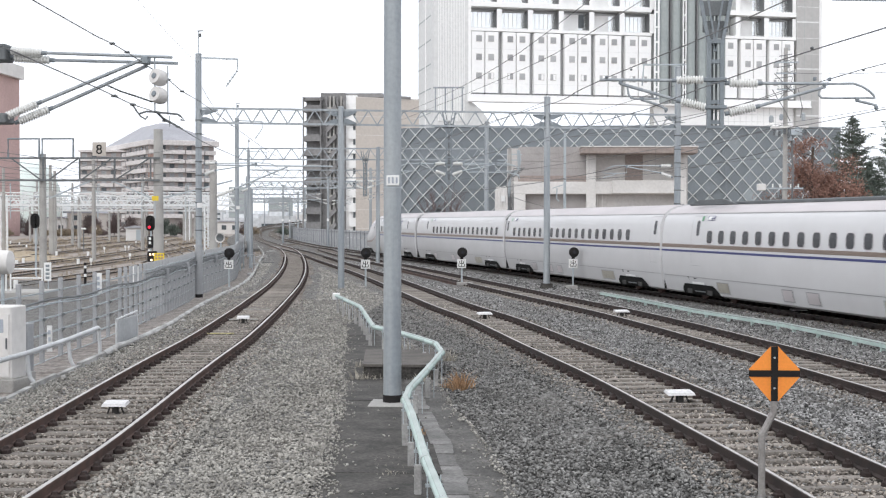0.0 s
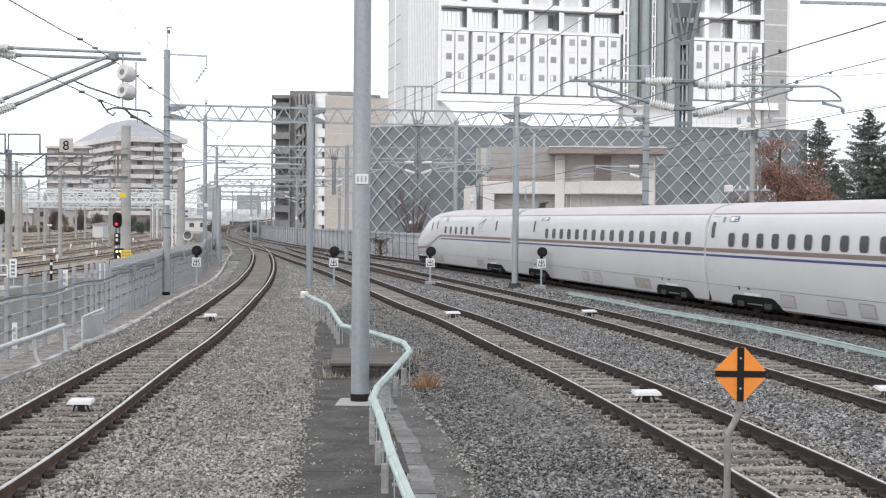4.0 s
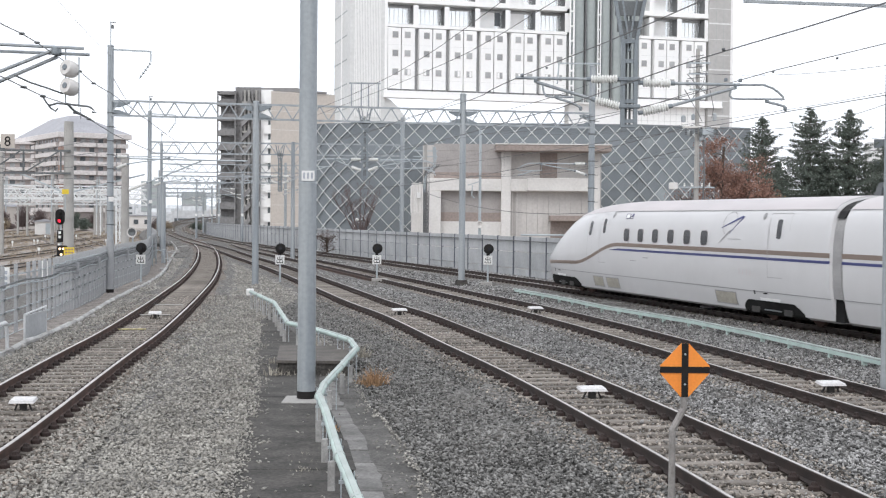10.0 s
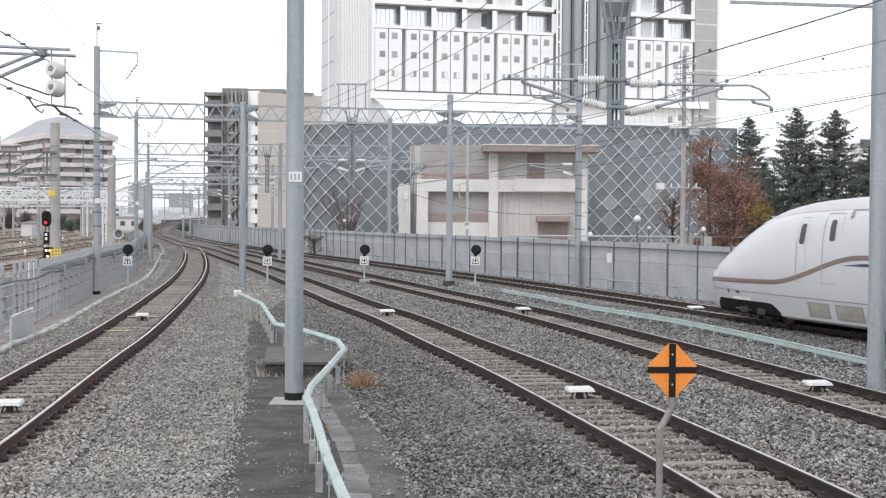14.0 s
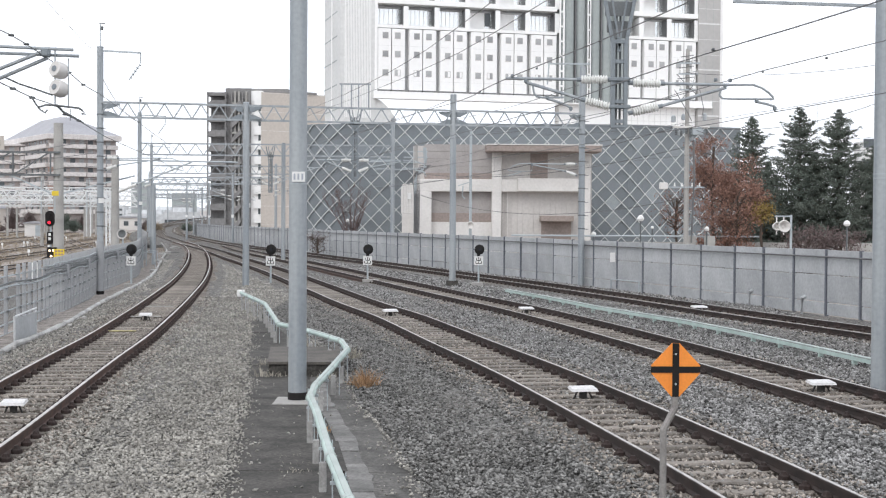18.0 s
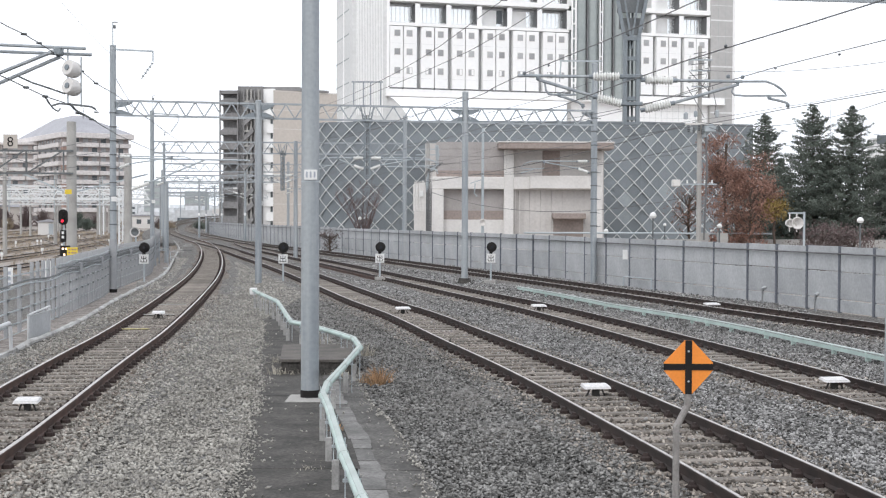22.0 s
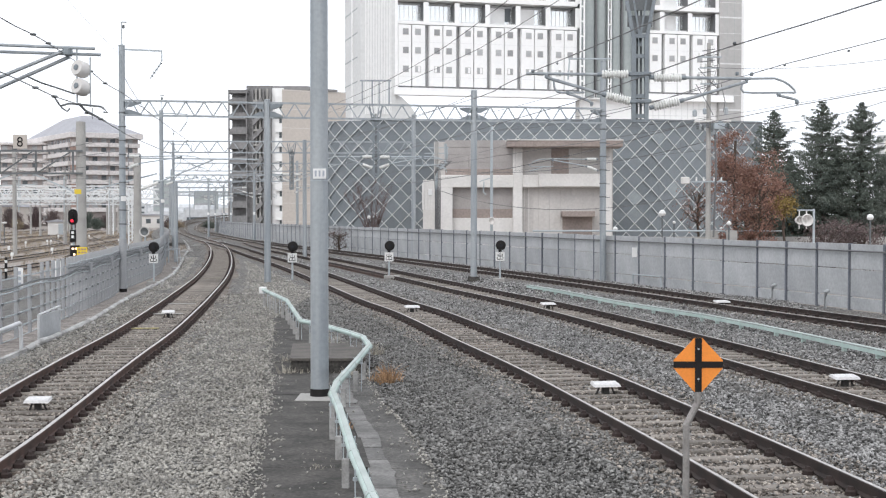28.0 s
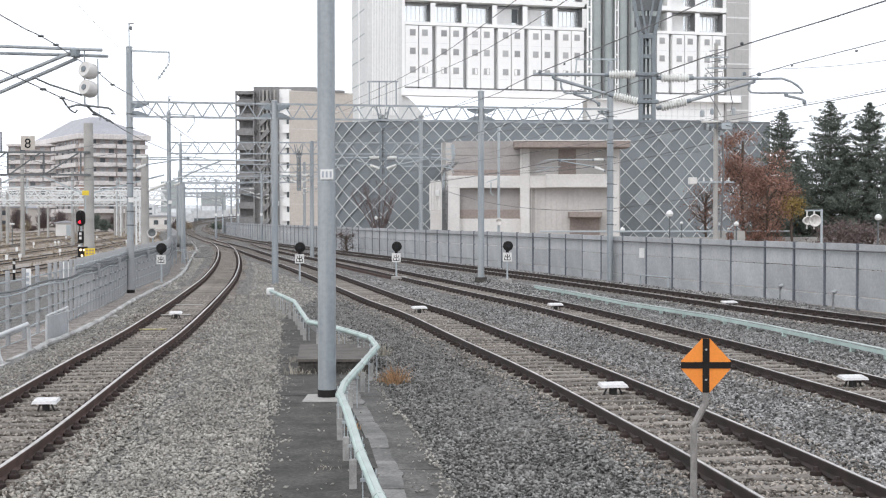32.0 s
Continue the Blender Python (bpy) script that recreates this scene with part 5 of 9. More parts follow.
    # solid black blocks imitate the dark of the gap below the hood
    for sy in (-1, 1):
        part("lower_gap_shade", Geo().box(length - 0.195, length + 0.195, min(sy * 1.2, sy * 1.5), max(sy * 1.2, sy * 1.5), 0.28, 0.86), M_UNDERSHADE, hood, "black block standing for the shade below the hood")
    if lead:
        for side in (-1, 1):
            part("headlamp", patch([1.9, 2.1, 2.3, 2.7, 3.3], lambda u: (1.18, 1.24 + 0.16 * min(1, (u - 1.2) / 1.2)), side, True, 0.008), M_LAMPW, c, "clear headlamp cover")
            g = patch([18.75, 19.3, 19.9, 20.05], lambda u: (2.60 + (u - 18.75) * 0.26, 2.63 + (u - 18.75) * 0.30 if u < 20 else 2.945), side, True, 0.009)
            g2 = patch([19.25, 19.6, 20.0], lambda u: (2.44 + (u - 19.25) * 0.62, 2.46 + (u - 19.25) * 0.66), side, True, 0.009)
            g.add(g2.v, g2.f)
            e = Geo()
            for q in range(17):
                a = 0.5 + q * 0.22
                for rr in (0.0, 0.018):
                    e.v.append(tuple(surf(19.25 + (0.42 + rr) * math.cos(a), 2.72 + (0.36 + rr) * math.sin(a), side, True, 0.010)))
            e.f = [(2 * q, 2 * q + 1, 2 * q + 3, 2 * q + 2) for q in range(16)]
            part("emblem_arc", e, M_SEAM, c, "thin grey emblem arc")
            part("emblem_bar", patch([18.65, 18.95, 19.3], lambda u: (2.16 + (u - 18.65) * 0.55, 2.18 + (u - 18.65) * 0.6), side, True, 0.010), M_SEAM, c)
            part("caption_bar", patch([19.2, 20.0], lambda u: (2.285, 2.30), side, True, 0.010), M_SEAM, c)
            for q, (mu, mz, mw) in enumerate(((10.25, 2.90, 0.14), (21.2, 2.86, 0.18))):
                part("round_mark", round_patch(mu - mw / 2, mu + mw / 2, mz, mz + 0.2, side, True, 0.010, mw * 0.45), M_SEAM, c)
            for q in range(4):
                part("socket", patch([19.9 + q * 0.22, 19.95 + q * 0.22], lambda u: (1.28, 1.46), side, True, 0.010), M_ROOF, c)
            part("small_mark", patch([12.0, 12.5], lambda u: (1.42, 1.44), side, True, 0.010), M_SEAM, c)
            part("small_mark", patch([13.1, 13.5], lambda u: (1.54, 1.57), side, True, 0.010), M_SEAM, c)
            part("emblem", g, M_BLUE, c, "blue and grey emblem stroke")
    if panto:
        p = part("pantograph_screen", Geo().prism([(2.0, 3.45), (3.0, 3.62), (5.0, 3.62), (6.0, 3.45)], -1.30, -1.22, "y"), M_STEELD, c)
        part("pantograph_screen", Geo().prism([(2.0, 3.45), (3.0, 3.62), (5.0, 3.62), (6.0, 3.45)], 1.22, 1.30, "y"), M_STEELD, c)
        part("roof_cover", Geo().box(1.0, 21, -0.9, 0.9, 3.42, 3.545, 0.05), M_STEELD, c)
    return c


LEAD_LEN, CAR_LEN = 24.95, 23.05
lead_car = car(LEAD_LEN, True, "train_end_car", "white streamlined train end car with bronze and blue stripes",
               [(7.86, 8.32), (9.1, 9.95), (21.55, 22.7)], [(11.64 + 1.20 * q, 0.455) for q in range(6)], [(8.38, 9.28), (9.65, 10.75), (18.3, 19.55)], (4.9, 21.6), 11.38)
CAR_LABEL = "white train car with bronze and blue stripes"
car_two = car(CAR_LEN, False, "train_car", CAR_LABEL, [(3.02, 4.15)], [(5.58 + 1.06 * q, 0.47) for q in range(16)],
              [(5.45, 6.1), (10.3, 11.0), (11.8, 12.6), (16.35, 17.85)], (3.86, 19.97), 5.03)
car_three = car(CAR_LEN, False, "train_car", CAR_LABEL, [(0.38, 0.95), (21.8, 22.76)], [(2.03 + 0.96 * q, 0.44) for q in range(19)],
                [(5.15, 5.9), (7.8, 8.6), (9.4, 10.1), (15.9, 17.4)], (3.37, 19.47), 1.71)
car_four = car(CAR_LEN, False, "train_car", CAR_LABEL + " and dark roof covers", [(3.08, 4.2)], [(4.71 + 0.97 * q, 0.44) for q in range(17)],
               [(5.2, 6.1), (10.15, 10.8), (11.75, 12.45), (16.1, 17.4)], (3.56, 19.5), 4.35, True)
part("roof_fin", Geo().prism([(-0.85, 3.42), (-0.5, 3.42), (-0.4, 3.72), (0.15, 3.78), (0.15, 3.85), (-0.55, 3.84)], -0.16, 0.16, "y"), M_STEELD, car_two, "dark leaning fin behind the gap")
CARS = [(lead_car, 0.0, LEAD_LEN)]
for i, c in enumerate((car_two, car_three, car_four, copy_thing(car_three, pose(0, 0, 0)), copy_thing(car_four, pose(0, 0, 0)))):
    CARS.append((c, LEAD_LEN + i * CAR_LEN, CAR_LEN))


# ---------------------------------------------------------------- small fittings on the masts
def plate(parent, x, y, z, w, h, marks=True, material=None):
    """A small plate facing the eye with bars for its unreadable marks."""
    o = part("number_plate", Geo().box(x - w / 2, x + w / 2, y - 0.015, y, z - h / 2, z + h / 2, 0.004), material or M_WHITE, parent, "small white plate")
    if marks:
        for k in range(3):
            u = x - w * 0.3 + k * w * 0.3
            part("mark", Geo().box(u - w * 0.07, u + w * 0.07, y - 0.021, y - 0.015, z - h * 0.28, z + h * 0.30), M_FARMARK, o)
    return o


M_FARMARK = mat("grey lettering", (0.34, 0.37, 0.42), (0.42, 0.45, 0.5), rough=0.6, bump=0.0)

plate(near_gan, 0.02, -0.15, 3.48, 0.21, 0.165)
part("plate_band", Geo().rod((0, 0, 3.36), (0, 0, 3.38), 0.149, n=24, cap=False), M_GALVL, near_gan)
for z in (3.55, 3.62):
    part("strap", Geo().rod((0, 0, z), (0, 0, z + 0.015), 0.150, n=24), M_GALVL, near_gan2)
for x, y, z in ((-14.22, 59.14, 3.55), (-7.85, 60.04, 3.4), (-19.28, 91.4, 3.8)):
    plate(gan, x, y, z, 0.24, 0.22, False)


def mast_top(x, y, z, s=1.0):
    """The finial and outrigger with a hanging insulator on top of a mast."""
    t = thing("mast_outrigger", (x, y, z), "thin steel outrigger with a small hanging insulator on a mast top", "outrigger", "mast outriggers")
    part("rod", Geo().rod((0, 0, 0), (0, 0, 1.0 * s), 0.025, n=6), M_GALVL, t)
    part("cap_arm", Geo().bar((-0.04, 0, 1.0 * s), (0.22, 0, 1.0 * s), 0.04, 0.04), M_STEELD, t)
    part("clamp", Geo().box(0.02, 0.13, -0.05, 0.05, 0.72 * s, 0.88 * s, 0.02), M_STEELD, t)
    part("arm", Geo().bar((0, 0, -0.2), (1.78 * s, 0, -0.28), 0.07, 0.07), M_GALVL, t)
    part("drop", Geo().bar((1.78 * s, 0, -0.25), (1.78 * s, 0, -0.75), 0.05, 0.05), M_GALVL, t)
    g = Geo()
    for k in range(5):
        a = Vector((1.76 * s - 0.10 * k, 0, -0.80 - 0.14 * k))
        g.rod(a, a + Vector((-0.03, 0, -0.04)), 0.07, 0.05, 8)
        g.rod(a, a + Vector((-0.10, 0, -0.14)), 0.022, n=6)
    part("insulator", g, M_GALVL, t)


mast_top(-14.3, 59.3, 10.4)
mast_top(-19.4, 91.6, 10.05)
mast_top(-26.3, 129.6, 9.95)

# climbing pegs and feeder arms on the gantry masts
for x, y in ((-14.3, 59.3), (7.37, 61.25)):
    t = thing("mast_fittings", (x, y, 0), "small steel climbing irons clamped to a mast", "climbing irons", "mast fittings")
    for k in range(9):
        z = 2.4 + 0.62 * k
        part("band", Geo().rod((0, 0, z), (0, 0, z + 0.05), 0.165, n=12), M_STEELD, t)
        part("peg", Geo().rod((0.1, -0.1, z), (0.30, -0.12, z), 0.014, n=5), M_STEELD, t)
post_arm = thing("feeder_outrigger", (7.37, 61.25, -0.29), "steel feeder arm on the gantry post", "bracket")
part("arm", Geo().bar((-1.6, 0, 10.3), (0.35, 0, 10.3), 0.07, 0.07), M_GALVL, post_arm)
part("drop", Geo().bar((-1.55, 0, 10.3), (-1.62, 0, 9.35), 0.06, 0.06), M_GALVL, post_arm)


def insulator(parent, p, q, r=0.085, n=9):
    """A ribbed porcelain long-rod insulator."""
    p, q = Vector(p), Vector(q)
    length = (q - p).length
    prof = []
    for k in range(n):
        prof += [(r * 0.6, length * k / n), (r, length * (k + 0.4) / n), (r * 0.95, length * (k + 0.62) / n)]
    prof.append((r * 0.6, length))
    g = Geo().lathe(prof, 12, "z")
    turn = (q - p).to_track_quat("Z", "Y").to_matrix()
    g.v = [tuple(p + turn @ Vector(v)) for v in g.v]
    o = part("insulator", g, M_PORC, parent, "white ribbed porcelain insulator", True)
    c = (q - p).normalized()
    part("end_fitting", Geo().rod(p - c * 0.08, p, r * 0.48, n=10), M_STEELM, o)
    part("end_fitting", Geo().rod(q, q + c * 0.08, r * 0.48, n=10), M_STEELM, o)
    return o


def cantilever(x, y, z, dx, k=1.0, drop=0.0, label=""):
    """A hinged bracket on one side of a post: two insulators, top tube, stay, registration arm."""
    c = thing("cantilever_bracket", (x, y, z), label or "steel catenary cantilever with white porcelain insulators", "cantilever", "catenary cantilevers")
    s = 1 if dx > 0 else -1
    e = abs(dx)
    insulator(c, (s * 0.18 * k, 0, 0.34 * k), (s * 0.62 * k, 0, 0.34 * k), 0.085 * k)
    part("top_tube", Geo().rod((s * 0.70 * k, 0, 0.34 * k), (s * e, 0, 0.36 * k), 0.026 * k, n=8), M_GALVL, c)
    insulator(c, (s * 0.16 * k, 0, -0.16 * k), (s * 0.60 * k, 0, 0.0 * k), 0.085 * k)
    part("stay_tube", Geo().rod((s * 0.68 * k, 0, 0.03 * k), (s * (e - 0.15 * k), 0, 0.30 * k), 0.028 * k, n=8), M_GALVL, c)
    part("clamp", Geo().box(s * (e - 0.12 * k) - 0.05 * k, s * (e - 0.12 * k) + 0.05 * k, -0.05 * k, 0.05 * k, 0.26 * k, 0.38 * k, 0.015), M_STEELM, c)
    part("bow_tube", Geo().tube([(s * (e - 0.1 * k), 0, 0.36 * k), (s * (e + 0.45 * k), 0, 0.34 * k), (s * (e + 0.75 * k), 0, 0.24 * k), (s * (e + 0.98 * k), 0, 0.06 * k), (s * (e + 0.9 * k), 0, 0.02 * k)], 0.02 * k), M_GALVL, c)
    part("registration_tube", Geo().tube([(s * (e - 0.14 * k), 0, 0.28 * k), (s * (e - 0.12 * k), 0, 0.03 * k), (s * e, 0, 0.0), (s * (e + 0.9 * k), 0, 0.01 * k)], 0.018 * k), M_GALVL, c)
    part("steady_arm", Geo().tube([(s * (e + 0.35 * k), 0, -0.02 * k), (s * (e + 0.62 * k), 0, -0.12 * k), (s * (e + 0.95 * k), 0, -0.20 * k)], 0.022 * k), M_GALVL, c)
    return c


def drop_post(x, y, top, low, k=1.0, flare=True):
    """A lattice drop post that hangs from a girder and carries cantilevers."""
    t = thing("drop_post", (x, y, 0), "grey steel lattice drop post hanging from the gantry", "drop post", "drop posts")
    w = 0.115 * k
    for s in (-1, 1):
        part("leg", Geo().bar((s * w, 0, low), (s * w, 0, top - 0.95 * k), 0.07 * k, 0.10 * k), M_STEELM, t)
        part("back_leg", Geo().bar((s * w * 0.3, 0.14, low), (s * w * 0.3, 0.14, top - 0.4 * k), 0.035 * k, 0.05 * k), M_STEELD, t)
        if flare:
            part("flare_leg", Geo().bar((s * w, 0, top - 0.98 * k), (s * 0.30 * k, 0, top), 0.06 * k, 0.08 * k), M_STEELM, t)
            part("inner_leg", Geo().bar((s * 0.02, 0.04, top - 1.1 * k), (-s * 0.16 * k, 0.04, top), 0.035 * k, 0.05 * k), M_STEELM, t)
    z = low + 0.03
    while z < top - 0.9 * k:
        part("tie_plate", Geo().box(-w, w, -0.03, 0.03, z, z + 0.07 * k), M_STEELM, t)
        z += 0.36 * k
    part("foot_plate", Geo().box(-w - 0.03, w + 0.03, -0.06, 0.06, low - 0.05, low), M_STEELM, t)
    if flare:
        part("cross_plate", Geo().box(-0.22 * k, 0.22 * k, 0.06, 0.10, top - 0.75 * k, top - 0.55 * k), M_STEELD, t)
    return t


dp = drop_post(3.55, 24, 6.96, 4.53)
part("gusset_plate", Geo().box(-0.26, 0.26, 0.02, 0.06, 6.5, 6.76), M_STEELD, dp, "brown gusset plate")
part("gusset_plate", Geo().box(-0.16, 0.16, 0.02, 0.06, 6.1, 6.26), M_STEELD, dp)
for z in (5.35, 4.86):
    part("hinge", Geo().box(-0.2, 0.2, -0.07, 0.07, z - 0.035, z + 0.035, 0.012), M_STEELM, dp)


def near_arm(label, ins, tubes, clamps):
    """A hinged bracket in the plane of the near girder, from its insulators and tubes."""
    c = thing("cantilever_bracket", (0, 24, 0), label, "cantilever", "catenary cantilevers")
    for (x0, z0), (x1, z1) in ins:
        insulator(c, (x0, 0, z0), (x1, 0, z1), 0.082, 10)
    for name, r, pts in tubes:
        part(name, Geo().tube([(x, 0, z) for x, z in pts], r, 8), M_GALV, c, smooth=True)
    for x, z in clamps:
        part("clamp", Geo().box(x - 0.028, x + 0.028, -0.04, 0.04, z - 0.032, z + 0.032, 0.01), M_STEELM, c, "grey clamp")


near_arm("steel catenary cantilever with white insulators and a pulled registration arm",
         [((3.34, 5.35), (2.86, 5.345)), ((3.38, 4.86), (2.94, 4.97))],
         [("top_tube", 0.028, [(2.80, 5.345), (1.50, 5.36)]), ("stay_tube", 0.030, [(2.88, 4.99), (1.86, 5.29)]),
          ("registration_tube", 0.019, [(1.99, 5.24), (2.01, 5.10), (2.06, 5.03), (2.16, 5.015), (2.55, 5.02)]),
          ("steady_arm", 0.024, [(2.24, 5.0), (2.38, 4.96), (2.60, 4.88), (2.67, 4.84), (2.68, 4.77)])],
         [(1.86, 5.31), (1.62, 5.40), (2.25, 5.02), (2.68, 4.82)])
near_arm("steel catenary cantilever with white insulators and a bowed outer tube",
         [((3.80, 5.29), (4.30, 5.285)), ((3.80, 4.76), (4.26, 4.865))],
         [("top_tube", 0.028, [(4.36, 5.285), (5.55, 5.27)]), ("stay_tube", 0.030, [(4.32, 4.88), (5.49, 5.22)]),
          ("bow_tube", 0.021, [(5.50, 5.27), (5.98, 5.275), (6.14, 5.22), (6.26, 5.14), (6.34, 5.06), (6.36, 5.02), (6.30, 5.01)]),
          ("registration_tube", 0.019, [(5.40, 5.20), (5.37, 5.08), (5.42, 5.025), (5.60, 5.015), (6.34, 5.02)]),
          ("steady_arm", 0.024, [(6.02, 5.0), (6.08, 4.96), (6.22, 4.93), (6.37, 4.89), (6.39, 4.80)])],
         [(5.47, 5.25), (5.30, 5.36), (5.56, 5.35), (6.05, 4.98), (6.38, 4.85)])
drop_post(-3.04, 60.25, 7.82, 4.61)
cantilever(-3.04, 60.25, 5.12, -1.45, 1.0)
cantilever(-3.04, 60.25, 5.12, 2.25, 1.0)
frame_t = thing("girder_frame", (-3.11, 61.5, 0), "small steel frame standing on the gantry girder", "frame")
for u in (-0.62, -0.16, 0.16, 0.62):
    part("upright", Geo().bar((u, 0, 7.9), (u, 0, 9.03), 0.06, 0.06), M_GALV, frame_t)
part("top_bar", Geo().bar((-0.72, 0, 9.03), (0.72, 0, 9.03), 0.07, 0.07), M_GALV, frame_t)
drop_post(-10.45, 91.8, 7.77, 4.64)
cantilever(-10.45, 91.8, 5.31, -1.5)
cantilever(-10.45, 91.8, 5.31, 1.5)
cantilever(7.23, 61.15, 5.05, -2.3)
for u, y, e in ((520, 130, 1.6), (440, 130, -1.6), (455, 168, 1.6), (415, 168, -1.6)):
    cantilever((u - 784) / 2350 * y, y, 5.2, e)
cantilever(-14.15, 59.2, 5.1, 2.6)
cantilever(-19.2, 91.5, 5.1, 2.4)

for x, y, e in ((-42.5, 248, -2.4), (-37.6, 228, -2.4), (-32.4, 203, -2.4), (-23.0, 162, -2.3), (-33.0, 187, 2.2), (-33.0, 187, -2.2)):
    cantilever(x, y, 5.2, e)
    if (x, e) != (-33.0, -2.2):
        t = thing("line_mast", (x, y, -0.3), "slim grey overhead line mast beside the far tracks", "mast", "far line masts")
        part("pole", Geo().rod((0, 0, 0), (0, 0, 8.4), 0.15, 0.13, 10), M_GALV, t, smooth=True)
        part("top_arm", Geo().bar((-0.9, 0, 8.2), (0.9, 0, 8.2), 0.08, 0.08), M_GALV, t)
        part("plate", Geo().box(-0.14, 0.14, -0.17, -0.15, 3.2, 3.55), M_WHITE, t)
# double bracket of the near mast beside the curved track
lm = thing("catenary_mast", (-8.9, 22.05, 0), "grey steel mast carrying a double cantilever over the curved track", "mast", "near masts")
part("mast", Geo().rod((0, 0, -0.45), (0, 0, 8.2), 0.145, 0.14, 20), M_STEELD, lm, smooth=True)
part("collar", Geo().box(-0.1, 0.36, -0.2, 0.2, 4.45, 4.62, 0.02), M_STEELD, lm)
part("collar", Geo().box(-0.1, 0.36, -0.2, 0.2, 5.5, 5.78, 0.02), M_STEELD, lm)
dc = thing("double_cantilever", (0, 22, 0), "twin cantilever tubes with long ribbed porcelain insulators", "cantilever")
insulator(dc, (-8.50, 0, 5.68), (-7.97, 0, 5.64), 0.075, 12)
insulator(dc, (-8.48, 0.1, 5.57), (-7.87, 0.1, 5.53), 0.075, 12)
part("top_tube", Geo().rod((-7.93, 0, 5.64), (-5.75, 0, 5.555), 0.027, n=8), M_GALV, dc)
part("top_tube", Geo().rod((-7.80, 0.1, 5.53), (-5.68, 0.1, 5.465), 0.027, n=8), M_GALV, dc)
insulator(dc, (-8.58, 0, 4.58), (-8.05, 0, 4.79), 0.075, 12)
insulator(dc, (-8.40, 0.1, 4.50), (-7.89, 0.1, 4.70), 0.075, 12)
part("stay_tube", Geo().rod((-8.02, 0, 4.80), (-6.23, 0, 5.53), 0.030, n=8), M_GALV, dc)
part("stay_tube", Geo().rod((-7.85, 0.1, 4.71), (-6.20, 0.1, 5.43), 0.030, n=8), M_GALV, dc)
part("clamp", Geo().box(-6.27, -6.15, -0.05, 0.15, 5.44, 5.58, 0.02), M_STEELM, dc)
part("hanger_rod", Geo().rod((-6.06, 0.05, 4.66), (-6.06, 0.05, 5.55), 0.012, n=6), M_GALV, dc)
part("hanger_rod", Geo().rod((-5.84, 0.05, 4.60), (-5.84, 0.05, 5.42), 0.012, n=6), M_GALV, dc)
for z in (5.22, 4.92):
    drum = part("drum", Geo().lathe([(0.03, -0.11), (0.125, -0.11), (0.138, -0.07), (0.138, 0.05), (0.115, 0.11), (0.03, 0.12)], 20, "x"), M_OFFW, dc, "pale drum insulator", True)
    drum.matrix_basis = pose(-5.99, 0.05, z, 0, 12, 58)
    part("drum_boss", Geo().lathe([(0.02, -0.125), (0.05, -0.125), (0.05, -0.105), (0.02, -0.105)], 12, "x"), M_STEELM, drum).matrix_basis = pose(0, 0, 0)
MESS = [(-5.6, 12, 5.5), (-5.99, 18.70, 5.45), (-6.09, 19.80, 5.49), (-6.19, 20.90, 5.50), (-6.30, 22.00, 5.50), (-6.57, 24.85, 5.49), (-6.70, 26.40, 5.42), (-6.90, 28.75, 5.43), (-9.2, 48, 5.5), (-10.5, 59.5, 5.6)]
CONT = [(-5.4, 12, 4.7), (-5.62, 17.55, 4.60), (-5.71, 18.65, 4.59), (-5.85, 20.05, 4.59), (-6.03, 22.00, 4.64), (-6.11, 22.85, 4.56), (-6.25, 24.30, 4.56), (-6.52, 27.40, 4.47), (-8.9, 46, 4.7), (-10.5, 59.5, 4.7)]
for p in MESS[2:-3] + CONT[2:-3]:
    part("line_fitting", Geo().lathe([(0.010, -0.045), (0.019, -0.025), (0.022, 0.02), (0.010, 0.045)], 8, "x", (p[0], p[1] - 22, p[2])), M_STEELD, dc, "dark line fitting")
part("registration_tube", Geo().tube([tuple(Vector(p) - Vector((0, 22, 0))) for p in ((-6.32, 22.00, 4.61), (-6.19, 22.00, 4.65), (-6.03, 22.00, 4.64), (-5.66, 22.00, 4.60), (-5.61, 22.00, 4.57), (-5.54, 22.00, 4.50), (-5.61, 22.00, 4.51))], 0.016), M_STEELD, dc)
part("steady_arm", Geo().tube([tuple(Vector(p) - Vector((0, 22, 0))) for p in ((-6.38, 21.80, 4.77), (-6.33, 21.90, 4.65), (-6.29, 22.00, 4.57), (-6.21, 22.00, 4.52), (-6.17, 22.00, 4.57))], 0.014), M_STEELD, dc)
part("jumper_cable", Geo().tube([tuple(Vector(p) - Vector((0, 22, 0))) for p in ((-6.57, 21.00, 5.00), (-6.48, 21.50, 4.94), (-6.29, 21.80, 4.88), (-6.09, 22.00, 4.81))], 0.014), M_STEELD, dc)
part("thick_splice", Geo().tube([tuple(Vector(p) - Vector((0, 22, 0))) for p in ((-6.01, 22.00, 4.64), (-6.08, 22.60, 4.59), (-6.29, 24.00, 4.61), (-6.60, 26.00, 4.64))], 0.02), M_STEELD, dc)

# ---------------------------------------------------------------- overhead wires
def wire(pts, r, name="wire", parent=None, n=4):
    return part(name, Geo().tube(pts, r, n), M_WIRE, parent)


SUPPORTS = [-10, 22, 61, 92, 130, 168, 206, 246, 292]


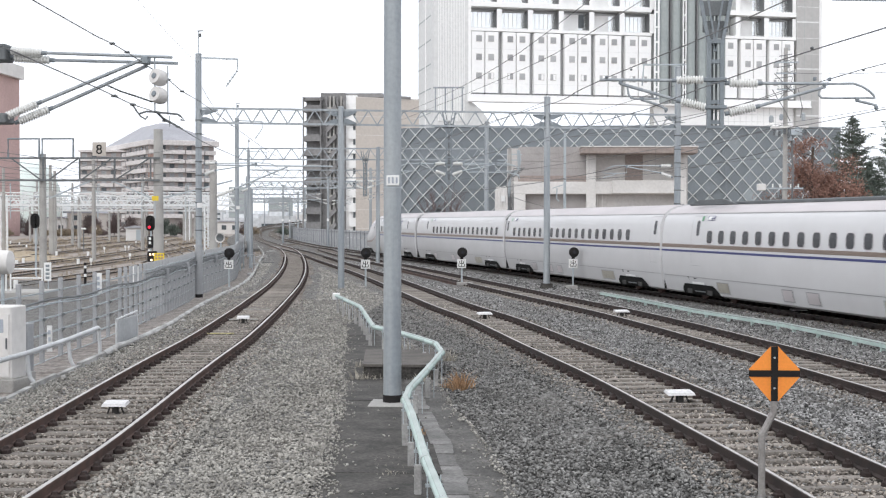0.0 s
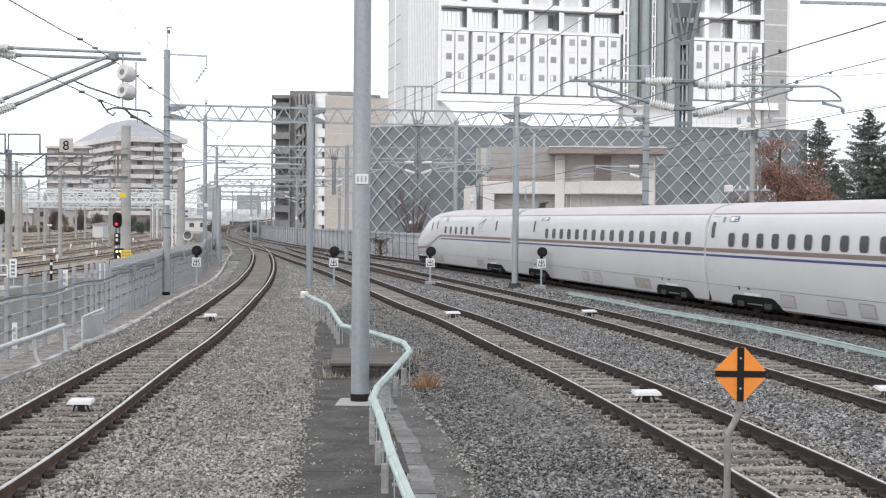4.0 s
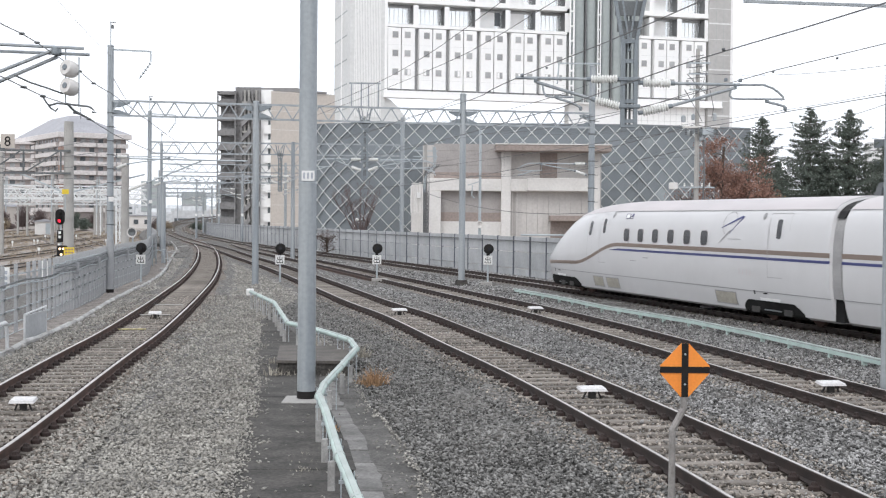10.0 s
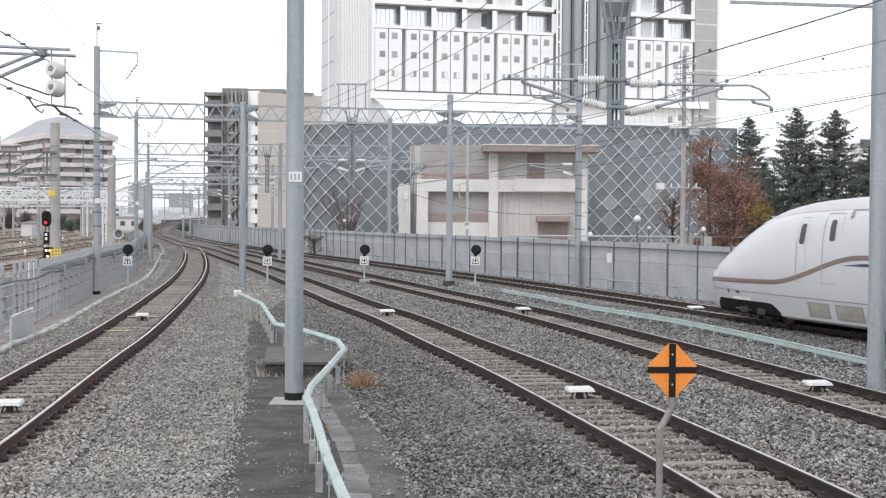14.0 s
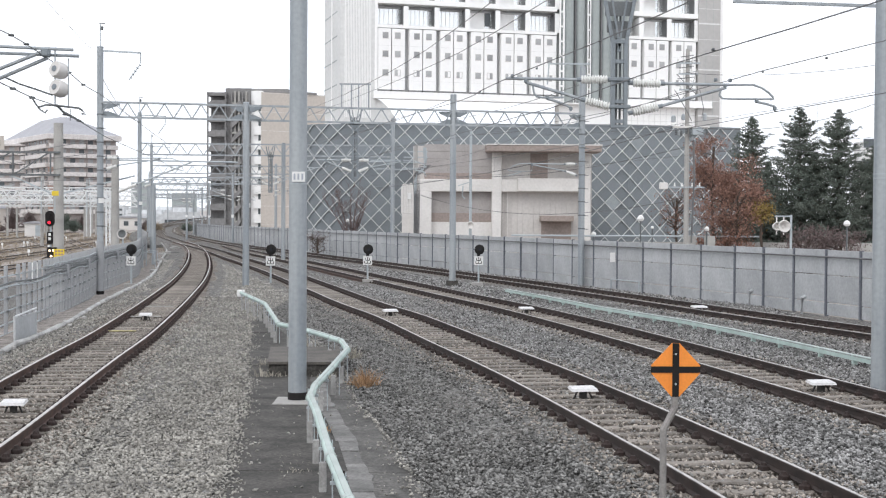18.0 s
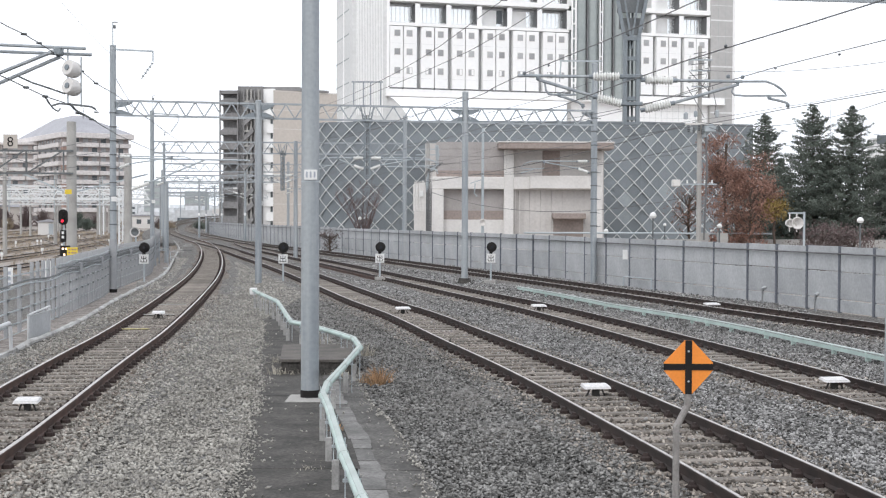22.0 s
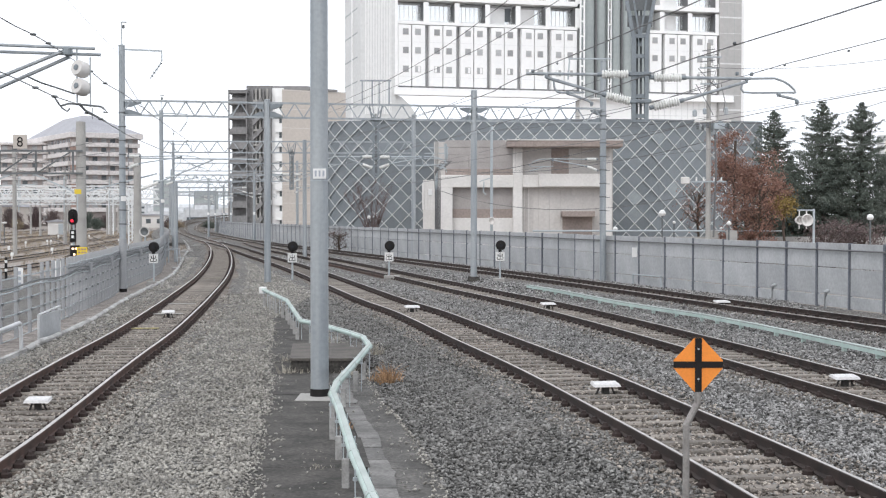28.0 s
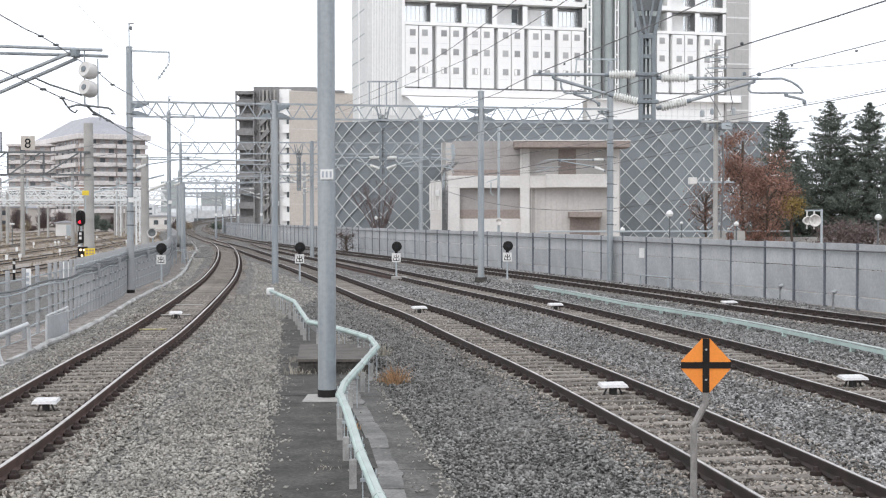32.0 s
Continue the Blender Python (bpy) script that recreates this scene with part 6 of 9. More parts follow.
def catenary(line, label, zc=4.95, zm=6.1, sup=SUPPORTS, off=0.0):
    t = thing("overhead_line", (0, 0, 0), label, "overhead wire", "overhead lines")
    con, mes = [], []
    for a, b in zip(sup, sup[1:]):
        n = 8
        for k in range(n):
            y = a + (b - a) * k / n
            f = k / n
            x = x_on(line, y) + off + 0.15 * math.sin(y * 0.1)
            con.append((x, y, zc))
            mes.append((x, y, zm - 2.6 * f * (1 - f)))
            if 20 < y < 130 and k % 2:
                wire([(x, y, zc), (x, y, zm - 2.6 * f * (1 - f))], 0.0045, "dropper", t)
    wire(con, 0.007, "contact_wire", t)
    wire(mes, 0.008, "messenger_wire", t)


catenary(LINE_A, "thin overhead contact wire and messenger above the main track", sup=SUPPORTS[2:])
catenary(LINE_B, "thin overhead contact wire and messenger above the joining track", sup=[61, 92, 130])
na = thing("overhead_line", (0, 0, 0), "near messenger and contact wires of the main track", "overhead wire", "overhead lines")
wire(spline([(7.6, -12, 5.7), (4.4, 9, 5.5), (3.34, 16.5, 5.54), (2.6, 20.3, 5.5), (1.6, 24, 5.39), (1.21, 28, 5.51), (0.9, 31.5, 5.62), (-0.89, 40, 5.78), (-2.29, 48, 5.9), (-5.4, 61, 6.1)], 2.0), 0.0085, "messenger_wire", na)
wire(spline([(7.6, -12, 4.85), (4.75, 8, 4.85), (4.21, 12.4, 4.85), (3.64, 15.36, 4.85), (3.28, 17.27, 4.85), (2.7, 21.4, 4.85), (2.3, 24, 4.82), (1.88, 26.42, 4.85), (-0.4, 38.6, 4.9), (-5.4, 61, 4.95)], 2.0), 0.0085, "contact_wire", na)
nb = thing("overhead_line", (0, 0, 0), "near messenger and contact wires of the joining track", "overhead wire", "overhead lines")
wire(spline([(11.5, -12, 5.8), (9.2, 8, 5.9), (7.29, 21, 5.67), (5.95, 23.2, 5.44), (5.54, 24, 5.35), (5.16, 33, 5.62), (3.2, 43, 5.8), (-1.3, 61, 6.1)], 2.0), 0.0085, "messenger_wire", nb)
wire(spline([(11.5, -12, 4.8), (9.1, 8, 4.8), (7.14, 20.55, 4.8), (6.84, 22.05, 4.8), (6.43, 24.05, 4.8), (6.06, 26.73, 4.8), (4.2, 37.6, 4.9), (-1.3, 61, 4.95)], 2.0), 0.0085, "contact_wire", nb)
for par, x, y, z in ((na, 1.99, 23.2, 5.45), (na, 1.21, 28, 5.5), (nb, 5.95, 23.2, 5.42), (nb, 6.7, 22.0, 5.52), (na, 3.5, 16.0, 4.87)):
    part("wire_clamp", Geo().lathe([(0.010, -0.04), (0.02, -0.02), (0.02, 0.02), (0.010, 0.04)], 8, "y", (x, y, z)), M_STEELD, par, smooth=True)
catenary(LINE_C, "thin overhead contact wire and messenger above the outer track", 5.0, 6.7)
catenary(LINE_L, "thin overhead contact wire and messenger above the curved track", 4.70, 5.58, sup=[59.5, 92, 130])
nl = thing("overhead_line", (0, 0, 0), "near messenger and contact wires of the curved track", "overhead wire", "overhead lines")
wire(spline(MESS, 3.0), 0.008, "messenger_wire", nl)
wire(spline(CONT, 3.0), 0.008, "contact_wire", nl)
feed = thing("feeder_line", (0, 0, 0), "dark feeder cables strung between the gantry masts", "cable")


def span(a, b, sag, r=0.014):
    a, b = Vector(a), Vector(b)
    wire([a.lerp(b, k / 10) - Vector((0, 0, 4 * sag * k / 10 * (1 - k / 10))) for k in range(11)], r, "cable", feed)


wire(spline([(4.6, 12, 7.6), (1.47, 27.5, 7.34), (0.1, 34, 7.14), (-1.7, 43, 7.22), (-4.41, 54, 7.32), (-6.2, 61, 7.6)], 3.0), 0.008, "cable", feed)
wire(spline([(5.2, 10, 6.9), (2.11, 23.5, 6.64), (0.87, 30.8, 6.68), (-1.69, 43, 6.92), (-5.8, 61, 7.3)], 3.0), 0.007, "cable", feed)
span((1.45, 62.4, 8.5), (-9.6, 92, 8.0), 0.5)
span((7.37, 61.2, 9.1), (-2.05, 92.5, 9.4), 0.5)
span((-14.3, 59.2, 9.2), (-19.4, 91.5, 9.4), 0.5, 0.014)
span((-14.3, 59.2, 9.9), (-9.6, 18, 11.5), 0.4, 0.005)


# ---------------------------------------------------------------- green cable ducts
M_DUCTL = mat("pale duct lid", (0.43, 0.485, 0.465), (0.35, 0.40, 0.38), rough=0.45, scale=2, fine=30, bump=0.04, grain=0.06)
M_STAND = mat("pale concrete stand", (0.40, 0.395, 0.385), (0.27, 0.265, 0.258), rough=0.9, scale=4, bump=0.2)
M_BLOCK = mat("grey duct block", (0.29, 0.285, 0.275), (0.20, 0.195, 0.19), rough=0.9, scale=3, bump=0.2)


def duct(name, pts, label, w, stand, block):
    """A lidded square cable duct on little stands, with sleeves at its joints."""
    t = thing(name, (0, 0, 0), label, "cable duct")
    line = [Vector(p) for p in pts]
    up = Vector((0, 0, 1))
    for i, (a, b) in enumerate(zip(line, line[1:])):
        d = (b - a).normalized()
        r = Vector((d.y, -d.x, 0)).normalized()
        if block < 0.1:
            part("duct_length", Geo().bar(a - d * 0.02, b + d * 0.02, w * 1.0, w * 1.05), M_DUCT, t)
            part("duct_groove", Geo().bar(a + up * w * 0.40, b + up * w * 0.40, w * 1.04, w * 0.08), M_BLOCK, t, "dark seam under the lid")
            part("duct_lid", Geo().bar(a - d * 0.02 + up * w * 0.56, b + d * 0.02 + up * w * 0.56, w * 1.14, w * 0.2), M_DUCTL, t, "paler lid of the duct")
            for k in range(max(1, round((b - a).length / 1.6))):
                p = a + d * (1.6 * k + 0.8)
                part("joint_sleeve", Geo().bar(p - d * 0.04 + up * w * 0.05, p + d * 0.04 + up * w * 0.05, w * 1.2, w * 1.2), M_DUCT, t)
                part("stand_leg", Geo().box(p.x - 0.05, p.x + 0.05, p.y - 0.05, p.y + 0.05, BED - 0.1, p.z - w * 0.4, 0.008), M_DUCT, t)
            continue
        part("duct_length", Geo().rod(a - d * 0.02, b + d * 0.02, w * 0.60, n=14), M_DUCT, t, smooth=True)
        part("duct_lid", Geo().bar(a + up * w * 0.50, b + up * w * 0.50, w * 0.62, w * 0.26), M_DUCTL, t, "paler lid of the duct")
        m = max(1, round((b - a).length / 2.3))
        for k in range(m):
            if (b - a).length > 1.55 or i % 2 == 0:
                p = a.lerp(b, (k + 1) / m)
                part("joint_sleeve", Geo().rod(p - d * 0.05, p + d * 0.05, w * 0.69, n=14), M_DUCTL, t, smooth=True)
                part("joint_band", Geo().rod(p - d * 0.065, p - d * 0.05, w * 0.665, n=14), M_BLOCK, t, "dark joint line")
        n = max(1, int((b - a).length / stand))
        for k in range(n):
            p = a.lerp(b, (k + 0.5) / n)
            for e in (-1, 1):
                q = p + r * (e * w * 0.70)
                part("stand_rod", Geo().bar((q.x, q.y, BED - 0.1), (q.x, q.y, p.z + w * 0.5), 0.012, 0.012), M_GALVL, t)
            part("stand_bar", Geo().bar(p - r * w * 0.95 - up * w * 0.56, p + r * w * 0.95 - up * w * 0.56, 0.035, 0.03), M_GALVL, t)
            q = p + r * (w * 0.45)
            part("stand_block", Geo().box(q.x - 0.04, q.x + 0.04, q.y - 0.035, q.y + 0.035, BED - 0.1, BED + block + 0.03 * (k % 2), 0.01), M_STAND, t, "pale upright concrete stand")
    return t


duct("cable_duct", [(-6.0, 44.2, 0.33), (-4.5, 38.3, 0.34), (-3.33, 31.0, 0.34), (-2.62, 29.4, 0.35), (-2.08, 28.0, 0.35), (-1.6, 26.6, 0.35), (-1.38, 24.9, 0.35), (-1.47, 21.7, 0.35),
                    (-1.55, 19.4, 0.35), (-1.52, 18.2, 0.35), (-1.33, 16.9, 0.35), (-0.92, 13.6, 0.35), (-0.62, 11.5, 0.35), (-0.3, 9.5, 0.35)],
     "pale green cable duct on short steel stands, zigzagging past the mast", 0.090, 1.3, 0.34)
duct("cable_duct", [(3.48, 54.4, -0.09), (4.54, 49.2, -0.05), (5.80, 43.1, -0.05), (7.44, 37.5, -0.05), (8.18, 33.8, -0.05), (8.76, 30.1, -0.05), (9.18, 27.3, -0.05), (9.92, 22.7, -0.05), (10.87, 15.8, -0.05)],
     "long pale green cable duct lying beside the outer track", 0.10, 2.2, 0.04)
part("duct_end", Geo().box(-6.12, -5.9, 44.1, 44.4, 0.2, 0.42, 0.02), M_WHITE, thing("duct_box", (0, 0, 0), "small white end box of the cable duct", "junction box"))

# dark concrete pit box behind the mast
M_PITTOP = mat("brown stained slab", (0.125, 0.113, 0.102), (0.08, 0.073, 0.067), rough=0.9, scale=2.5, fine=20, bump=0.3, grain=0.25)
pit = thing("concrete_pit", (0, 0, 0), "low dark concrete pit box behind the mast", "concrete box")
part("front_wall", Geo().prism([(-2.86, 25.1), (-1.5, 25.1), (-1.5, 25.3), (-2.86, 25.3)], -0.25, 0.05, "z"), M_CONC, pit)
part("back_wall", Geo().prism([(-3.15, 27.8), (-1.7, 27.8), (-1.7, 28.0), (-3.15, 28.0)], -0.25, 0.05, "z"), M_CONC, pit)
part("side_wall", Geo().prism([(-2.88, 25.1), (-2.68, 25.3), (-2.97, 27.8), (-3.15, 28.0)], -0.25, 0.05, "z"), M_CONC, pit)
part("side_wall", Geo().prism([(-1.5, 25.1), (-1.7, 28.0), (-1.9, 27.8), (-1.7, 25.3)], -0.25, 0.05, "z"), M_CONC, pit)
part("cover", Geo().prism([(-2.9, 25.06), (-1.46, 25.06), (-1.68, 28.04), (-3.18, 28.04)], 0.05, 0.10, "z"), M_PITTOP, pit, "brown stained cover slab")

# ---------------------------------------------------------------- orange marker
sg = thing("track_marker_sign", (2.583, 13.4, 1.298), "orange diamond marker with a black cross on a bent steel post", "sign")
h, c = 0.250, 0.040
part("sign_plate", Geo().prism([(-h, -c), (-h, c), (-c, h + 0.015), (c, h + 0.015), (h, c), (h, -c), (c, -h - 0.03), (-c, -h - 0.03)], 0.0, 0.006, "y"), M_ORANGE, sg, "orange diamond plate")
part("cross_bar", Geo().box(-h - 0.002, h + 0.002, -0.008, -0.002, -0.036, 0.028), M_BLACK, sg, "black horizontal bar")
part("cross_post", Geo().box(-0.034, 0.034, -0.011, -0.005, -h - 0.03, h + 0.015), M_BLACK, sg, "black vertical bar")
for z in (0.155, -0.15):
    part("bolt", Geo().rod((0, -0.018, z), (0, -0.008, z), 0.011, n=8), M_GALVL, sg)
part("post", Geo().tube([(0.0, 0.03, 0.2), (0.0, 0.03, -0.40), (-0.115, 0.02, -0.62), (-0.115, 0.02, -1.62)], 0.036, 8), M_WPOST, sg, "bent weathered post")


# ---------------------------------------------------------------- track units between the rails
def track_unit(x, y, rz, k=1.0):
    t = thing("track_transponder", (x, y, 0), "white topped transponder unit on dark feet between the rails", "track transponder", "track transponders", rz=rz)
    part("top_plate", Geo().add([(-0.24 * k, -0.15, -0.03), (0.24 * k, -0.15, -0.03), (0.24 * k, 0.15, 0.0), (-0.24 * k, 0.15, 0.0),
                                 (-0.22 * k, -0.13, 0.01), (0.22 * k, -0.13, 0.01), (0.22 * k, 0.13, 0.04), (-0.22 * k, 0.13, 0.04)],
                                [(0, 1, 2, 3), (4, 5, 6, 7), (0, 1, 5, 4), (1, 2, 6, 5), (2, 3, 7, 6), (3, 0, 4, 7)]), M_PLATEW, t, "white cover plate")
    part("body", Geo().box(-0.06 * k, 0.06 * k, -0.05, 0.05, -0.17, -0.02, 0.012), M_BOGIE, t)
    for s in (-1, 1):
        part("foot", Geo().bar((s * 0.10 * k, 0, -0.03), (s * 0.17 * k, 0, -0.17), 0.025, 0.025), M_BOGIE, t)


for x, y, rz, k in ((-6.15, 20.1, 3, 0.78), (-8.0, 38.6, 8, 0.78), (2.7, 22.0, 10, 0.95), (-0.95, 40.8, 14, 0.95), (3.35, 42.2, 14, 0.95), (6.98, 23.0, 9, 0.95), (9.1, 43.3, 15, 1.05)):
    track_unit(x, y, rz, k)


# ---------------------------------------------------------------- shunting signals with a character plate
def stop_signal(x, y, z0, k=1.0):
    t = thing("stop_signal", (x, y, z0), "round black signal head over a white plate on a thin post", "railway signal", "track signals")
    part("post", Geo().rod((0, 0.05, 0), (0, 0.05, 1.75 * k), 0.045 * k, n=8), M_GALVL, t)
    part("head", Geo().lathe([(0.05, -0.14), (0.215 * k, -0.14), (0.24 * k, -0.10), (0.24 * k, 0.0), (0.12, 0.05)], 20, "y", (0.03, 0, 1.60 * k)), M_BLACK, t, "round black signal head", True)
    part("lens_hood", Geo().lathe([(0.05, -0.24), (0.075, -0.24), (0.08, -0.14), (0.05, -0.14)], 12, "y", (0.05, 0, 1.60 * k)), M_GLASS, t, "dark signal lens")
    part("bracket", Geo().box(-0.07, 0.07, -0.03, 0.06, 1.28 * k, 1.42 * k), M_BLACK, t)
    pl = part("plate", Geo().box(-0.21 * k, 0.21 * k, -0.03, 0.0, 0.86 * k, 1.29 * k, 0.01), M_WHITE, t, "white plate with a black character")
    g = Geo()
    cz, e = 1.075 * k, 0.1 * k
    st = 0.015 * k
    g.box(-st, st, -0.038, -0.031, cz - 1.35 * e, cz + 1.5 * e)
    for s in (-1, 1):
        g.box(s * e - st, s * e + st, -0.038, -0.031, cz + 0.1 * e, cz + 1.15 * e)
        g.box(s * 1.35 * e - st, s * 1.35 * e + st, -0.038, -0.031, cz - 1.35 * e, cz - 0.2 * e)
    g.box(-e, e, -0.0385, -0.0315, cz + 0.1 * e - st, cz + 0.1 * e + st)
    g.box(-1.35 * e, 1.35 * e, -0.0385, -0.0315, cz - 1.35 * e - st, cz - 1.35 * e + st)
    part("character", g, M_BLACK, pl, "black character strokes")
    part("base", Geo().box(-0.32, 0.2, -0.12, 0.12, -0.22, 0.04, 0.02), M_CONCL, t, "pale concrete base")


stop_signal(-13.52, 62.0, -0.30, 1.02)
stop_signal(-6.95, 61.2, -0.22, 1.0)
stop_signal(-2.55, 62.7, -0.22, 1.0)
stop_signal(2.594, 60.3, -0.08, 0.96)

# stub rails of the old turnout between two tracks
stub = thing("stub_rails", (0, 0, 0), "short rusty stub rails between two tracks", "rails")
for a, b in (((-7.0, 79, 0), (-2.7, 61.8, 0)), ((-6.3, 79, 0), (-2.2, 62.6, 0))):
    part("rail", sweep([Vector(a).lerp(Vector(b), k / 4) for k in range(5)], RAIL_SECTION, 0, -0.02), M_RAILSIDE, stub)
part("buffer", Geo().box(-2.75, -2.0, 61.7, 61.9, -0.15, 0.02, 0.02), M_CONCL, stub)


for x, y, w, d, rz in ((-18.4, 94, 0.8, 0.6, 12), (-21.6, 112, 1.0, 1.2, 12), (-24.6, 133, 1.0, 1.2, 14)):
    t = thing("point_machine", (x, y, -0.2), "low pale grey point machine beside the turnout", "point machine", "point machines", rz=rz)
    part("base_slab", Geo().box(-w / 2, w / 2, -d / 2, d / 2, -0.1, 0.05, 0.02), M_KERB, t, "pale concrete base")
    part("machine_box", Geo().box(-w * 0.3, w * 0.3, -d * 0.25, d * 0.25, 0.05, 0.16, 0.03), M_CONCL, t)
    part("throw_rod", Geo().bar((w * 0.3, 0, 0.1), (w * 0.3 + 0.9, 0, 0.1), 0.05, 0.04), M_STEELD, t)

# ---------------------------------------------------------------- steel fence beside the walkway
lf = thing("bar_fence", (0, 0, 0), "grey steel bar fence along the walkway", "fence", kind="structure")
ll = along(FENCE_L)
LP = mesh_of(Geo().box(-0.048, 0.048, -0.05, 0.05, -0.82, 1.48, 0.01), M_POSTG)
RAILP = mesh_of(Geo().box(0.06, 1.64, -0.012, 0.012, -0.018, 0.018), M_GALVL)
SHEET = mesh_of(Geo().box(0.07, 1.63, -0.015, 0.015, -0.55, 1.22, 0.004), M_POSTG)
g = Geo()
for q in range(14):
    g.box(0.1 + q * 0.115, 0.125 + q * 0.115, -0.006, 0.006, -0.55, 1.2)
MESHP = mesh_of(g, M_POSTG)
CLAMP = mesh_of(Geo().box(-0.075, 0.075, -0.09, -0.055, -0.03, 0.03, 0.005), M_STEELD)
s = 0.0
while s < ll[-1] - 2:
    p, d = point_at(FENCE_L, ll, s)
    m = pose(p.x, p.y, -0.02, 0, 0, heading(d))
    if p.y > 22:
        part("post", LP, None, lf).matrix_basis = m
        for z in (-0.50 if p.y > 44 else -0.38, -0.1, 0.25, 0.6, 0.92, 1.2):
            part("fence_rail", RAILP, None, lf).matrix_basis = m @ pose(0, 0, z)
        for z in (0.25, 0.6):
            part("clamp", CLAMP, None, lf).matrix_basis = m @ pose(0, 0, z)
        if p.y > 96:
            part("sheet", SHEET, None, lf).matrix_basis = m
    if 38 < p.y <= 96:
        part("post", LP, None, lf).matrix_basis = m @ pose(0.85, 0, 0)
        if p.y > 46:
            part("mesh_sheet", MESHP, None, lf).matrix_basis = m
    s += 1.7
cp = [p + Vector((0.10, 0, 0.035 * math.sin(p.y * 0.9))) for p in FENCE_L if 20 < p.y < 92]
part("cable_bundle", sweep(cp, [(0.026 * math.cos(a), 0.026 * math.sin(a)) for a in [q * 1.0472 for q in range(6)]], 0.02, 0.98), M_STEELD, lf, "dark cable bundle clipped to the fence")
part("cable_bundle", sweep(cp, [(0.02 * math.cos(a), 0.02 * math.sin(a)) for a in [q * 1.0472 for q in range(6)]], 0.0, 0.88), M_GALVL, lf, "pale cable clipped to the fence")
pipe_line = [p for p in FENCE_L if 42 < p.y < 74]
for q, (r, z, off) in enumerate(((0.022, 1.12, 0.07), (0.02, 1.04, 0.10), (0.018, 1.24, 0.06), (0.016, 0.95, 0.09))):
    part("fence_cable", sweep([p + Vector((0, 0, 0.07 * noise.noise((p.y * (0.35 + 0.1 * q), q * 3.3, 0.5)))) for p in pipe_line], [(r * math.cos(a), r * math.sin(a)) for a in [k * 1.0472 for k in range(6)]], off, z), (M_STEELD, M_STEELD, M_GALVL, M_STEELD)[q], lf, "cable along the fence top")
for y in (47, 54, 66):
    x = x_on(FENCE_L, y)
    part("junction_box", Geo().box(x + 0.04, x + 0.2, y - 0.12, y + 0.12, 0.75, 1.15, 0.02), M_POSTG, lf, "small grey junction box")
for x, y, w, h, z in ((-11.2, 35.2, 0.19, 0.55, 1.15), (-11.78, 40.7, 0.19, 0.55, 1.15), (-10.75, 30.2, 0.12, 0.6, 0.1)):
    t = thing("marker_plate", (x, y, z), "small white marker plate on the fence", "sign", "white markers")
    part("plate", Geo().box(-w / 2, w / 2, -0.12, -0.1, -h / 2, h / 2), M_WHITE, t)
    for k in range(3):
        part("mark", Geo().box(-w * 0.22, w * 0.22, -0.126, -0.12, -h * 0.38 + k * h * 0.27, -h * 0.22 + k * h * 0.27), M_FARMARK, t)

# cabinet, handrail and board on the walkway
cb = thing("equipment_cabinet", (-9.62, 24.5, -0.42), "white steel equipment cabinet on a concrete plinth", "cabinet", rz=-8)
part("plinth", Geo().box(-0.40, 0.36, -0.34, 0.34, -0.05, 0.28, 0.02), M_CONCL, cb)
body = part("body", Geo().box(-0.36, 0.30, -0.28, 0.28, 0.28, 1.64, 0.02), M_OFFW, cb)
for u in (-0.34, -0.03):
    d = part("door", Geo().box(u, u + 0.29, -0.305, -0.28, 0.33, 1.50, 0.01), M_OFFW, cb)
    part("handle", Geo().box(u + 0.23, u + 0.26, -0.33, -0.305, 0.85, 1.05, 0.005), M_STEELD, d)
    part("notice", Geo().box(u + 0.06, u + 0.18, -0.309, -0.305, 1.15, 1.40), M_FARMARK, d)
cb2 = thing("equipment_cabinet", (-9.52, 25.4, -0.42), "narrow grey equipment cabinet", "cabinet", rz=-8)
part("plinth", Geo().box(-0.11, 0.11, -0.14, 0.14, -0.05, 0.3, 0.02), M_CONCL, cb2)
part("body", Geo().box(-0.08, 0.08, -0.12, 0.12, 0.3, 1.24, 0.015), M_POSTG, cb2)
hr = thing("handrail", (0, 0, 0), "pale steel pipe handrail with bent feet", "handrail")
part("top_pipe", Geo().tube([(-9.0, 17, 0.31), (-9.12, 21.5, 0.33), (-9.17, 24.5, 0.33), (-9.32, 27.3, 0.35), (-9.53, 29.8, 0.38), (-9.54, 29.92, 0.34)], 0.05, 10), M_PIPE, hr, smooth=True)
for x, y, out in ((-9.12, 21.5, 0.36), (-9.17, 24.45, 0.36), (-9.32, 27.2, 0.34)):
    part("leg", Geo().tube([(x, y, 0.31), (x + 0.015, y, 0.16), (x + 0.03, y, 0.0), (x + 0.06, y, -0.13), (x + 0.14, y, -0.24), (x + out * 0.72, y, -0.31), (x + out, y, -0.36)], 0.042, 10), M_PIPE, hr, smooth=True)
part("leg", Geo().tube([(-9.54, 29.9, 0.37), (-9.53, 29.92, 0.2), (-9.51, 29.92, -0.4)], 0.045, 10), M_PIPE, hr, smooth=True)
part("foot", Geo().lathe([(0.06, -0.2), (0.19, -0.14), (0.2, 0.0), (0.16, 0.07), (0.07, 0.1), (0.0, 0.1)], 14, "z", (-9.19, 28.7, -0.27)), M_KERB, hr, "rounded concrete foot", True)
bd = thing("barrier_board", (0, 0, 0), "grey steel board in a pipe frame", "barrier")
